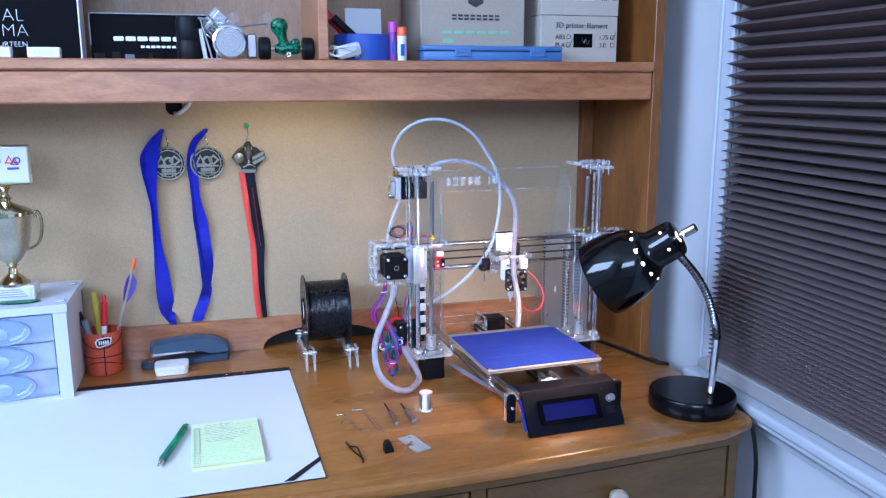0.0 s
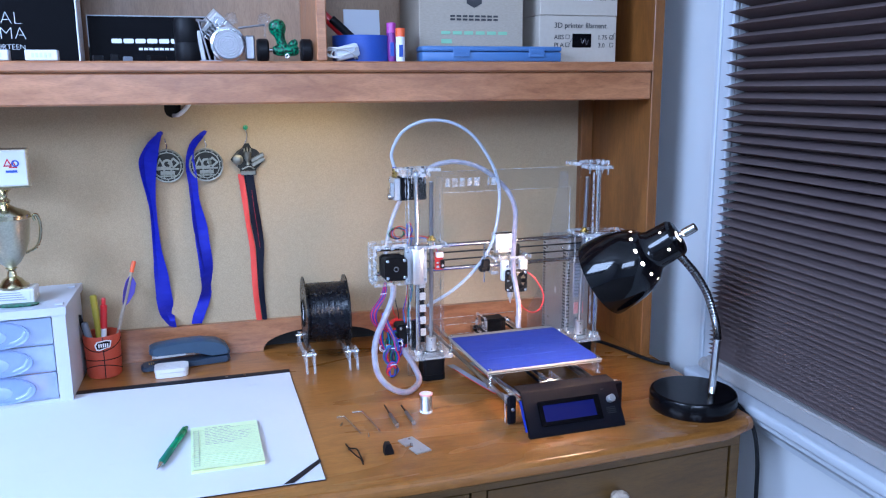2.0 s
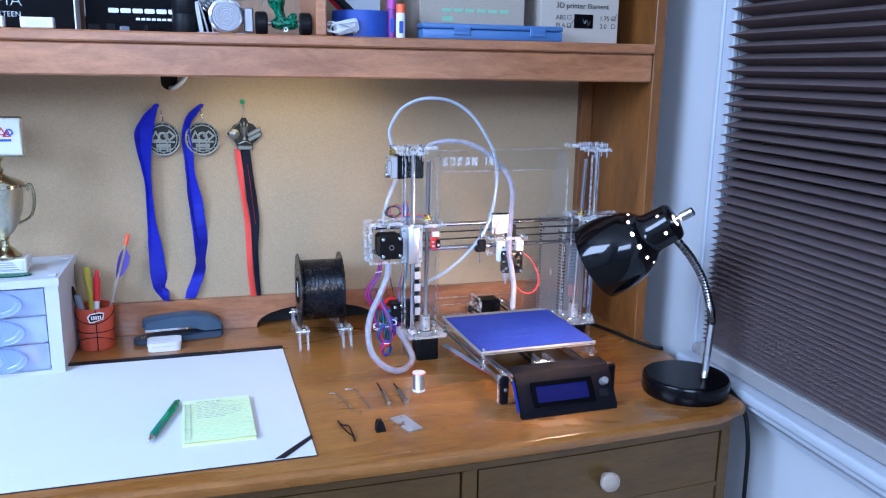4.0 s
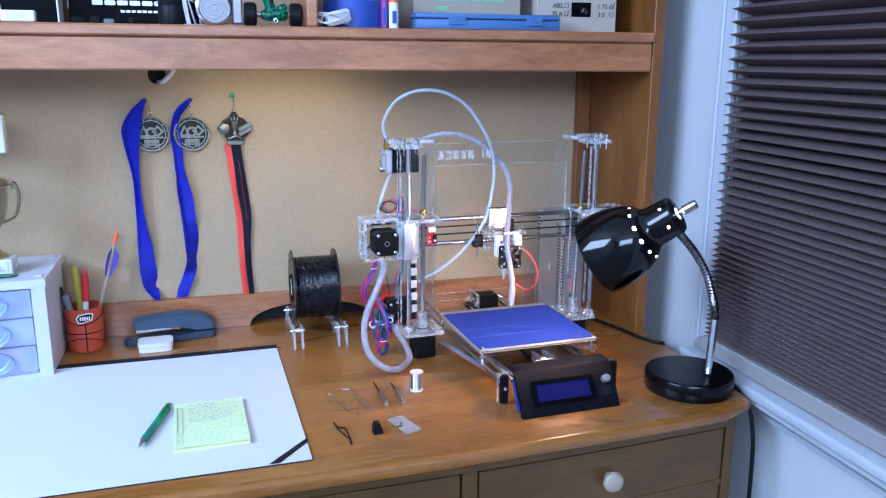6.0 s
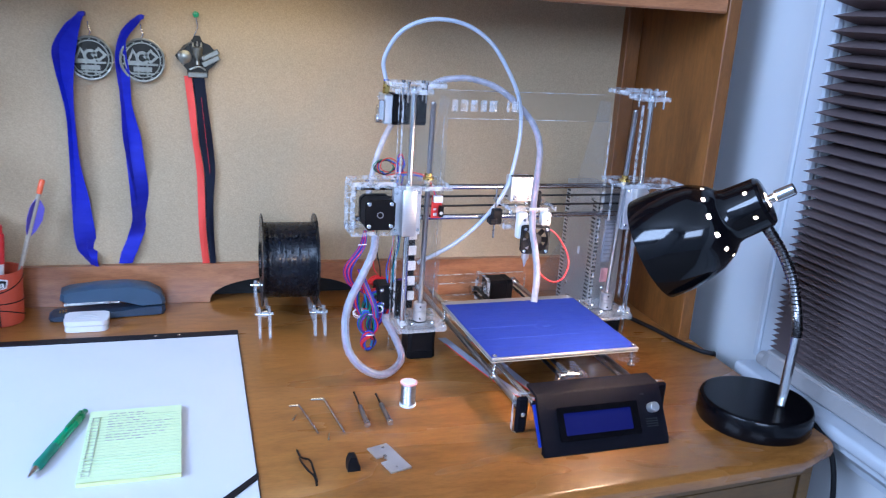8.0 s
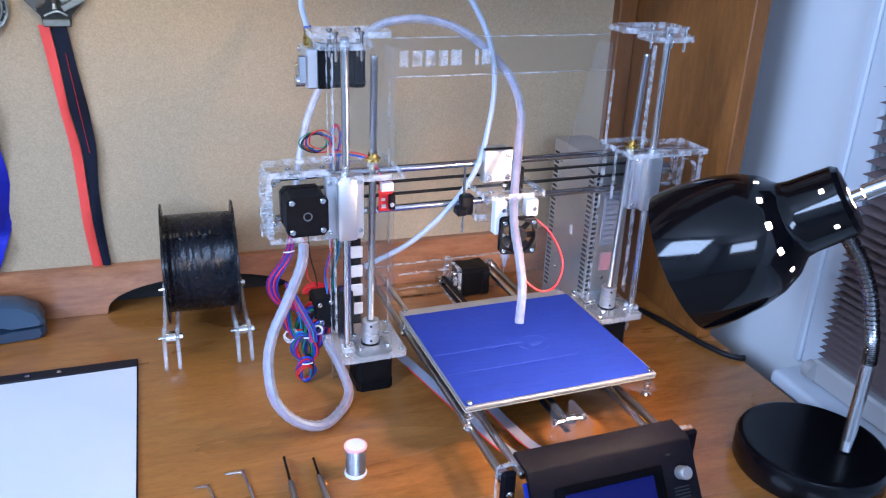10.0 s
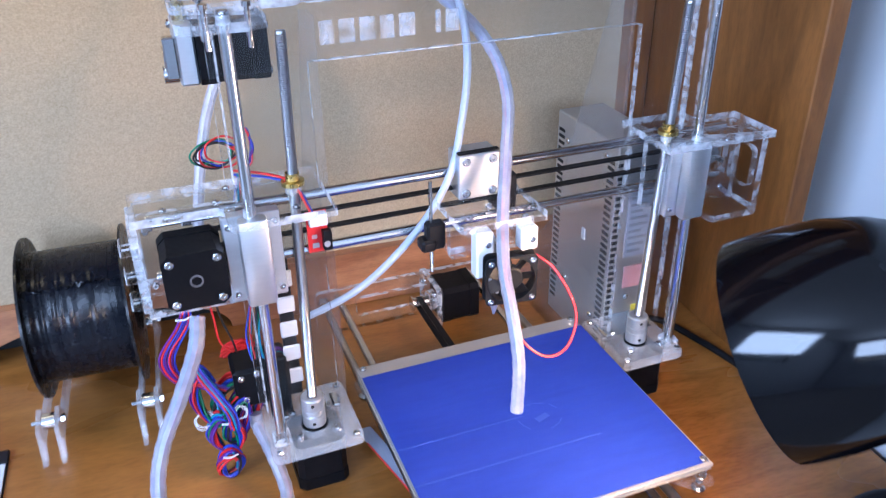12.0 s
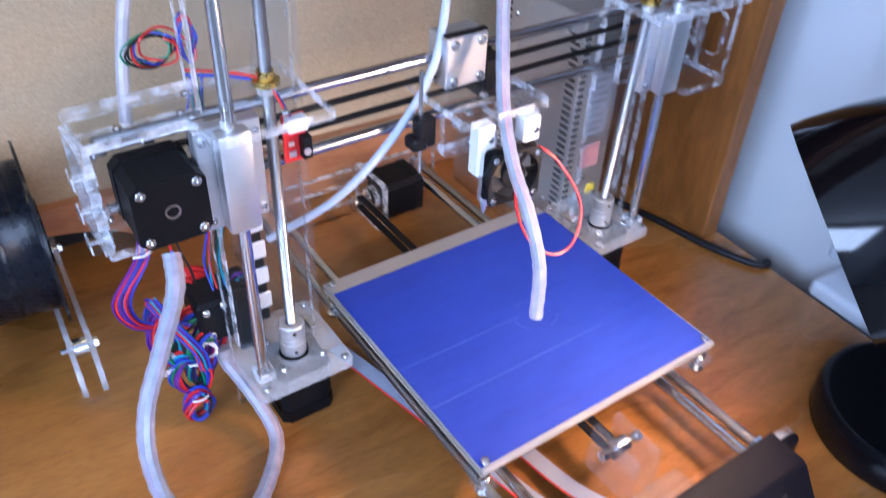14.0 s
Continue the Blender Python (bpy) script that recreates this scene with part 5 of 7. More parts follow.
screws(bm, [(0.1368, 0.13, 0.216), (0.1368, 0.20, 0.206), (0.1368, 0.135, 0.041), (0.1368, 0.19, 0.056)], (-1, 0, 0), 0.0032)
screws(bm, [(0.160, 0.1116, 0.071), (0.182, 0.1116, 0.206)], (0, -1, 0), 0.003)
part("screws", bm, M_STEEL, ps)
bm = B()
PI = pose(0.64, 1.30, 0, 0, 0, 2.9).inverted()
sweep(bm, [PI @ Vector(p) for p in ((0.815, 1.465, 0.045), (0.840, 1.462, 0.012), (0.867, 1.450, 0.0045), (0.886, 1.395, 0.0045), (0.898, 1.345, 0.0045), (0.914, 1.302, 0.0045), (0.928, 1.288, 0.004), (0.938, 1.296, -0.004), (0.944, 1.312, -0.05), (0.946, 1.33, -0.20), (0.948, 1.34, -0.40))], 0.0036, 10)
part("mains_cable", bm, M_BLACKPL, prn, "black mains cable trailing over the desk")

# display box in front
lcd = part("display_housing", B(), M_LCDBODY, prn, "black plastic display housing with blue screen")
bm = B()
prof = [(-0.250, 0.0008), (-0.2485, 0.008), (-0.2125, 0.0615), (-0.209, 0.0635), (-0.184, 0.0645), (-0.184, 0.0605), (-0.208, 0.0595), (-0.241, 0.008), (-0.241, 0.0008)]
vs = [[bm.verts.new((u, v, w)) for v, w in prof] for u in (-0.104, 0.063)]
for i in range(len(prof)):
    j = (i + 1) % len(prof)
    bm.faces.new((vs[0][i], vs[0][j], vs[1][j], vs[1][i]))
bm.faces.new(vs[0])
bm.faces.new(vs[1][::-1])
bmesh.ops.recalc_face_normals(bm, faces=bm.faces)
bm.to_mesh(lcd.data)
bm.free()
lcd.data.set_sharp_from_angle(angle=radians(35))
for a, b, c, d in ((-0.119, -0.1042, -0.196, 0.004), (0.0632, 0.091, -0.193, 0.002)):
    bm = B()
    bx(bm, a, b, c, c + 0.007, d, 0.0520, 0.003)
    part("mounting_ear", bm, M_LCDBODY, lcd)
TILTM = Matrix.Translation((0, -0.2485, 0.008)) @ Matrix(((1, 0, 0, 0), (0, 0.5581, -0.8298, 0), (0, 0.8298, 0.5581, 0), (0, 0, 0, 1)))
bm = B()
sheet(bm, rounded(-0.0820, 0.026, 0.0085, 0.0480, 0.002, 2), [rounded(-0.0740, 0.0165, 0.0150, 0.0410, 0.0008, 2)], 0.0028, TILTM @ pose(0, 0, 0.0002))
part("screen_bezel", bm, M_BLACKPAINT, lcd, "glossy black screen bezel")
bm = B()
bx(bm, -0.0741, 0.0166, 0.0149, 0.0411, 0.0004, 0.0016, m=TILTM)
part("screen", bm, M_LCD, lcd, "dark blue display screen")
bm = B()
lathe(bm, [(0, 0.0), (0.0062, 0.0), (0.0062, 0.010), (0.0052, 0.0115), (0, 0.0115)], 18, TILTM @ pose(0.0455, 0.0375, 0.0004))
part("control_knob", bm, M_ALU, lcd, "silver control knob")
# near-black bars drawn for the shade in the speaker slots
bm = B()
for k in range(4):
    bx(bm, 0.036, 0.052, 0.015 + 0.003 * k, 0.0163 + 0.003 * k, 0.0001, 0.0006, m=TILTM)
bx(bm, 0.034, 0.039, 0.054, 0.056, 0.0001, 0.0006, m=TILTM)
part("speaker_slots", bm, M_HOLESHADE, lcd)
bm = B()
bx(bm, -0.1045, 0.058, 0.006, 0.056, -0.0145, -0.0128, m=TILTM)
part("circuit_board", bm, M_PCBBLUE, lcd, "blue circuit board edge")
bm = B()
screws(bm, [(-0.111, -0.1962, 0.030)], (0, -1, 0), 0.0034)
part("screw", bm, M_STEEL, lcd)

# ---------- desk lamp ----------
lamp = thing("desk_lamp", pose(0.864, 1.094, DESK), "glossy black gooseneck desk lamp, switched on", "lamp")
bm = B()
lathe(bm, [(0, 0.0), (0.071, 0.0), (0.0725, 0.003), (0.0725, 0.024), (0.0705, 0.0285), (0.0675, 0.0299), (0.066, 0.0300), (0.064, 0.0300), (0, 0.0300)], 48)
part("base", bm, M_BLACKBASE, lamp)
LB = Vector((0.864, 1.094, DESK))
bm = B()
rod(bm, Vector((0.8830, 1.0705, 0.7902)) - LB, Vector((0.8855, 1.0730, 0.801)) - LB, 0.0058, 16)
rod(bm, Vector((0.8855, 1.0730, 0.801)) - LB, Vector((0.8966, 1.0823, 0.880)) - LB, 0.0062, 16)
part("stem", bm, M_STEEL, lamp, "chrome stem")
goose = [Vector(p) - LB for p in ((0.8966, 1.0823, 0.880), (0.8945, 1.0820, 0.896), (0.8875, 1.0806, 0.918), (0.8690, 1.0773, 0.9604), (0.8385, 1.0705, 1.001), (0.8010, 1.0589, 1.0355), (0.793, 1.0555, 1.043))]
bm = B()
sweep(bm, goose, 0.006, 12, 16, radius=lambda i: 0.0054 + 0.0015 * (i % 2))
part("gooseneck", bm, M_GOOSE, lamp, "ribbed chrome gooseneck")
MOUTH, TOP = Vector((0.7026, 1.1281, 0.9872)), Vector((0.8124, 1.0307, 1.0856))
ax = (TOP - MOUTH).normalized()
AM = Matrix.Translation(-LB) @ Matrix.Translation(MOUTH) @ ax.to_track_quat("Z", "Y").to_matrix().to_4x4()
outer = [(0.0640, 0.0), (0.0643, 0.008), (0.0632, 0.028), (0.0598, 0.050), (0.0535, 0.070), (0.0455, 0.0835), (0.0430, 0.0870), (0.0365, 0.093), (0.033, 0.097), (0.0315, 0.104), (0.0305, 0.126), (0.0302, 0.1295), (0.0300, 0.138), (0.027, 0.142), (0.010, 0.143)]
inner = [(max(r - 0.0012, 0.008), z) for r, z in outer]
for nm, pr, mt in (("shade", outer, M_BLACKPAINT), ("shade_lining", inner, M_SHADEIN)):
    bm = B()
    rows = lathe(bm, pr, 48, AM)
    cut = [rows[5][i] for i in range(1, 48, 4)] + [rows[10][i] for i in range(2, 48, 8)]
    got = bmesh.ops.inset_individual(bm, faces=cut, thickness=0.0005, depth=0)
    bmesh.ops.delete(bm, geom=cut, context="FACES")
    part(nm, bm, mt, lamp, "black bell shade with small vent holes" if nm == "shade" else "white inside of the shade")
bm = B()
rod(bm, AM @ Vector((0, 0, 0.143)), AM @ Vector((0, 0, 0.152)), 0.005, 12)
rod(bm, AM @ Vector((0, 0, 0.152)), AM @ Vector((0, 0, 0.174)), 0.0072, 18, ch=0.001)
part("switch_knob", bm, M_STEEL, lamp, "chrome turn switch")
bm = B()
lathe(bm, [(0, 0.030), (0.016, 0.036), (0.024, 0.050), (0.025, 0.062), (0.020, 0.078), (0.013, 0.090), (0.013, 0.12), (0, 0.12)], 20, AM)
part("bulb", bm, M_BULB, lamp, "lit bulb")
bm = B()
sweep(bm, [(0.062, -0.010, 0.010), (0.0705, -0.020, 0.006), (0.0725, -0.040, -0.002), (0.0725, -0.062, -0.012), (0.0725, -0.080, -0.05), (0.0725, -0.087, -0.12), (0.074, -0.086, -0.35), (0.08, -0.06, -0.70), (0.09, 0.0, -0.755)], 0.0035, 10)
part("cord", bm, M_BLACKPL, lamp, "black power cord over the desk edge")

# ---------- filament spool on its stand ----------
SP = pose(0.296, 1.530, DESK)
st = thing("spool_stand", SP, "clear acrylic spool stand on the desk", "spool holder")
spool = thing("filament_spool", SP @ pose(0, 0, 0.0955), "spool of glossy black printer filament", "filament spool")
RF = 0.0735
for u in (-0.0425, 0.0405):
    bm = B()
    q = Matrix(((0, 0, 1, u), (1, 0, 0, 0), (0, 1, 0, 0), (0, 0, 0, 1)))
    sheet(bm, ring(0, 0, RF, 56), [ring(0, 0, 0.027, 24)], 0.0022, q)
    part("flange", bm, M_SPOOL, spool, "smoked black flange")
rf = random.Random(8)
bm = B()
pr = []
for i in range(57):
    pr += [(0.0600 + rf.uniform(-0.0001, 0.0001), 0.00140 * i), (0.0597 + rf.uniform(-0.0001, 0.0001), 0.00140 * i + 0.0007)]
lathe(bm, [(0.028, -0.0003), (0.0605, -0.0003), *pr, (0.060, 0.0803), (0.028, 0.0803)], 48, pose(-0.040, 0, 0, 0, 90, 0))
part("filament_winding", bm, M_FILAMENT, spool, "tight windings of black filament")
bm = B()
rows = []
pts = [(-0.037 + 0.074 * i / 40, -0.0385 + rf.uniform(-0.002, 0.002), 0.0475 + rf.uniform(-0.0025, 0.0025)) for i in range(41)]
sweep(bm, pts, 0.0008, 5, 3)
part("loose_strand", bm, M_FILAMENT, spool, "loose black strand across the windings")
bm = B()
bx(bm, -0.0435, -0.0427, -0.012, 0.010, -0.014, 0.018)
part("label", bm, M_PAPER, spool, "small white label")
bm = B()
lathe(bm, [(0.0268, -0.045), (0.0278, -0.045), (0.0278, 0.045), (0.0268, 0.045)], 24, pose(0, 0, 0, 0, 90, 0))
part("hub", bm, M_SPOOL, spool)
for u in (-0.0415, 0.0415):
    for du in (-0.009, 0.006):
        bm = B()
        sheet(bm, [(-0.092, 0.0), (-0.084, 0.0), (-0.076, 0.014), (0.076, 0.014), (0.084, 0.0), (0.092, 0.0), (0.084, 0.034), (0.062, 0.040), (0.050, 0.026), (-0.050, 0.026), (-0.062, 0.040), (-0.084, 0.034)], (), 0.004,
              Matrix(((0, 0, 1, u + du), (1, 0, 0, 0), (0, 1, 0, 0), (0, 0, 0, 1))))
        part("stand_cheek", bm, M_PLATE, st)
    for v in (-0.068, 0.068):
        bm = B()
        rod(bm, (u - 0.014, v, 0.030), (u + 0.014, v, 0.030), 0.0022, 10)
        rod(bm, (u - 0.0045, v, 0.030), (u + 0.0055, v, 0.030), 0.0075, 16)
        rod(bm, (u + 0.0102, v, 0.030), (u + 0.0135, v, 0.030), 0.0042, 6)
        part("roller_bearing", bm, M_STEEL, st)

# ---------- medals on the cork board ----------
BD = 1.6155


def medal_disc(parent, c, r):
    m = pose(c[0], c[1], c[2], 90, 0, 0)
    bm = B()
    lathe(bm, [(r * 0.90, -0.0012), (r, -0.0012), (r, 0.0012), (r * 0.96, 0.0018), (r * 0.90, 0.0012), (r * 0.90, -0.0012)], 40, m)
    lathe(bm, [(r * 0.75, -0.0010), (r * 0.80, -0.0010), (r * 0.80, 0.0008), (r * 0.75, 0.0008), (r * 0.75, -0.0010)], 40, m)
    for k in range(14):
        bx(bm, -r * 0.035, r * 0.035, r * 0.825, r * 0.875, -0.001, 0.0002, m=m @ pose(0, 0, 0, 0, 0, 25.7 * k))
    tri = [(-0.70, -0.14), (-0.05, -0.14), (-0.40, 0.50)]
    box = [(0.36, -0.16), (0.72, 0.16), (0.36, 0.50), (0.02, 0.16)]
    for k, shape in enumerate((tri, box)):
        cx, cy = sum(p[0] for p in shape) / len(shape), sum(p[1] for p in shape) / len(shape)
        sheet(bm, [(x * r, y * r) for x, y in shape], [[((cx + (x - cx) * 0.55) * r, (cy + (y - cy) * 0.55) * r) for x, y in shape]], 0.0022, m @ pose(0, 0, -0.0010 + 0.0004 * k))
    lathe(bm, [(r * 0.17, -0.001), (r * 0.30, -0.001), (r * 0.30, 0.0016), (r * 0.17, 0.0016), (r * 0.17, -0.001)], 20, m @ pose(0, r * 0.10, 0))
    bx(bm, -r * 0.66, r * 0.66, -r * 0.24, -r * 0.14, -0.001, 0.0010, 0.0002, m)
    bx(bm, -r * 0.40, r * 0.40, -r * 0.52, -r * 0.30, -0.001, 0.0018, 0.0003, m)
    bx(bm, -r * 0.52, r * 0.52, -r * 0.64, -r * 0.56, -0.001, 0.0012, 0.0002, m)
    for x in (-0.2, 0.2):
        bx(bm, x * r - r * 0.04, x * r + r * 0.04, -r * 0.74, -r * 0.24, -0.001, 0.0004, m=m)
    part("medallion", bm, M_PEWTER, parent, "antique pewter medallion with raised ring")
    # added dark disc stands in for the darker cork seen through the openwork
    bm = B()
    lathe(bm, [(0, -0.0016), (r * 0.93, -0.0016), (r * 0.93, -0.0009), (0, -0.0009)], 40, m)
    part("added_backing_disc", bm, M_PEWTERDARK, parent, "added dark disc behind the openwork")
    bm = B()
    sweep(bm, [(c[0], c[1], c[2] + r), (c[0] + 0.002, c[1] - 0.001, c[2] + r + 0.006), (c[0], c[1], c[2] + r + 0.012), (c[0] - 0.001, c[1], c[2] + r + 0.02)], 0.0011, 6)
    part("clip", bm, M_STEEL, parent)


def hang(parent, pts, near, mat, label=""):
    """A soft ribbon through (x, z, width, turn, depth) stations."""
    bm = B()
    line = smooth_line([(p[0], -p[4] - near, p[1]) for p in pts], 5)
    at = np.linspace(0, len(pts) - 1, len(line))
    ww = np.interp(at, range(len(pts)), [p[2] for p in pts])
    tt = np.interp(at, range(len(pts)), [p[3] for p in pts])
    rows = []
    for p, w, tw in zip(line, ww, tt):
        w *= 0.93
        dy = 1.1 * w * math.sin(tw)
        rows.append([(p.x - w / 2, p.y + dy, p.z - dy * 0.3), (p.x, p.y - 0.0012 * math.cos(4 * tw), p.z), (p.x + w / 2, p.y - dy, p.z + dy * 0.3)])
    strip(bm, rows)
    part("ribbon", bm, mat, parent, label)


def blue_medal(px, pz, mx, mz, strands):
    md = thing("medal", pose(0, BD, 0), "pewter robotics medal on a royal blue ribbon pinned to cork", "medal", "medals on the cork board")
    for near, pts in strands:
        hang(md, pts, near, M_RIBBONBLUE, "royal blue ribbon")
    medal_disc(md, (mx, -0.008, mz), 0.033)
    bm = B()
    lathe(bm, [(0, 0), (0.004, 0.0), (0.003, 0.010), (0.0038, 0.014), (0, 0.0155)], 12, pose(px, 0, pz, 90))
    part("push_pin", bm, M_RIBBONBLUE, md, "blue push pin")


blue_medal(0.003, 1.214, 0.0105, 1.151, (
    (0.0, [(0.0025, 1.217, 0.009, 0.0, 0.012), (-0.0065, 1.200, 0.019, 0.3, 0.013), (-0.017, 1.173, 0.030, 0.3, 0.014), (-0.021, 1.127, 0.022, 0.5, 0.014), (-0.021, 1.081, 0.014, 0.9, 0.009), (-0.020, 1.039, 0.012, 1.1, 0.007), (-0.0205, 0.987, 0.020, 0.5, 0.006),
           (-0.0165, 0.938, 0.029, 0.2, 0.005), (-0.0135, 0.885, 0.033, -0.1, 0.005), (-0.0105, 0.855, 0.028, -0.5, 0.006), (-0.005, 0.838, 0.021, 0.5, 0.008), (-0.0005, 0.826, 0.015, 0.9, 0.008)]),
    (0.0, [(0.000, 1.212, 0.008, -0.4, 0.008), (-0.015, 1.195, 0.014, -0.5, 0.007), (-0.0335, 1.164, 0.013, -0.7, 0.005), (-0.0335, 1.136, 0.013, -0.6, 0.004), (-0.0275, 1.095, 0.011, -0.4, 0.003), (-0.0225, 1.058, 0.011, -0.5, 0.003), (-0.021, 0.98, 0.015, -0.3, 0.002),
           (-0.020, 0.90, 0.020, -0.1, 0.002), (-0.016, 0.845, 0.012, 0.4, 0.003)])))
blue_medal(0.084, 1.214, 0.0835, 1.151, (
    (0.0, [(0.085, 1.217, 0.010, 0.0, 0.011), (0.0695, 1.201, 0.022, 0.3, 0.007), (0.053, 1.173, 0.018, 0.5, 0.003), (0.055, 1.128, 0.021, 0.3, 0.003), (0.056, 1.081, 0.022, 0.4, 0.004), (0.0645, 1.033, 0.027, 0.3, 0.005), (0.0665, 0.999, 0.029, 0.1, 0.006),
           (0.070, 0.960, 0.029, -0.2, 0.006), (0.0705, 0.925, 0.026, -0.4, 0.006), (0.0695, 0.900, 0.022, -0.7, 0.006), (0.060, 0.870, 0.025, 0.1, 0.005), (0.051, 0.848, 0.026, 0.1, 0.005), (0.0445, 0.829, 0.022, 0.0, 0.004)]),
    (0.0, [(0.080, 1.211, 0.008, -0.4, 0.007), (0.060, 1.190, 0.012, -0.4, 0.002), (0.050, 1.150, 0.012, -0.3, 0.001), (0.056, 1.090, 0.014, -0.4, 0.001), (0.058, 1.030, 0.016, -0.7, 0.001), (0.068, 0.97, 0.018, -0.9, 0.001), (0.0745, 0.92, 0.018, -0.5, 0.001), (0.066, 0.875, 0.016, 0.0, 0.001)])))

md = thing("medal", pose(0, BD, 0), "pewter sports medal on a red and navy ribbon pinned to cork", "medal", "medals on the cork board")
MC = Vector((0.163, -0.004, 1.158))
bm = B()
sheet(bm, [(-0.033, 0.002), (-0.016, -0.018), (-0.014, -0.030), (0.015, -0.030), (0.016, -0.018), (0.034, 0.000), (0.030, 0.006), (0.018, 0.020), (0.008, 0.024), (0.004, 0.033), (-0.004, 0.033), (-0.010, 0.024), (-0.020, 0.018)], (), 0.0035, pose(*MC, 90))
mm = part("medallion", bm, M_PEWTERDARK, md, "dark pewter medallion with raised trophies")
bm = B()
lathe(bm, [(0, 0.005), (0.006, 0.0045), (0.010, 0.002), (0.0105, 0)], 18, pose(MC.x - 0.019, MC.y - 0.0035, MC.z + 0.001, 90))
lathe(bm, [(0, 0), (0.004, 0.0), (0.0028, 0.006), (0.007, 0.014), (0.0085, 0.026), (0.006, 0.027), (0, 0.024)], 14, pose(MC.x, MC.y - 0.005, MC.z - 0.010))
bx(bm, -0.014, 0.014, -0.0025, 0.0025, -0.004, 0.004, 0.001, pose(MC.x + 0.020, MC.y - 0.005, MC.z - 0.004, 0, -28))
bx(bm, -0.014, 0.014, -0.0025, 0.0025, -0.004, 0.004, 0.001, pose(MC.x + 0.019, MC.y - 0.005, MC.z + 0.005, 0, -28))
bx(bm, -0.0145, 0.0145, -0.002, 0.002, -0.004, 0.004, 0.0008, pose(MC.x, MC.y - 0.0045, MC.z - 0.0255))
sweep(bm, [(MC.x - 0.020, MC.y - 0.004, MC.z - 0.012), (MC.x - 0.028, MC.y - 0.004, MC.z + 0.004), (MC.x - 0.018, MC.y - 0.004, MC.z + 0.016), (MC.x - 0.008, MC.y - 0.004, MC.z + 0.024)], 0.0014, 6)
sweep(bm, [(MC.x + 0.012, MC.y - 0.004, MC.z - 0.018), (MC.x + 0.002, MC.y - 0.005, MC.z - 0.013), (MC.x - 0.012, MC.y - 0.004, MC.z - 0.018)], 0.0016, 6)
for dx in (-0.006, 0.0, 0.006):
    lathe(bm, [(0, -0.004), (0.002, -0.002), (0.0012, 0.004), (0, 0.006)], 8, pose(MC.x + dx, MC.y - 0.006, MC.z + 0.020 - 0.3 * abs(dx)))
part("raised_relief", bm, M_PEWTER, mm, "paler raised relief")
zz = (1.130, 1.080, 1.031, 0.982, 0.932, 0.880, 0.817)
edge = ((0.142, 0.147, 0.152, 0.157, 0.158, 0.159, 0.164), (0.154, 0.159, 0.162, 0.169, 0.170, 0.171, 0.176), (0.173, 0.178, 0.184, 0.187, 0.183, 0.183, 0.186))
for k, mt, lb in ((0, M_RIBBONRED, "red ribbon stripe"), (1, M_RIBBONNAVY, "navy ribbon stripe")):
    hang(md, [((edge[k][i] + edge[k + 1][i]) / 2, zz[i], edge[k + 1][i] - edge[k][i], 0.15 * math.sin(2 * i + k), 0.004) for i in range(7)], 0.0, mt, lb)
bm = B()
rows = [[(MC.x + 0.004 + 0.011 * f, -0.0072, MC.z - 0.06 - 0.12 * f), (MC.x + 0.0046 + 0.011 * f, -0.0072, MC.z - 0.06 - 0.12 * f)] for f in (0, 0.25, 0.5, 0.75, 1)]
strip(bm, rows)
part("ribbon", bm, M_RED, md)
bm = B()
sweep(bm, [(MC.x - 0.004, -0.004, MC.z + 0.033), (MC.x + 0.001, -0.005, MC.z + 0.046), (MC.x - 0.001, -0.006, MC.z + 0.060)], 0.0009, 6)
part("clip", bm, M_STEEL, md)
bm = B()
lathe(bm, [(0, 0), (0.005, 0.0), (0.003, 0.004), (0.0045, 0.012), (0, 0.013)], 12, pose(MC.x - 0.001, 0.001, MC.z + 0.064, 90))
part("push_pin", bm, M_GREENOPAQ, md, "green push pin")

# ---------- desk pad, note pad, pen ----------
pad = thing("desk_pad", pose(0.2215, 1.235, DESK, 0, 0, 1.5), "large white paper desk pad with black vinyl top band", "desk pad")
bm = B()
bx(bm, -0.56, 0.0, -0.2335, 0.2335, 0.0004, 0.0016, 0.0004)
part("backing", bm, M_VINYL, pad)
bm = B()
n = 20
rows = []
for i in range(n + 1):
    x = -0.558 + 0.5565 * i / n
    rows.append([(x, 0.2155, 0.0034 + 0.0006 * math.sin(9 * x)), (x, 0.08, 0.0034), (x, -0.2, 0.0034), (x, -0.2325, 0.0033 + 0.0004 * math.sin(7 * x))])
g = [[bm.verts.new(p) for p in r] for r in rows]
g2 = [[bm.verts.new((p[0], p[1], 0.0018)) for p in r] for r in rows]
for a, b in zip(g, g[1:]):
    for i in range(3):
        bm.faces.new((a[i], b[i], b[i + 1], a[i + 1]))
for k in (0, 3):
    for i in range(n):
        bm.faces.new((g[i][k], g[i + 1][k], g2[i + 1][k], g2[i][k]))
for k in (0, n):
    for i in range(3):
        bm.faces.new((g[k][i], g[k][i + 1], g2[k][i + 1], g2[k][i]))
part("paper_sheet", bm, M_PAPER, pad)
bm = B()
bx(bm, -0.56, 0.0, 0.2165, 0.2335, 0.0018, 0.0042, 0.0008)
tb = part("top_band", bm, M_VINYL, pad, "black vinyl top band")
bm = B()
for x in (-0.118, -0.085):
    lathe(bm, [(0, 0), (0.0028, 0), (0.002, 0.0006), (0, 0.0006)], 12, pose(x, 0.225, 0.0043))
part("rivets", bm, M_STEEL, tb)
bm = B()
sheet(bm, [(-0.004, -0.176), (0.0002, -0.170), (0.0002, -0.182), (-0.045, -0.2337), (-0.058, -0.2337)], (), 0.0012, pose(0, 0, 0.0038))
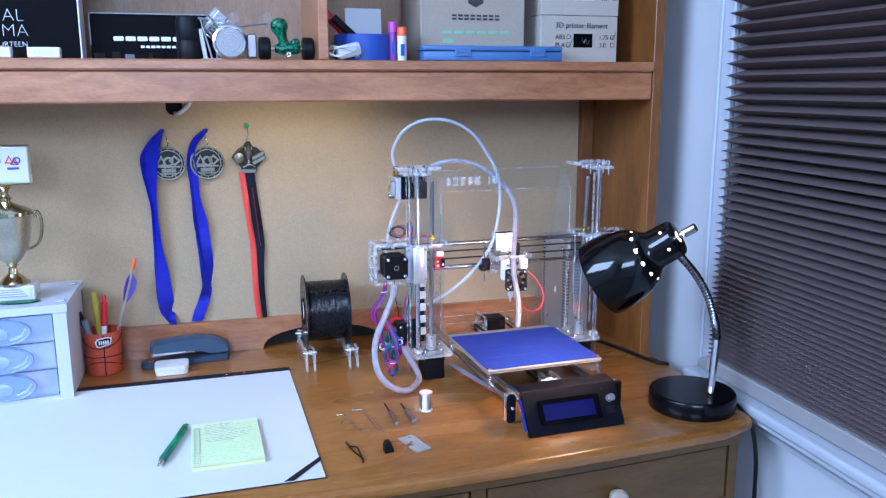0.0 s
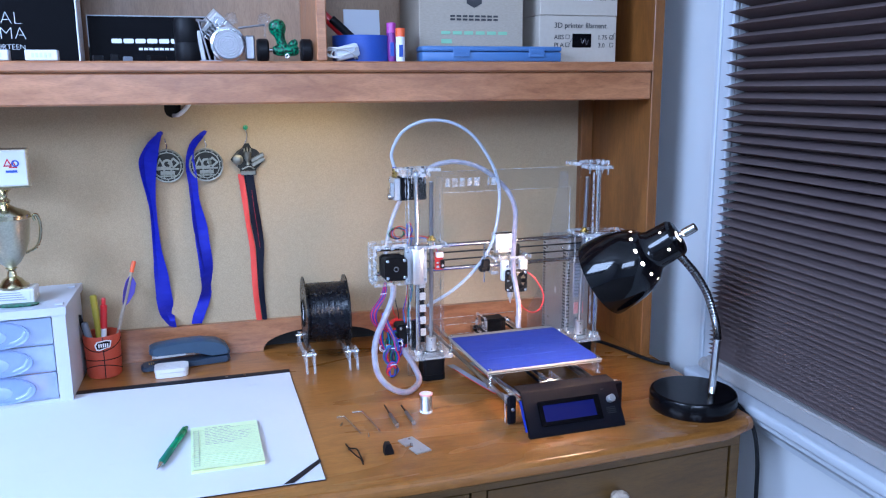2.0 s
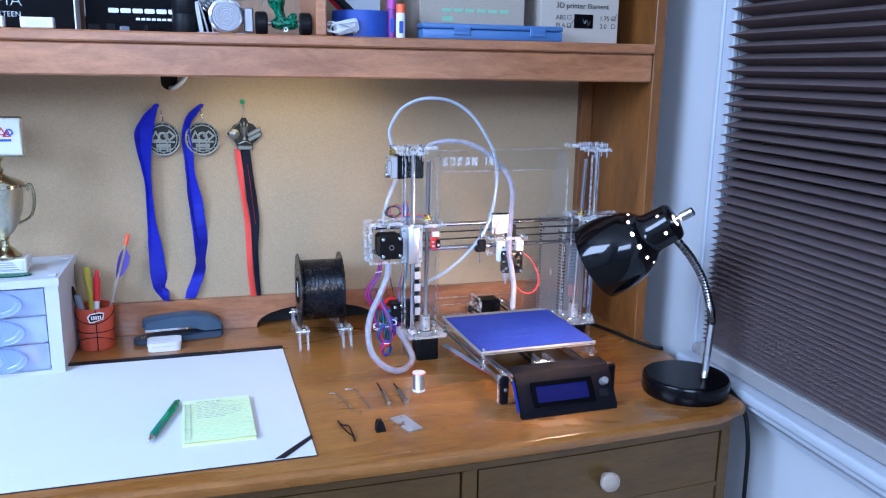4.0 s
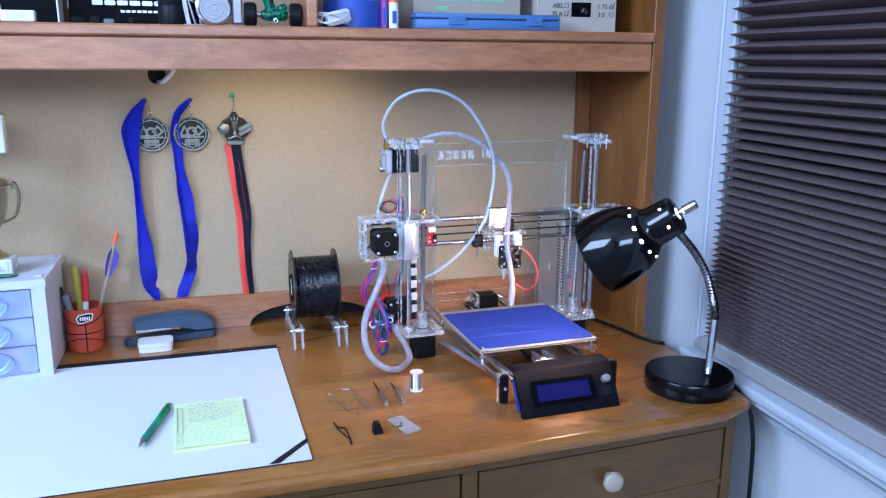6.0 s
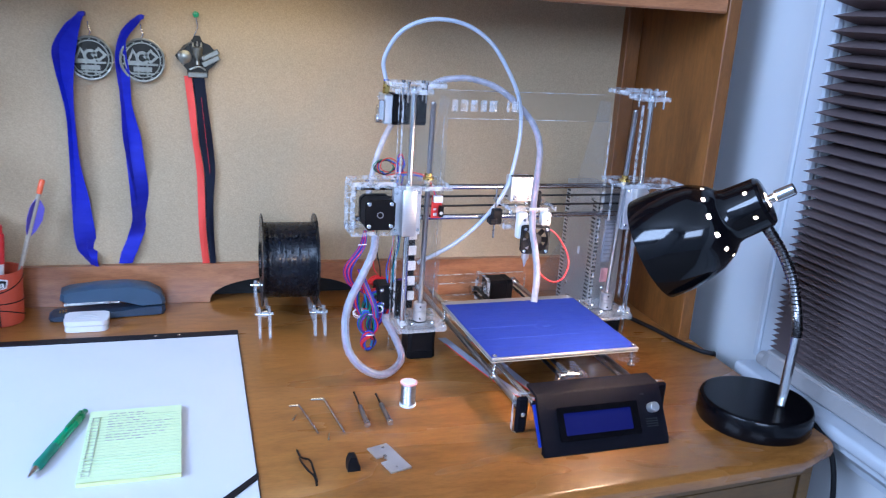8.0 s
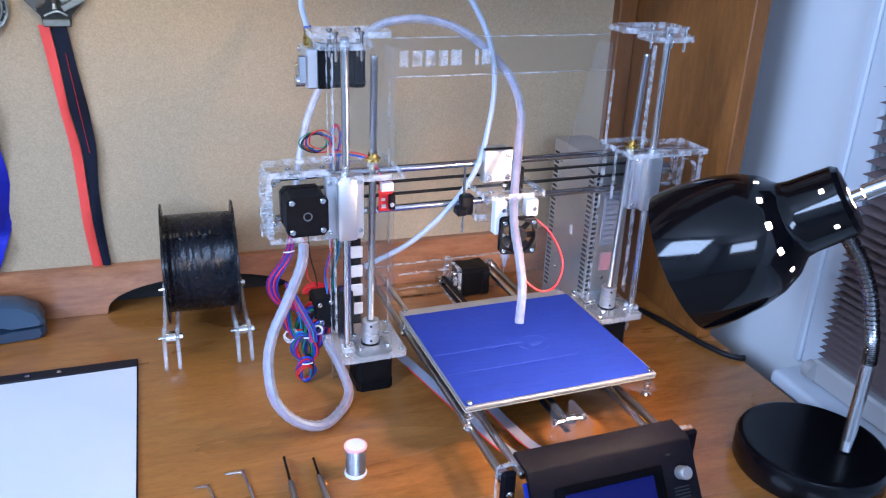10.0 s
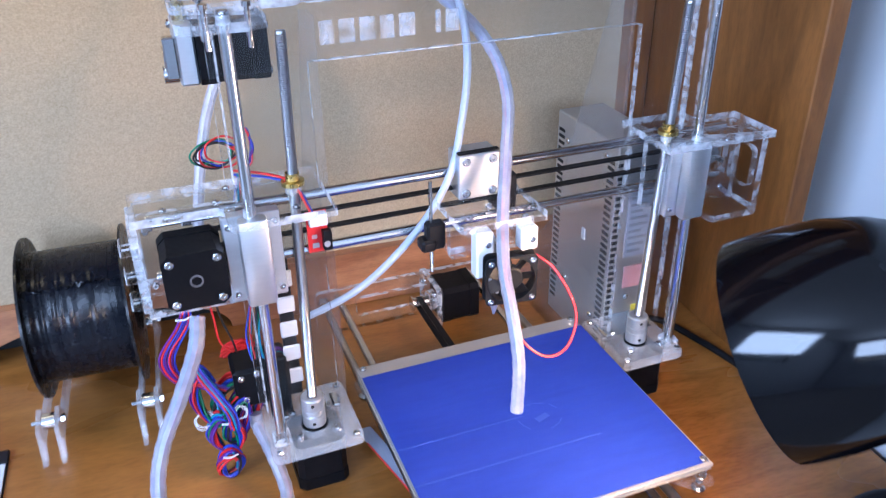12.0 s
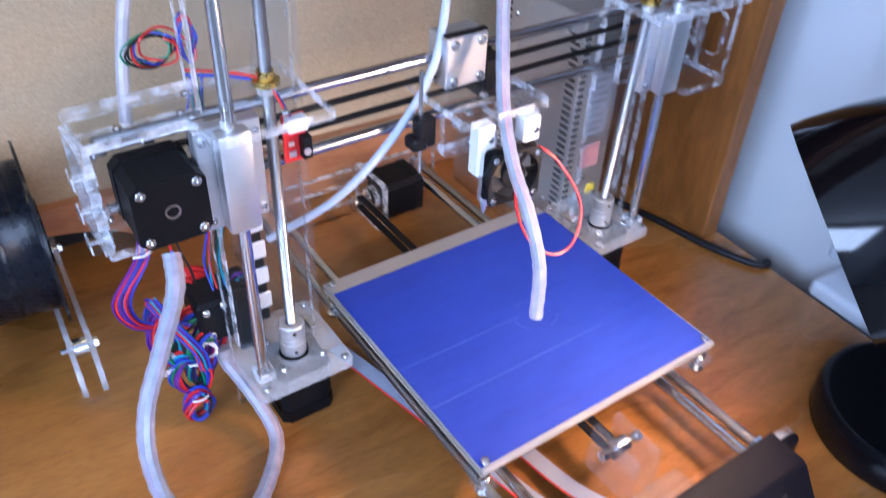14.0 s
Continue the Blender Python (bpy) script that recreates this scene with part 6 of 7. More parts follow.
part("corner_strap", bm, M_VINYL, pad, "black corner strap")
rp = random.Random(12)
bm = B()
for k in range(5):
    for j in range(3):
        x = -0.50 + 0.10 * k + rp.uniform(0, 0.02)
        y = 0.165 - 0.13 * j + rp.uniform(-0.01, 0.01)
        bx(bm, x, x + rp.uniform(0.012, 0.026), y, y + 0.0008, 0.00342, 0.0036, m=pose(0, 0, 0, 0, 0, rp.uniform(-1, 2)))
for k in range(6):
    bx(bm, -0.45 + 0.006 * k, -0.4455 + 0.006 * k, 0.186, 0.190, 0.0040, 0.0042)
for k in range(7):
    bx(bm, -0.40 + 0.010 * k, -0.393 + 0.010 * k, -0.20 + 0.001 * (k % 3), -0.192, 0.00342, 0.0036)
part("faint_print", bm, M_FAINT, pad, "faint unreadable calendar print")

note = thing("note_pad", pose(0.094, 1.144, DESK + 0.0036, 0, 0, 2.0), "pale yellow-green lined note pad with pencil notes", "note pad")
bm = B()
bx(bm, -0.051, 0.051, -0.077, 0.077, 0.0, 0.0050, 0.0003)
part("pad_block", bm, M_NOTEGLUE, note, "yellow pad edge")
bm = B()
n = 8
g = [[bm.verts.new((-0.0512 + 0.1024 * i / n, y, z)) for y, z in ((0.0775, 0.0056), (0.03, 0.0056), (-0.03, 0.0058), (-0.0785, 0.0064 + 0.0005 * math.sin(i)))] for i in range(n + 1)]
for a, b in zip(g, g[1:]):
    for i in range(3):
        bm.faces.new((a[i], b[i], b[i + 1], a[i + 1]))
part("top_sheet", bm, M_NOTE, note)
bm = B()
for k in range(22):
    y = 0.060 - 0.0062 * k
    bx(bm, -0.050, 0.050, y, y + 0.0004, 0.00585, 0.0062 if y > -0.03 else 0.0068)
part("rule_lines", bm, M_RULE, note)
bm = B()
for k in range(11):
    y = 0.066 - 0.0062 * k
    x = -0.030
    end = 0.020 + rp.uniform(-0.02, 0.022)
    while x < end:
        w = rp.uniform(0.004, 0.010)
        bx(bm, x, x + w, y + rp.uniform(-0.0008, 0.0008), y + 0.0012, 0.0060, 0.0064)
        x += w + 0.0025
for k in range(17):
    y = 0.058 - 0.0078 * k
    z = 0.0060 if y > -0.03 else 0.0068
    bx(bm, -0.047, -0.039, y, y + 0.0005, z, z + 0.0003)
bx(bm, -0.047, -0.0465, -0.068, 0.060, 0.0060, 0.0069)
bx(bm, -0.0395, -0.039, -0.068, 0.060, 0.0060, 0.0069)
part("pencil_notes", bm, M_PENCIL, note, "unreadable pencil notes with a column of boxes")

pen = thing("ballpoint_pen", pose(0.016, 1.154, DESK + 0.0034 + 0.0056, 0, 0, math.degrees(math.atan2(0.138, 0.035))), "translucent green click ballpoint pen on the desk pad", "pen")
bm = B()
lathe(bm, [(0, -0.071), (0.0012, -0.0705), (0.0022, -0.064), (0.0042, -0.055)], 16, pose(0, 0, 0, 0, 90, 0))
part("tip", bm, M_STEEL, pen, "silver pen tip")
bm = B()
lathe(bm, [(0.0042, -0.055), (0.0055, -0.048), (0.0052, -0.03), (0.0055, -0.012), (0.0052, -0.010)], 16, pose(0, 0, 0, 0, 90, 0))
part("grip", bm, M_GREENGRIP, pen, "dark green rubber grip")
bm = B()
lathe(bm, [(0.0052, -0.010), (0.0050, 0.020), (0.0050, 0.040), (0.0030, 0.040), (0.0030, -0.010), (0.0052, -0.010)], 16, pose(0, 0, 0, 0, 90, 0))
part("barrel", bm, M_GREENPL, pen)
bm = B()
lathe(bm, [(0, 0.038), (0.0053, 0.040), (0.0055, 0.058), (0.0045, 0.062), (0.0035, 0.064), (0.0034, 0.071), (0, 0.0715)], 16, pose(0, 0, 0, 0, 90, 0))
bx(bm, 0.020, 0.060, -0.0018, 0.0018, 0.0058, 0.0072, 0.0005)
bx(bm, 0.054, 0.060, -0.0018, 0.0018, 0.0040, 0.0065, 0.0005)
part("clip_cap", bm, M_GREENOPAQ, pen)

# ---------- small tools in front of the printer ----------
def hexkey(a, c, b, r=0.00115):
    t = B()
    a, c, b = (Vector((*p, DESK + r + 0.0002)) for p in (a, c, b))
    d1, d2 = (a - c).normalized() * 0.004, (b - c).normalized() * 0.004
    o = c.copy()
    sweep(t, [p - o for p in (a, c + d1, c + (d1 + d2) * 0.3, c + d2, b)], r, 6, 5)
    solo("hex_key", t, M_STEEL, Matrix.Translation(o), "small bright steel L-shaped hex key on the desk", "hex key", "hand tools on the desk")


hexkey((0.272, 1.215), (0.284, 1.215), (0.2995, 1.141))
hexkey((0.300, 1.228), (0.3165, 1.227), (0.3300, 1.138), 0.0014)
for a, b in (((0.3570, 1.236), (0.3595, 1.150)), ((0.3845, 1.227), (0.3875, 1.151))):
    a, b = Vector((*a, 0)), Vector((*b, 0))
    d = thing("precision_screwdriver", Matrix.Translation((*b.xy, DESK + 0.0042)) @ pose(0, 0, 0, 0, 0, math.degrees(math.atan2((a - b).y, (a - b).x))), "slim metal precision screwdriver with chrome swivel end", "screwdriver", "hand tools on the desk")
    L = (a - b).length
    bm = B()
    lathe(bm, [(0, 0.004), (0.0026, 0.004), (0.0031, 0.010), (0.0028, 0.03), (0.0031, 0.045), (0.002, 0.048), (0, 0.048)], 12, pose(0, 0, 0, 0, 90, 0))
    part("handle", bm, M_THREAD, d)
    bm = B()
    lathe(bm, [(0, -0.003), (0.0036, -0.003), (0.0040, -0.001), (0.0040, 0.002), (0.0030, 0.0040)], 14, pose(0, 0, 0, 0, 90, 0))
    part("swivel_cap", bm, M_STEEL, d)
    bm = B()
    lathe(bm, [(0, 0.046), (0.0013, 0.047), (0.0012, L - 0.003), (0.0016, L - 0.0005), (0, L)], 8, pose(0, 0, 0, 0, 90, 0))
    part("blade", bm, M_MOTOR, d)
sp = thing("solder_spool", pose(0.4212, 1.1995, DESK) @ Matrix.Diagonal((0.87, 0.87, 0.95, 1)), "small spool of bright solder wire with pink-rimmed label", "solder spool")
bm = B()
lathe(bm, [(0, 0), (0.0125, 0), (0.0125, 0.0025), (0.0108, 0.003), (0, 0.003)], 24)
part("flange", bm, M_WHITEPL, sp)
bm = B()
pr = [(0.0108 + (0.0003 if i % 2 else 0.0), 0.003 + 0.0006 * i) for i in range(48)]
lathe(bm, [(0, 0.003), *pr, (0, 0.0315)], 24)
part("solder_winding", bm, M_SOLDER, sp, "silver solder windings")
bm = B()
lathe(bm, [(0.0108, 0.0316), (0.0128, 0.032), (0.0128, 0.0342), (0.0105, 0.0345)], 24)
part("flange", bm, M_PINK, sp, "pink flange rim")
bm = B()
lathe(bm, [(0, 0.0346), (0.0106, 0.0346), (0.0106, 0.0340)], 24)
part("label_disc", bm, M_WHITEPL, sp)

bm = B()
sheet(bm, [(-0.0155, -0.033), (0.0155, -0.033), (0.0155, 0.033), (-0.0155, 0.033), (-0.0155, 0.006), (-0.004, 0.006), (-0.004, -0.006), (-0.0155, -0.006)], [ring(0.004, 0.024, 0.0018, 8), ring(-0.002, -0.024, 0.0018, 8)], 0.002, None)
pl = solo("metal_bracket", bm, M_ALU, pose(0.3710, 1.0745, DESK + 0.0004, 0, 0, 18) @ Matrix.Diagonal((0.83, 0.86, 1, 1)), "notched grey aluminium bracket plate on the desk", "bracket", "hand tools on the desk")
bm = B()
rod(bm, (-0.0065, 0.000, 0.0022), (-0.0065, 0.0, 0.0055), 0.0028, 10)
rod(bm, (0.004, 0.024, 0.0012), (0.004, 0.024, 0.003), 0.0024, 10)
part("screws", bm, M_STEEL, pl)
bm = B()
prof = [(-0.0065, 0.0), (0.0075, 0.0), (0.0075, 0.004), (0.003, 0.017), (-0.004, 0.017), (-0.0065, 0.010)]
sheet(bm, prof, (), 0.012, pose(0, 0, 0, 90))
solo("plastic_clip", bm, M_BLACKPL, pose(0.327, 1.067, DESK + 0.0003, 0, 0, 4), "small black plastic wedge clip on the desk", "clip", "hand tools on the desk")
tw = thing("wire_snips", pose(0.278, 1.071, DESK), "thin black bent wire lead on the desk", "wire")
for pts in ([(-0.007, 0.037, 0.0015), (-0.004, 0.018, 0.003), (0.004, 0.004, 0.007), (0.006, -0.012, 0.006), (0.008, -0.030, 0.0015)], [(-0.006, 0.016, 0.003), (-0.004, 0.0, 0.006), (0.001, -0.012, 0.004), (0.0065, -0.021, 0.002), (0.007, -0.037, 0.0015)]):
    bm = B()
    sweep(bm, pts, 0.0012, 6)
    part("wire", bm, M_BLACKPL, tw)
for x, y, rz in ((0.276, 1.186, 70), (0.311, 1.134, 80)):
    bm = B()
    rod(bm, (-0.008, 0, 0.001), (0.006, 0, 0.0008), 0.0006, 6)
    lathe(bm, [(0, -0.0016), (0.0016, 0), (0, 0.0016)], 8, pose(-0.008, 0, 0.0018))
    solo("small_pin", bm, M_THREAD, pose(x, y, DESK + 0.0002, 0, 0, rz), "tiny steel pin on the desk", "pin", "hand tools on the desk")

# ---------- stapler, mint tin, pen cup ----------
stp = thing("stapler", pose(0.020, 1.561, DESK, 0, 0, 7), "slate blue plastic stapler on the desk", "stapler")


def side_shape(bm, pts, half, m=None, taper=0.86):
    """A body from a side outline in xz, its flanks slightly rounded."""
    rows = []
    cx = sum(p[0] for p in pts) / len(pts)
    cz = sum(p[1] for p in pts) / len(pts)
    for y, k in ((-half, taper), (-half * 0.72, 1.0), (half * 0.72, 1.0), (half, taper)):
        rows.append([bm.verts.new((cx + (x - cx) * (0.5 + k / 2), y, cz + (z - cz) * k)) for x, z in pts])
    for a, b in zip(rows, rows[1:]):
        for i in range(len(pts)):
            j = (i + 1) % len(pts)
            bm.faces.new((a[i], b[i], b[j], a[j]))
    bm.faces.new(rows[0])
    bm.faces.new(rows[-1][::-1])
    return bm


bm = B()
side_shape(bm, [(-0.080, 0.0008), (0.082, 0.0008), (0.086, 0.008), (0.084, 0.016), (0.050, 0.016), (0.020, 0.012), (-0.04, 0.012), (-0.078, 0.010), (-0.083, 0.006)], 0.019)
part("base", bm, M_STAPDARK, stp)
bm = B()
top = [(-0.066, 0.035), (-0.064, 0.045), (-0.052, 0.0495), (-0.010, 0.053), (0.030, 0.053), (0.062, 0.047), (0.080, 0.036), (0.086, 0.022), (0.084, 0.017), (0.052, 0.0165), (0.032, 0.024), (0.016, 0.029), (-0.035, 0.030), (-0.060, 0.030)]
side_shape(bm, top, 0.020)
part("top_arm", bm, M_STAPLER, stp)
bm = B()
bx(bm, -0.062, 0.020, -0.008, 0.008, 0.021, 0.0295, 0.001)
part("staple_magazine", bm, M_STEEL, stp, "steel staple magazine")
bm = B()
for k in range(3):
    bx(bm, -0.068 + 0.004 * k, -0.066 + 0.004 * k, -0.006, 0.006, 0.0105, 0.0125, 0.0004)
part("anvil", bm, M_BRASS, stp)
tin = thing("mint_tin", pose(-0.003, 1.513, DESK, 0, 0, 2), "small rounded white tin on the desk", "tin")
bm = B()
sheet(bm, rounded(-0.030, 0.030, -0.021, 0.021, 0.010), (), 0.009, pose(0, 0, 0.0005))
part("tin_body", bm, M_WHITEPL, tin)
bm = B()
sheet(bm, rounded(-0.031, 0.031, -0.022, 0.022, 0.011), (), 0.007, pose(0, 0, 0.0105))
ld = part("lid", bm, M_WHITEPL, tin)
bm = B()
for k in range(3):
    bx(bm, -0.02 + 0.004 * k, 0.018 - 0.003 * k, -0.010 + 0.007 * k, -0.0085 + 0.007 * k, 0.0176, 0.0179)
part("print_bars", bm, M_FAINT, ld)

CUPX, CUPY = -0.1275, 1.556
cup = thing("pen_cup", pose(CUPX, CUPY - 0.005, DESK) @ Matrix.Diagonal((0.94, 0.94, 1.02, 1)), "orange basketball-patterned pen cup with team badge", "pen cup")
bm = B()
lathe(bm, [(0, 0.0), (0.030, 0.0), (0.0325, 0.002), (0.0335, 0.02), (0.0345, 0.05), (0.0360, 0.080), (0.0355, 0.082), (0.0335, 0.081), (0.0310, 0.01), (0, 0.008)], 40)
part("cup_body", bm, M_ORANGE, cup)


def cup_r(z):
    return 0.0337 + 0.0000 + 0.0023 * (z / 0.08) + 0.0002


bm = B()
for z0, amp, ph in ((0.064, -0.010, 0.0), (0.036, 0.001, 0.0), (0.018, 0.010, 0.0)):
    pts = []
    for i in range(25):
        a = radians(-190 + 200 * i / 24)
        z = z0 + amp * math.cos((i - 12) / 12 * math.pi * 0.8)
        pts.append((cup_r(z) * math.cos(a), cup_r(z) * math.sin(a), z))
    sweep(bm, pts, 0.0009, 5, 2)
a = radians(-80)
sweep(bm, [(cup_r(z) * math.cos(a), cup_r(z) * math.sin(a), z) for z in (0.002, 0.02, 0.04, 0.06, 0.08)], 0.0010, 5, 2)
part("seam_lines", bm, M_BLACKPL, cup, "black moulded ball seams")
bm = B()
a0 = math.degrees(math.atan2(-1.0, 0.18))
bg = pose(0, 0, 0.066, 0, 0, a0 + 90) @ pose(0, -0.0362, 0, 90)
sheet(bm, [(-0.016, 0.002), (-0.011, 0.008), (0.006, 0.010), (0.016, 0.008), (0.013, -0.004), (0.004, -0.006), (-0.006, -0.009), (-0.013, -0.008)], (), 0.0012, bg)
bdg = part("badge", bm, M_WHITEPL, cup, "black and white team badge")
bm = B()
sheet(bm, [(-0.0135, 0.001), (-0.010, 0.006), (0.006, 0.008), (0.0135, 0.0065), (0.011, -0.003), (0.003, -0.0045), (-0.006, -0.0065), (-0.011, -0.006)], (), 0.0006, bg @ pose(0, 0, 0.0013))
part("badge_face", bm, M_BLACKPL, bdg)
bm = B()
for k in range(5):
    bx(bm, -0.009 + 0.004 * k, -0.0065 + 0.004 * k, -0.003, 0.004, 0.002, 0.0024, m=bg)
part("badge_bars", bm, M_WHITEINK, bdg)


def stick(name, p0, p1, r, mt, label, cat, bits=()):
    t = thing(name, Matrix.Translation((CUPX, CUPY, DESK)), label, cat, "pens in the cup")
    m, L = along(p0, p1)
    b = B()
    lathe(b, [(0, 0), (r, 0.0), (r, L - 0.002), (r * 0.7, L), (0, L)], 12, m)
    part("barrel", b, mt, t)
    for nm, z0, z1, rr, mt2, lb in bits:
        b = B()
        lathe(b, [(0, z0), (rr, z0), (rr, z1 - 0.002), (rr * 0.75, z1), (0, z1)], 12, m)
        part(nm, b, mt2, t, lb)


stick("black_pen", (-0.012, -0.004, 0.012), (-0.036, -0.010, 0.122), 0.0042, M_BLACKPL, "black capped pen in the cup", "pen", [("cap_band", 0.07, 0.074, 0.0046, M_STEEL, "")])
stick("grey_marker", (-0.008, -0.014, 0.012), (-0.026, -0.020, 0.108), 0.0055, M_GREYPL, "grey marker pen in the cup", "marker", [("cap", 0.06, 0.099, 0.0062, M_GREYPL, "")])
stick("highlighter", (-0.004, 0.012, 0.012), (-0.0115, 0.014, 0.152), 0.0058, M_YELLOW, "dull yellow highlighter in the cup", "highlighter", [("clip", 0.10, 0.141, 0.0064, M_YELLOW, "")])
stick("red_marker", (0.000, -0.010, 0.012), (0.0085, -0.012, 0.126), 0.0052, M_WHITEPL, "red-capped white marker in the cup", "marker", [("cap", 0.082, 0.128, 0.0062, M_RED, "red cap"), ("cap_tip", 0.127, 0.141, 0.0038, M_RED, "")])
stick("arrow_pen", (0.010, 0.004, 0.012), (0.066, 0.018, 0.212), 0.0034, M_CARTON, "wooden arrow-shaped pen with purple fletching", "pen", [("nock", 0.188, 0.2100, 0.0040, M_ORANGECAP, "orange nock")])
bm = B()
m, L = along((0.010, 0.004, 0.012), (0.066, 0.018, 0.212))
for rz in (20, 140, 260):
    sheet(bm, [(0.002, 0.120), (0.008, 0.130), (0.0135, 0.150), (0.0125, 0.168), (0.002, 0.182)], (), 0.0008, m @ pose(0, 0, 0, 0, 0, rz) @ Matrix(((1, 0, 0, 0), (0, 0, -1, 0), (0, 1, 0, 0), (0, 0, 0, 1))))
last = [o for o in bpy.data.objects if o.name.startswith("arrow_pen")][0]
part("fletching", bm, plain("purple_fletching", (0.09, 0.06, 0.38), (0.07, 0.05, 0.3), rough=0.6), last, "purple fletching")

# ---------- white drawer unit and trophy ----------
DU = thing("plastic_drawer_unit", pose(-0.163, 1.415, DESK), "white plastic three-drawer unit with clear fronts", "drawer unit")
W, DP, H = 0.34, 0.170, 0.173
bm = B()
bx(bm, -0.006, 0.0, 0.002, DP, 0.0008, H - 0.014, 0.002)
part("side_wall", bm, M_UNIT, DU)
bm = B()
bx(bm, -W, -W + 0.006, 0.002, DP, 0.0008, H - 0.014, 0.002)
part("side_wall", bm, M_UNIT, DU)
bm = B()
bx(bm, -W + 0.0065, -0.0065, DP - 0.004, DP, 0.0008, H - 0.014, 0.001)
part("back_wall", bm, M_UNIT, DU)


def bowfront(bm, x0, x1, z0, z1, off, thick, sag=0.012, n=14):
    rows = []
    for i in range(n + 1):
        x = x0 + (x1 - x0) * i / n
        y = off - sag * (1 - ((x + W / 2) / (W / 2)) ** 2)
        rows.append([bm.verts.new(p) for p in ((x, y, z0), (x, y, z1), (x, y + thick, z1), (x, y + thick, z0))])
    for a, b in zip(rows, rows[1:]):
        for i in range(4):
            bm.faces.new((a[i], b[i], b[(i + 1) % 4], a[(i + 1) % 4]))
    bm.faces.new(rows[0])
    bm.faces.new(rows[-1][::-1])
    return bm


bm = B()
bowfront(bm, -W - 0.003, 0.003, H - 0.0138, H, -0.002, DP + 0.012)
part("top_lid", bm, M_UNIT, DU)
for x in (-0.016, -W + 0.004):
    bm = B()
    bx(bm, x, x + 0.013, DP - 0.03, DP - 0.016, H + 0.0003, H + 0.003, 0.001)
    bx(bm, x, x + 0.013, 0.012, 0.026, H + 0.0003, H + 0.003, 0.001)
    part("stacking_lugs", bm, M_UNIT, DU)
for x0, x1 in ((-0.020, 0.001), (-W - 0.001, -W + 0.02)):
    bm = B()
    bowfront(bm, x0, x1, 0.0008, H - 0.0142, 0.0, 0.004)
    part("front_post", bm, M_UNIT, DU)
bm = B()
bowfront(bm, -W + 0.0205, -0.0205, 0.0008, 0.010, 0.0, 0.004)
part("plinth", bm, M_UNIT, DU)
rc = random.Random(3)
for k in range(3):
    z0 = 0.0115 + 0.0490 * k
    bm = B()
    bowfront(bm, -W + 0.022, -0.022, z0, z0 + 0.0468, 0.001, 0.003)
    dr = part("drawer", bm, M_DRAWERCLEAR, DU, "clear frosted drawer front")
    bm = B()
    bx(bm, -W + 0.024, -0.024, 0.010, DP - 0.01, z0, z0 + 0.002)
    part("drawer_floor", bm, M_WHITEPL, dr)
    bm = B()
    xc, yc = -0.105, -0.012
    oval = Matrix.Diagonal((1.0, 0.46, 1, 1))
    lathe(bm, [(0, 0.0012), (0.030, 0.0006), (0.046, 0.0), (0.048, 0.0022), (0.051, 0.0032), (0.052, 0.0), (0.050, -0.002)], 36, pose(xc, yc - 0.001, z0 + 0.024, 90) @ oval)
    pull = part("pull", bm, M_PULL, dr, "moulded oval finger pull")
    bm = B()
    lathe(bm, [(0, 0.0065), (0.012, 0.006), (0.0185, 0.004), (0.0205, 0.0014), (0.0205, 0.0010)], 28, pose(xc - 0.004, yc - 0.001, z0 + 0.021, 90) @ Matrix.Diagonal((1.0, 0.62, 1, 1)))
    sweep(bm, [(xc + 0.020, yc - 0.0045, z0 + 0.010), (xc + 0.036, yc - 0.004, z0 + 0.017), (xc + 0.045, yc - 0.004, z0 + 0.030)], 0.0022, 8)
    part("finger_boss", bm, M_DRAWERCLEAR, pull, "pale raised boss")
    for j in range(6):
        bm = B()
        x = -0.30 + 0.045 * j + rc.uniform(-0.01, 0.01)
        hgt = rc.uniform(0.008, 0.030)
        bx(bm, x, x + rc.uniform(0.03, 0.05), 0.02 + rc.uniform(0, 0.02), 0.06 + rc.uniform(0, 0.03), z0 + 0.0025, z0 + 0.0025 + hgt, 0.002, pose(0, 0, 0, 0, 0, 0))
        mt = (M_PAPER, M_BLUETAPE, M_GREENOPAQ, M_PURPLE, M_GREENOPAQ, M_PINK)[(j + k) % 6] if k == 0 else (M_PAPER, M_FAINT, M_PAPER, M_GREYPL, M_PAPER, M_FAINT)[(j + k) % 6]
        part("contents", bm, mt, dr, "small stored things seen dimly")

TR = thing("trophy", pose(-0.251, 1.475, DESK + 0.1735), "gold cup trophy with white plaque on a marble base", "trophy")
bm = B()
bx(bm, -0.036, 0.036, -0.022, 0.022, 0.0005, 0.026, 0.002)
part("marble_base", bm, M_MARBLE, TR, "white marble base with unreadable plate")
bm = B()
bx(bm, -0.030, 0.030, -0.0235, -0.0222, 0.006, 0.0235, 0.0004)
pt = part("name_plate", bm, M_PAPER, TR)
bm = B()
for k in range(4):
    bx(bm, -0.024 + 0.002 * k, 0.024 - 0.003 * k, -0.0242, -0.0236, 0.008 + 0.004 * k, 0.0097 + 0.004 * k)
part("print_bars", bm, M_GREYINK, pt)
bm = B()
lathe(bm, [(0, 0), (0.028, 0), (0.029, 0.002), (0, 0.0025)], 28, pose(0.012, -0.032, 0.0005) @ Matrix.Diagonal((1.15, 0.5, 1, 1)))
part("oval_emblem", bm, M_GREENMARB, TR, "dark green oval emblem")
bm = B()
lathe(bm, [(0, 0.026), (0.026, 0.026), (0.026, 0.030), (0.020, 0.034), (0.016, 0.040), (0.008, 0.046), (0.0065, 0.056), (0.010, 0.060), (0.006, 0.064)], 28)
part("stem", bm, M_GOLDBRIGHT, TR, "polished gold stem")
bm = B()
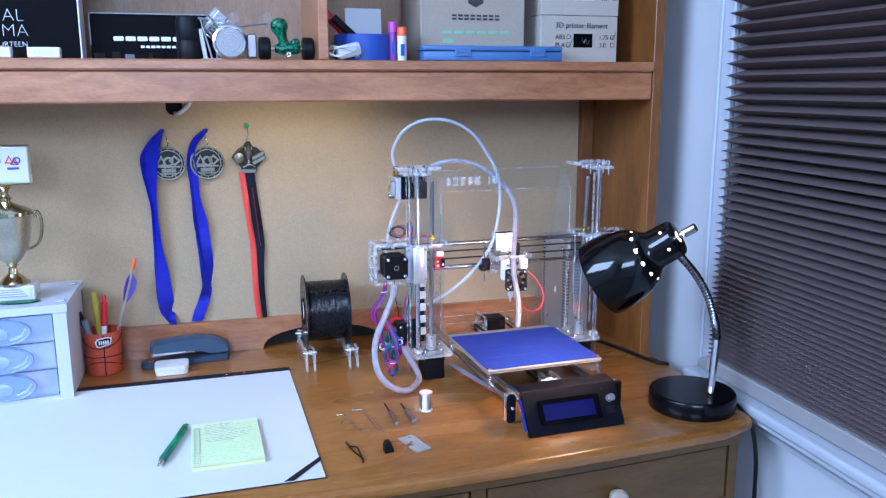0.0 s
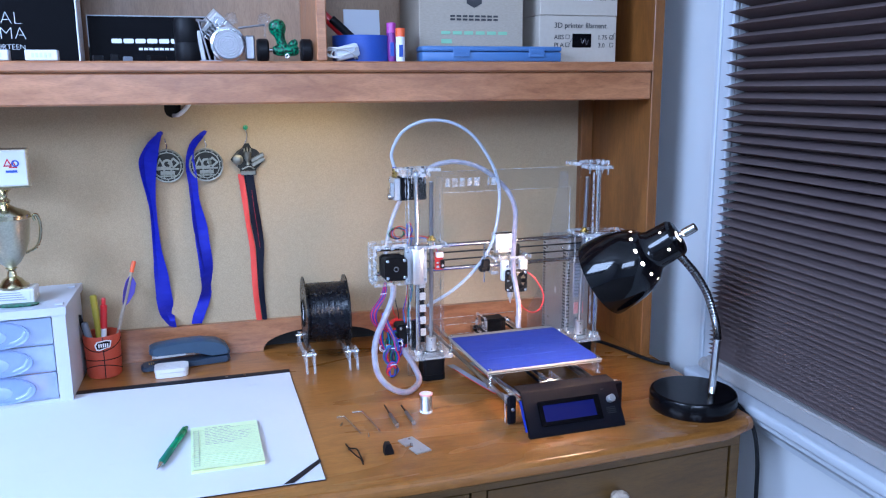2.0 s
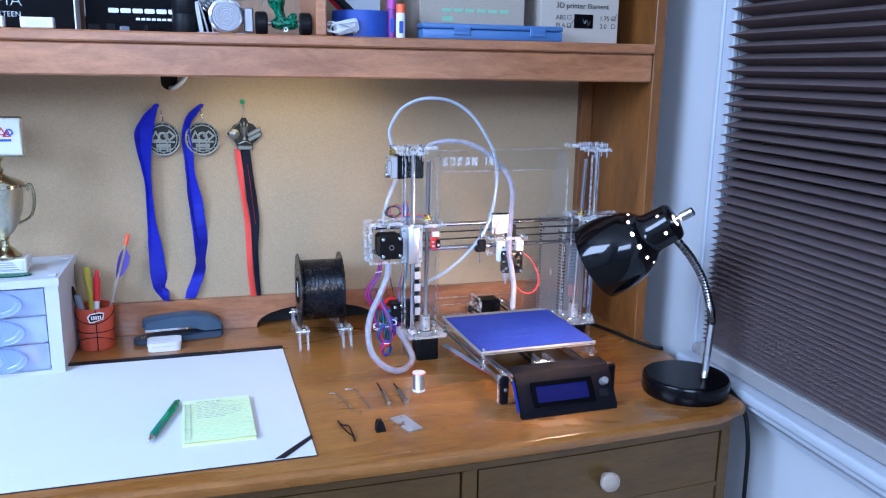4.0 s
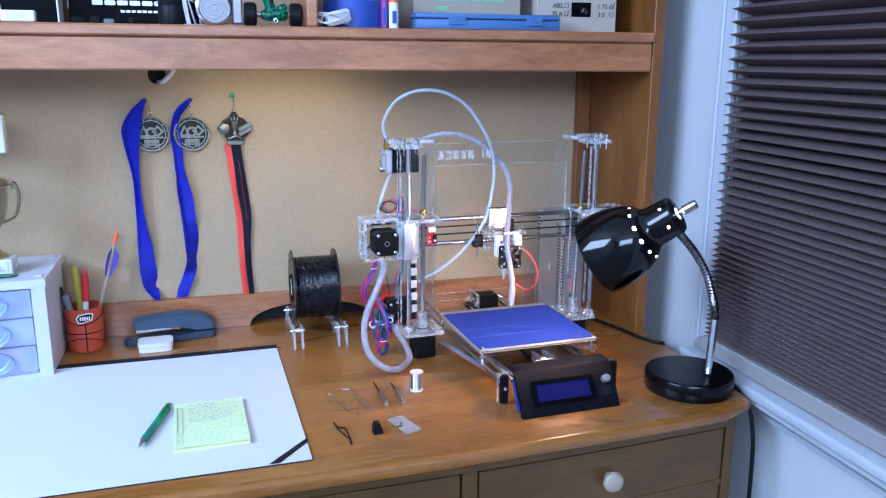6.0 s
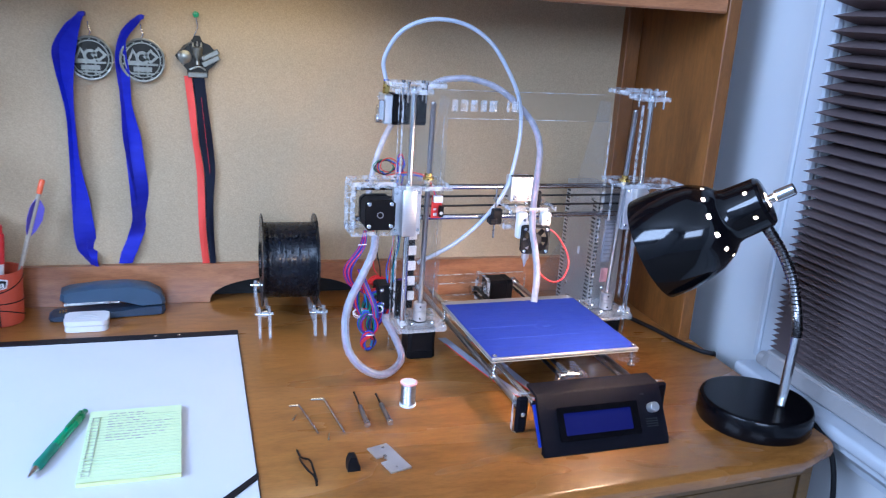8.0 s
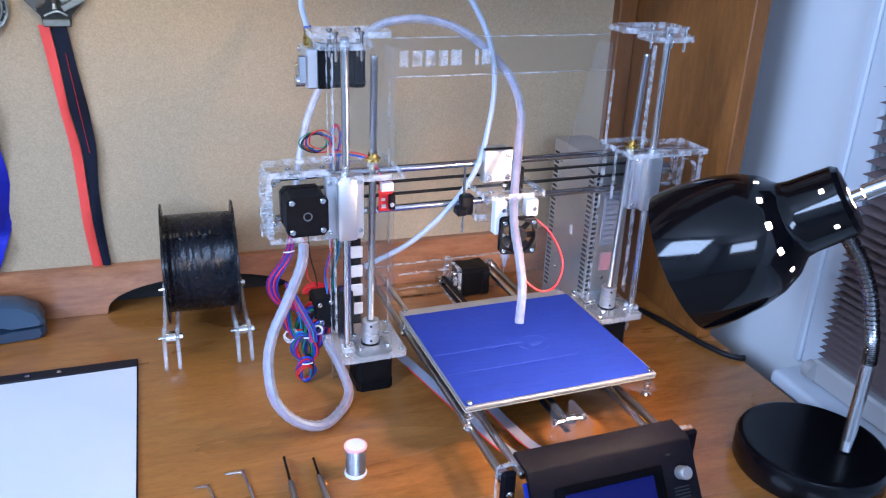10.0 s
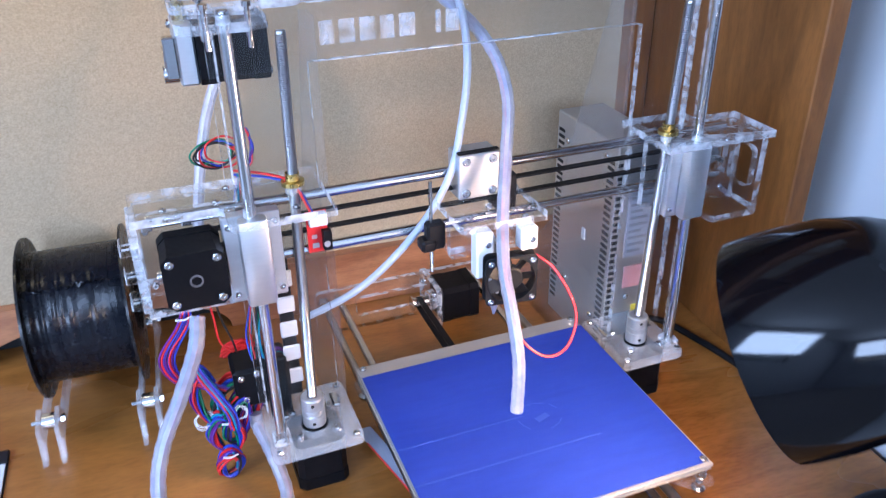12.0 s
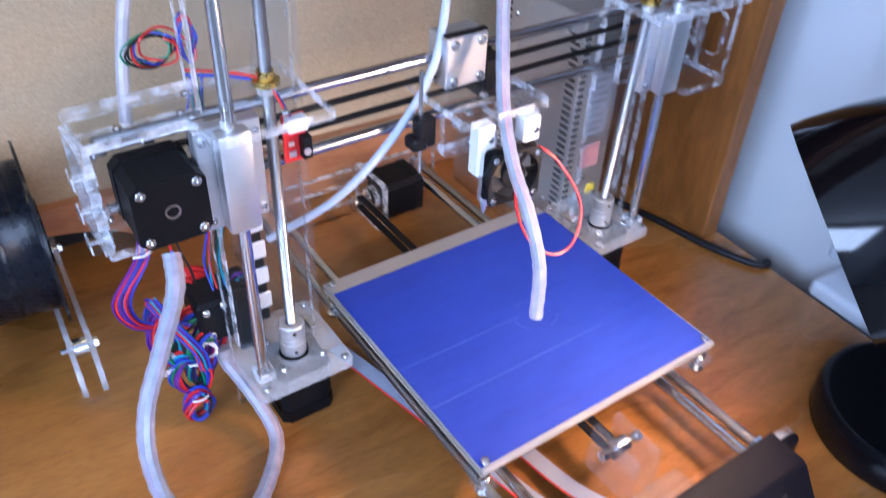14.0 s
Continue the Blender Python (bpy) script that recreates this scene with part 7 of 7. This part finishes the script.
lathe(bm, [(0.007, 0.062), (0.016, 0.070), (0.027, 0.088), (0.034, 0.112), (0.0365, 0.135), (0.037, 0.146), (0.039, 0.148), (0.039, 0.152), (0.034, 0.153), (0.030, 0.158)], 32)
part("cup", bm, M_GOLD, TR, "hammered gold cup")
bm = B()
lathe(bm, [(0.0365, 0.146), (0.0400, 0.149), (0.0400, 0.155), (0.032, 0.160), (0.017, 0.166), (0.008, 0.172), (0.011, 0.178), (0.006, 0.184), (0.008, 0.192), (0.014, 0.198), (0, 0.199)], 28)
part("cup_lid", bm, M_GOLDBRIGHT, TR)
for s in (-1, 1):
    bm = B()
    sweep(bm, [(s * 0.026, 0, 0.086), (s * 0.044, 0, 0.096), (s * 0.052, 0, 0.116), (s * 0.053, 0, 0.138), (s * 0.049, 0, 0.152), (s * 0.043, 0, 0.150), (s * 0.045, 0, 0.142)], 0.0028, 8)
    part("cup_handle", bm, M_GOLDBRIGHT, TR)
bm = B()
bx(bm, -0.046, 0.046, -0.005, 0.005, 0.200, 0.268, 0.003)
pq = part("plaque_frame", bm, M_GOLD, TR, "gold-framed white plaque")
bm = B()
bx(bm, -0.042, 0.042, -0.0066, -0.0052, 0.205, 0.263, 0.0005)
part("plaque_face", bm, M_PAPER, pq)
bm = B()
for q in (pose(0.014, -0.0068, 0.243, 90), pose(0.022, -0.0068, 0.240, 90)):
    sheet(bm, [(-0.007, -0.006), (0.007, -0.006), (0, 0.008)], [[(-0.004, -0.004), (0.004, -0.004), (0, 0.004)]], 0.0005, q)
part("emblem_shapes", bm, M_RED, pq, "red and blue emblem shapes")
bm = B()
sheet(bm, ring(0.026, 0.0, 0.006, 14), [ring(0.026, 0.0, 0.0035, 12)], 0.0005, pose(0, -0.0075, 0.242, 90))
bx(bm, 0.010, 0.028, -0.0073, -0.0067, 0.2265, 0.2305)
part("emblem_shapes", bm, M_BLUETAPE, pq)
bm = B()
for k in range(5):
    bx(bm, -0.032 + 0.007 * k, -0.027 + 0.007 * k, -0.0073, -0.0067, 0.238, 0.247)
for k in range(4):
    bx(bm, -0.028 + 0.006 * k, -0.0235 + 0.006 * k, -0.0073, -0.0067, 0.228, 0.234)
part("emblem_bars", bm, M_GREENOPAQ, pq)

# ---------- things on the hutch shelf ----------
SH = 1.3418
bk = thing("black_presentation_box", pose(-0.280, 1.435, SH), "large black presentation box with thin white lettering", "box")
bm = B()
bx(bm, -0.19, 0.1755, 0.0, 0.045, 0.0, 0.275, 0.0015)
part("box_body", bm, M_BLACKCARD, bk)
bm = B()
bx(bm, 0.1758, 0.1785, -0.001, 0.045, 0.0, 0.275, 0.0006)
part("page_edge", bm, M_PAPEREDGE, bk, "pale page edge")
words("DIGITAL", 0.0285, M_WHITEINK, bk, pose(0.042, -0.0008, 0.060, 90), bold=-0.0009)
words("CINEMA", 0.0285, M_WHITEINK, bk, pose(0.048, -0.0008, 0.036, 90), bold=-0.0009)
words("TWENTY FOURTEEN", 0.0118, M_WHITEINK, bk, pose(0.042, -0.0008, 0.0200, 90), bold=-0.0002)
bm = B()
bx(bm, -0.028, 0.012, -0.001, -0.0004, 0.108, 0.1095)
bx(bm, -0.028, 0.012, -0.001, -0.0004, 0.124, 0.1255)
part("lettering_bars", bm, M_GREYINK, bk)
for x in (-0.216, -0.1465):
    er = thing("white_block", pose(x, 1.363, SH), "small white eraser block at the shelf edge", "eraser", "white blocks on the shelf")
    bm = B()
    bx(bm, -0.0235, 0.0235, -0.008, 0.008, 0.0003, 0.0165, 0.0015)
    part("block", bm, M_WHITEPL, er)
    bm = B()
    for k in range(5):
        bx(bm, -0.014 + 0.006 * k, -0.0105 + 0.006 * k, -0.0086, -0.0081, 0.005, 0.012)
    part("print_bars", bm, M_FAINT, er)
db = thing("black_card_box", pose(0.0, 1.47, SH), "flat black card box with white logo strokes", "box")
bm = B()
bx(bm, -0.093, 0.112, 0.0, 0.03, 0.0003, 0.079, 0.001)
part("box_body", bm, M_BLACKCARD, db)
bm = B()
bx(bm, -0.093, -0.0915, -0.0006, -0.0001, 0.026, 0.0795)
bx(bm, -0.093, 0.112, -0.0006, -0.0001, 0.0775, 0.0792)
part("card_edge", bm, M_GREYINK, db)
bm = B()
for k in range(6):
    x = -0.056 + 0.0192 * k
    sheet(bm, rounded(x, x + 0.0165, 0.0330, 0.0405, 0.002, 3), (), 0.0008, pose(0, -0.0002, 0, 90))
part("logo_strokes", bm, M_WHITEINK, db, "plain white logo strokes")
bm = B()
for k in range(9):
    bx(bm, -0.013 + 0.0085 * k, -0.0065 + 0.0085 * k, -0.001, -0.0002, 0.0215, 0.0255)
part("small_print", bm, M_WHITEINK, db)
bm = B()
lathe(bm, [(0, 0.0003), (0.021, 0.0003), (0.0225, 0.004), (0.0225, 0.030), (0.0215, 0.032), (0.0225, 0.034), (0.0225, 0.066), (0.020, 0.072), (0.016, 0.072), (0.014, 0.064), (0, 0.062)], 32)
solo("camera_lens", bm, M_BLACKPL, pose(0.070, 1.425, SH), "black cylindrical camera lens standing on the shelf", "lens")
for x, w, h in ((-0.07, 0.016, 0.010), (-0.045, 0.012, 0.012), (-0.025, 0.014, 0.008), (0.02, 0.03, 0.010)):
    bm = B()
    bx(bm, -w / 2, w / 2, -0.006, 0.006, 0.0003, h, 0.001)
    solo("small_adapter", bm, M_GREYPL if h == 0.008 else M_BLACKPL, pose(x, 1.395, SH, 0, 0, 10 * w * 100), "tiny dark electronic adapter on the shelf", "adapter", "small adapters on the shelf")

eng = thing("model_engine", pose(0.135, 1.405, SH), "silver and clear model engine with round coil disc", "model")
bm = B()
m = pose(0, -0.012, 0.0285, 90)
pr = [(0, 0.004)]
for k in range(6):
    pr += [(0.004 * k + 0.001, 0.006), (0.004 * k + 0.0028, 0.006), (0.004 * k + 0.0032, 0.003), (0.004 * k + 0.0044, 0.003)]
lathe(bm, [*pr, (0.0265, 0.006), (0.028, 0.004), (0.028, -0.006), (0, -0.006)], 36, m)
part("coil_disc", bm, M_COIL, eng, "grey metal concentric coil disc")
bm = B()
rod(bm, (-0.030, 0.0, 0.001), (-0.046, 0.0, 0.066), 0.0016, 8)
rod(bm, (-0.022, 0.0, 0.001), (-0.026, 0.0, 0.050), 0.0016, 8)
rod(bm, (-0.050, 0.0, 0.068), (-0.034, 0.0, 0.066), 0.0022, 8)
rod(bm, (0.018, 0.0, 0.056), (0.062, 0.004, 0.062), 0.0018, 8)
bx(bm, -0.048, 0.03, -0.006, 0.006, 0.0003, 0.003, 0.0008)
part("rods", bm, M_COIL, eng)
bm = B()
lathe(bm, [(0.0225, -0.007), (0.0285, -0.007), (0.0295, 0.0), (0.0285, 0.007), (0.0250, 0.0085), (0.0230, 0.0062)], 40, m)
part("disc_rim", bm, M_STEEL, eng, "bright rim")
bm = B()
bx(bm, -0.044, -0.036, 0.004, 0.010, 0.001, 0.058, 0.001, pose(0, 0, 0, 0, -8))
bx(bm, 0.028, 0.044, -0.004, 0.012, 0.004, 0.044, 0.002)
bx(bm, -0.030, 0.020, 0.006, 0.012, 0.046, 0.052, 0.001, pose(0, 0, 0, 0, -6))
part("engine_block", bm, M_COIL, eng, "grey metal block")
for k in range(5):
    bm = B()
    lathe(bm, [(0.0045, -0.0012), (0.0115, -0.0012), (0.0115, 0.0012), (0.0045, 0.0012), (0.0045, -0.0012)], 18, pose(-0.030 + 0.004 * k, 0.0, 0.040 + 0.005 * k, 20, 35 - 6 * k))
    part("cooling_fin", bm, M_STEEL, eng)
for x, z in ((-0.018, 0.055), (0.010, 0.062)):
    bm = B()
    lathe(bm, [(0, 0), (0.0095, 0.0), (0.0095, 0.016), (0.006, 0.019), (0, 0.019)], 18, pose(x, 0.002, z, 0, 25 if x < 0 else -15))
    part("cylinder", bm, M_GLASSY, eng)
bm = B()
rod(bm, (0.062, 0.004, 0.040), (0.062, 0.004, 0.064), 0.002, 8)
lathe(bm, [(0, -0.012), (0.0045, -0.0112), (0.0085, -0.0085), (0.0112, -0.0045), (0.012, 0.0), (0.0112, 0.0045), (0.0085, 0.0085), (0.0045, 0.0112), (0, 0.012)], 24, pose(0.062, 0.004, 0.070))
part("glass_bulb", bm, M_GLASSY, eng)
pc = thing("puzzle_cube", pose(0.128, 1.445, SH) @ pose(-0.010, 0, 0.060, 18, 40, 20), "silver twisty puzzle cube leaning behind the model engine", "puzzle cube")
for i in (-1, 1):
    for j in (-1, 1):
        for k in (-1, 1):
            bm = B()
            bx(bm, i * 0.0105 - 0.0097, i * 0.0105 + 0.0097, j * 0.0105 - 0.0097, j * 0.0105 + 0.0097, k * 0.0105 - 0.0097, k * 0.0105 + 0.0097, 0.001)
            part("cubelet", bm, M_ALU, pc)
bm = B()
bx(bm, -0.019, 0.019, -0.019, 0.019, -0.019, 0.019)
part("core", bm, M_BLACKPL, pc)
fg = thing("wheeled_toy", pose(0.232, 1.41, SH), "green marbled toy with two black wheels", "toy")
for x in (-0.040, 0.034):
    bm = B()
    lathe(bm, [(0, -0.010), (0.0165, -0.010), (0.0195, -0.007), (0.0195, 0.007), (0.0165, 0.010), (0.008, 0.008), (0, 0.008)], 28, pose(x, 0, 0.0198, 0, 90, 0))
    part("wheel", bm, M_BLACKPL, fg, "black wheel")
bm = B()
lathe(bm, [(0, -0.024), (0.006, -0.023), (0.0095, -0.015), (0.0105, 0.0), (0.0095, 0.015), (0.006, 0.021), (0, 0.022)], 20, pose(0, 0, 0.0200, 0, 90, 0))
lathe(bm, [(0, 0.0), (0.0085, 0.001), (0.0090, 0.010), (0.0080, 0.020), (0.0095, 0.028), (0.0135, 0.034), (0.0150, 0.042), (0.0125, 0.050), (0.006, 0.054), (0, 0.055)], 20, pose(-0.004, 0, 0.018, 0, -14, 0))
lathe(bm, [(0, -0.009), (0.005, -0.007), (0.0068, 0), (0.005, 0.007), (0, 0.009)], 14, pose(0.012, -0.002, 0.031, 0, 60))
part("body", bm, M_GREENMARB, fg, "green marbled body")
bm = B()
rod(bm, (-0.032, 0, 0.0198), (0.026, 0, 0.0198), 0.0035, 10)
lathe(bm, [(0.002, -0.001), (0.004, -0.001), (0.004, 0.001), (0.002, 0.001), (0.002, -0.001)], 12, pose(0.0, -0.011, 0.010, 90))
part("axle", bm, M_STEEL, fg)

# right bay
for p0, p1, r, mt, lb in (((-0.022, 0.006, 0.090), (0.060, 0.0, 0.009), 0.0080, M_RED, "red marker leaning in the tape roll"), ((-0.004, -0.012, 0.076), (0.070, -0.012, 0.009), 0.0070, M_BLACKPL, "black marker leaning in the tape roll")):
    bm = B()
    rod(bm, p0, p1, r, 14, ch=0.001)
    solo("marker_pen", bm, mt, pose(0.318, 1.44, SH), lb, "marker", "markers in the shelf bay")
nc = thing("note_cards", pose(0.382, 1.50, SH), "stack of blank white cards leaning on the shelf back", "cards")
for k in range(3):
    bm = B()
    bx(bm, -0.034 + 0.001 * k, 0.034 - 0.0006 * k, 0.003 * k, 0.003 * k + 0.0026, 0.0003, 0.100 - 0.001 * k, 0.0003, pose(0, 0, 0, -6))
    part("card", bm, M_PAPER, nc)
bm = B()
lathe(bm, [(0.038, 0.0003), (0.052, 0.0003), (0.052, 0.046), (0.038, 0.046), (0.038, 0.0003)], 40)
solo("tape_roll", bm, M_BLUETAPE, pose(0.368, 1.435, SH), "roll of blue masking tape lying on the shelf", "tape roll")
rs = random.Random(6)
cbd = thing("cord_bundle", pose(0.318, 1.378, SH), "loose bundle of white cord on the shelf", "cord")
for k in range(5):
    bm = B()
    c = (rs.uniform(-0.012, 0.012), rs.uniform(-0.006, 0.006))
    pts = [(c[0] + rs.uniform(0.018, 0.028) * math.cos(a), c[1] + 0.010 * math.sin(a), 0.004 + 0.018 * abs(math.sin(a * 0.5 + k)) + rs.uniform(0, 0.003)) for a in (2 * math.pi * i / 9 for i in range(14))]
    sweep(bm, pts, 0.0012, 6, 4)
    part("cord_loop", bm, M_STRING, cbd)
bm = B()
bx(bm, -0.004, 0.040, -0.010, 0.008, 0.0005, 0.024, 0.006, pose(0, 0, 0, 0, -14, 12), 2)
part("wrapper", bm, M_PAPER, cbd, "crumpled white wrapper")
for x, y, hgt, mt, mt2, nm in ((0.4165, 1.405, 0.068, M_PURPLE, plain("purple_cap", (0.42, 0.06, 0.34), (0.36, 0.05, 0.3), rough=0.35), "purple lip balm tube standing on the shelf"), (0.4290, 1.388, 0.058, M_WHITEPL, M_ORANGECAP, "white lip balm tube with orange cap on the shelf")):
    t = thing("lip_balm", pose(x, y, SH), nm, "lip balm", "lip balms on the shelf")
    bm = B()
    lathe(bm, [(0, 0.0003), (0.0080, 0.0003), (0.0082, 0.004), (0.0082, hgt * 0.74), (0, hgt * 0.74)], 20)
    part("tube", bm, mt, t)
    bm = B()
    lathe(bm, [(0, hgt * 0.745), (0.0084, hgt * 0.745), (0.0084, hgt - 0.001), (0.0076, hgt), (0, hgt)], 20)
    part("cap", bm, mt2, t)
    bm = B()
    bx(bm, -0.004, 0.003, -0.0087, -0.0078, hgt * 0.15, hgt * 0.5)
    part("print_bar", bm, M_BLUETAPE, t)

hb = thing("carton", pose(0.572, 1.418, SH), "plain kraft card carton with dark cube logo", "box", "cartons on the shelf")
bm = B()
bx(bm, -0.101, 0.099, 0.0, 0.16, 0.0003, 0.205, 0.0015)
part("carton_body", bm, M_CARTON, hb)
bm = B()
sheet(bm, [(0, 0.0165), (0.0145, 0.009), (0.0145, -0.008), (0, -0.0155), (-0.0145, -0.008), (-0.0145, 0.009)], (), 0.0005, pose(0.003, -0.0004, 0.113, 90))
part("cube_logo", bm, M_INK, hb, "dark cube logo")
bm = B()
for k in range(8):
    x = -0.0425 + 0.0118 * k
    bx(bm, x, x + 0.0088, -0.0009, -0.0002, 0.075, 0.0785)
    bx(bm, x, x + 0.0088, -0.0009, -0.0002, 0.0810, 0.0845)
part("logo_bars", bm, M_INK, hb, "dark lettering bars")
bm = B()
for k in range(6):
    bx(bm, -0.060 + 0.022 * k, -0.043 + 0.022 * k, -0.0008, -0.0002, 0.050, 0.056)
bx(bm, -0.060, -0.040, -0.0008, -0.0002, 0.034, 0.042)
part("green_bars", bm, M_GREENINK, hb, "green unreadable print")
for k in range(2):
    fb = thing("filament_carton", pose(0.781 + 0.002 * k, 1.412 + 0.002 * k, SH + 0.0868 * k), "kraft card filament carton with window and check boxes", "box", "cartons on the shelf")
    bm = B()
    bx(bm, -0.080, 0.079, 0.0, 0.19, 0.0003, 0.0862, 0.0012)
    part("carton_body", bm, M_CARTON2, fb)
    words("3D printer filament", 0.0138, M_INK, fb, pose(0.004, -0.0006, 0.064, 90), bold=0.0001)
    words("ABS", 0.0120, M_INK, fb, pose(-0.040, -0.0006, 0.043, 90))
    words("PLA", 0.0120, M_INK, fb, pose(-0.040, -0.0006, 0.0285, 90))
    words("1.75", 0.0120, M_INK, fb, pose(0.050, -0.0006, 0.043, 90))
    words("3.0", 0.0120, M_INK, fb, pose(0.048, -0.0006, 0.0285, 90))
    bm = B()
    for x, z in ((-0.0225, 0.0435), (-0.0225, 0.029), (0.0690, 0.0435), (0.0690, 0.029)):
        sheet(bm, rounded(-0.004, 0.004, 0.0, 0.008, 0.0004, 1), [rounded(-0.0031, 0.0031, 0.0009, 0.0071, 0.0003, 1)], 0.0004, pose(x, -0.0003, z, 90))
    sweep(bm, [(-0.027, -0.001, 0.032), (-0.023, -0.001, 0.029), (-0.012, -0.001, 0.046)] if k == 0 else [(-0.027, -0.001, 0.047), (-0.023, -0.001, 0.044), (-0.012, -0.001, 0.056)], 0.0005, 5, 3)
    sweep(bm, [(0.064, -0.001, 0.048), (0.067, -0.001, 0.044), (0.076, -0.001, 0.056)], 0.0006, 5, 3)
    part("check_boxes", bm, M_INK, fb)
    bm = B()
    bx(bm, -0.0125, 0.0265, -0.0010, -0.0002, 0.028, 0.0535, 0.0002)
    wd = part("window_film", bm, M_BLACKPAINT if k == 0 else M_PAPEREDGE, fb, "glossy dark window film" if k == 0 else "pale window film")
    # steel squiggle modelled in place of the glint on the film
    bm = B()
    sweep(bm, [(0.004, -0.0014, 0.046), (0.008, -0.0014, 0.036), (0.013, -0.0014, 0.044), (0.016, -0.0014, 0.033), (0.020, -0.0014, 0.042)], 0.0009, 5, 3)
    part("foil_glint", bm, M_STEEL, wd)
cs = thing("plastic_case", pose(0.594, 1.374, SH), "flat blue plastic tool case lying on the shelf", "case")
bm = B()
bx(bm, -0.130, 0.135, -0.004, 0.040, 0.0003, 0.0175, 0.003, seg=2)
part("case_base", bm, M_BLUECASE, cs)
bm = B()
bx(bm, -0.131, 0.136, -0.005, 0.041, 0.0180, 0.0275, 0.004, seg=2)
part("case_lid", bm, M_BLUECASE, cs)
for x in (-0.058, 0.085):
    bm = B()
    bx(bm, x - 0.0155, x + 0.0155, -0.0075, -0.0052, 0.008, 0.0225, 0.001)
    bx(bm, x - 0.012, x + 0.012, -0.0085, -0.0078, 0.015, 0.0195, 0.0005)
    part("latch", bm, M_BLUECASE, cs)
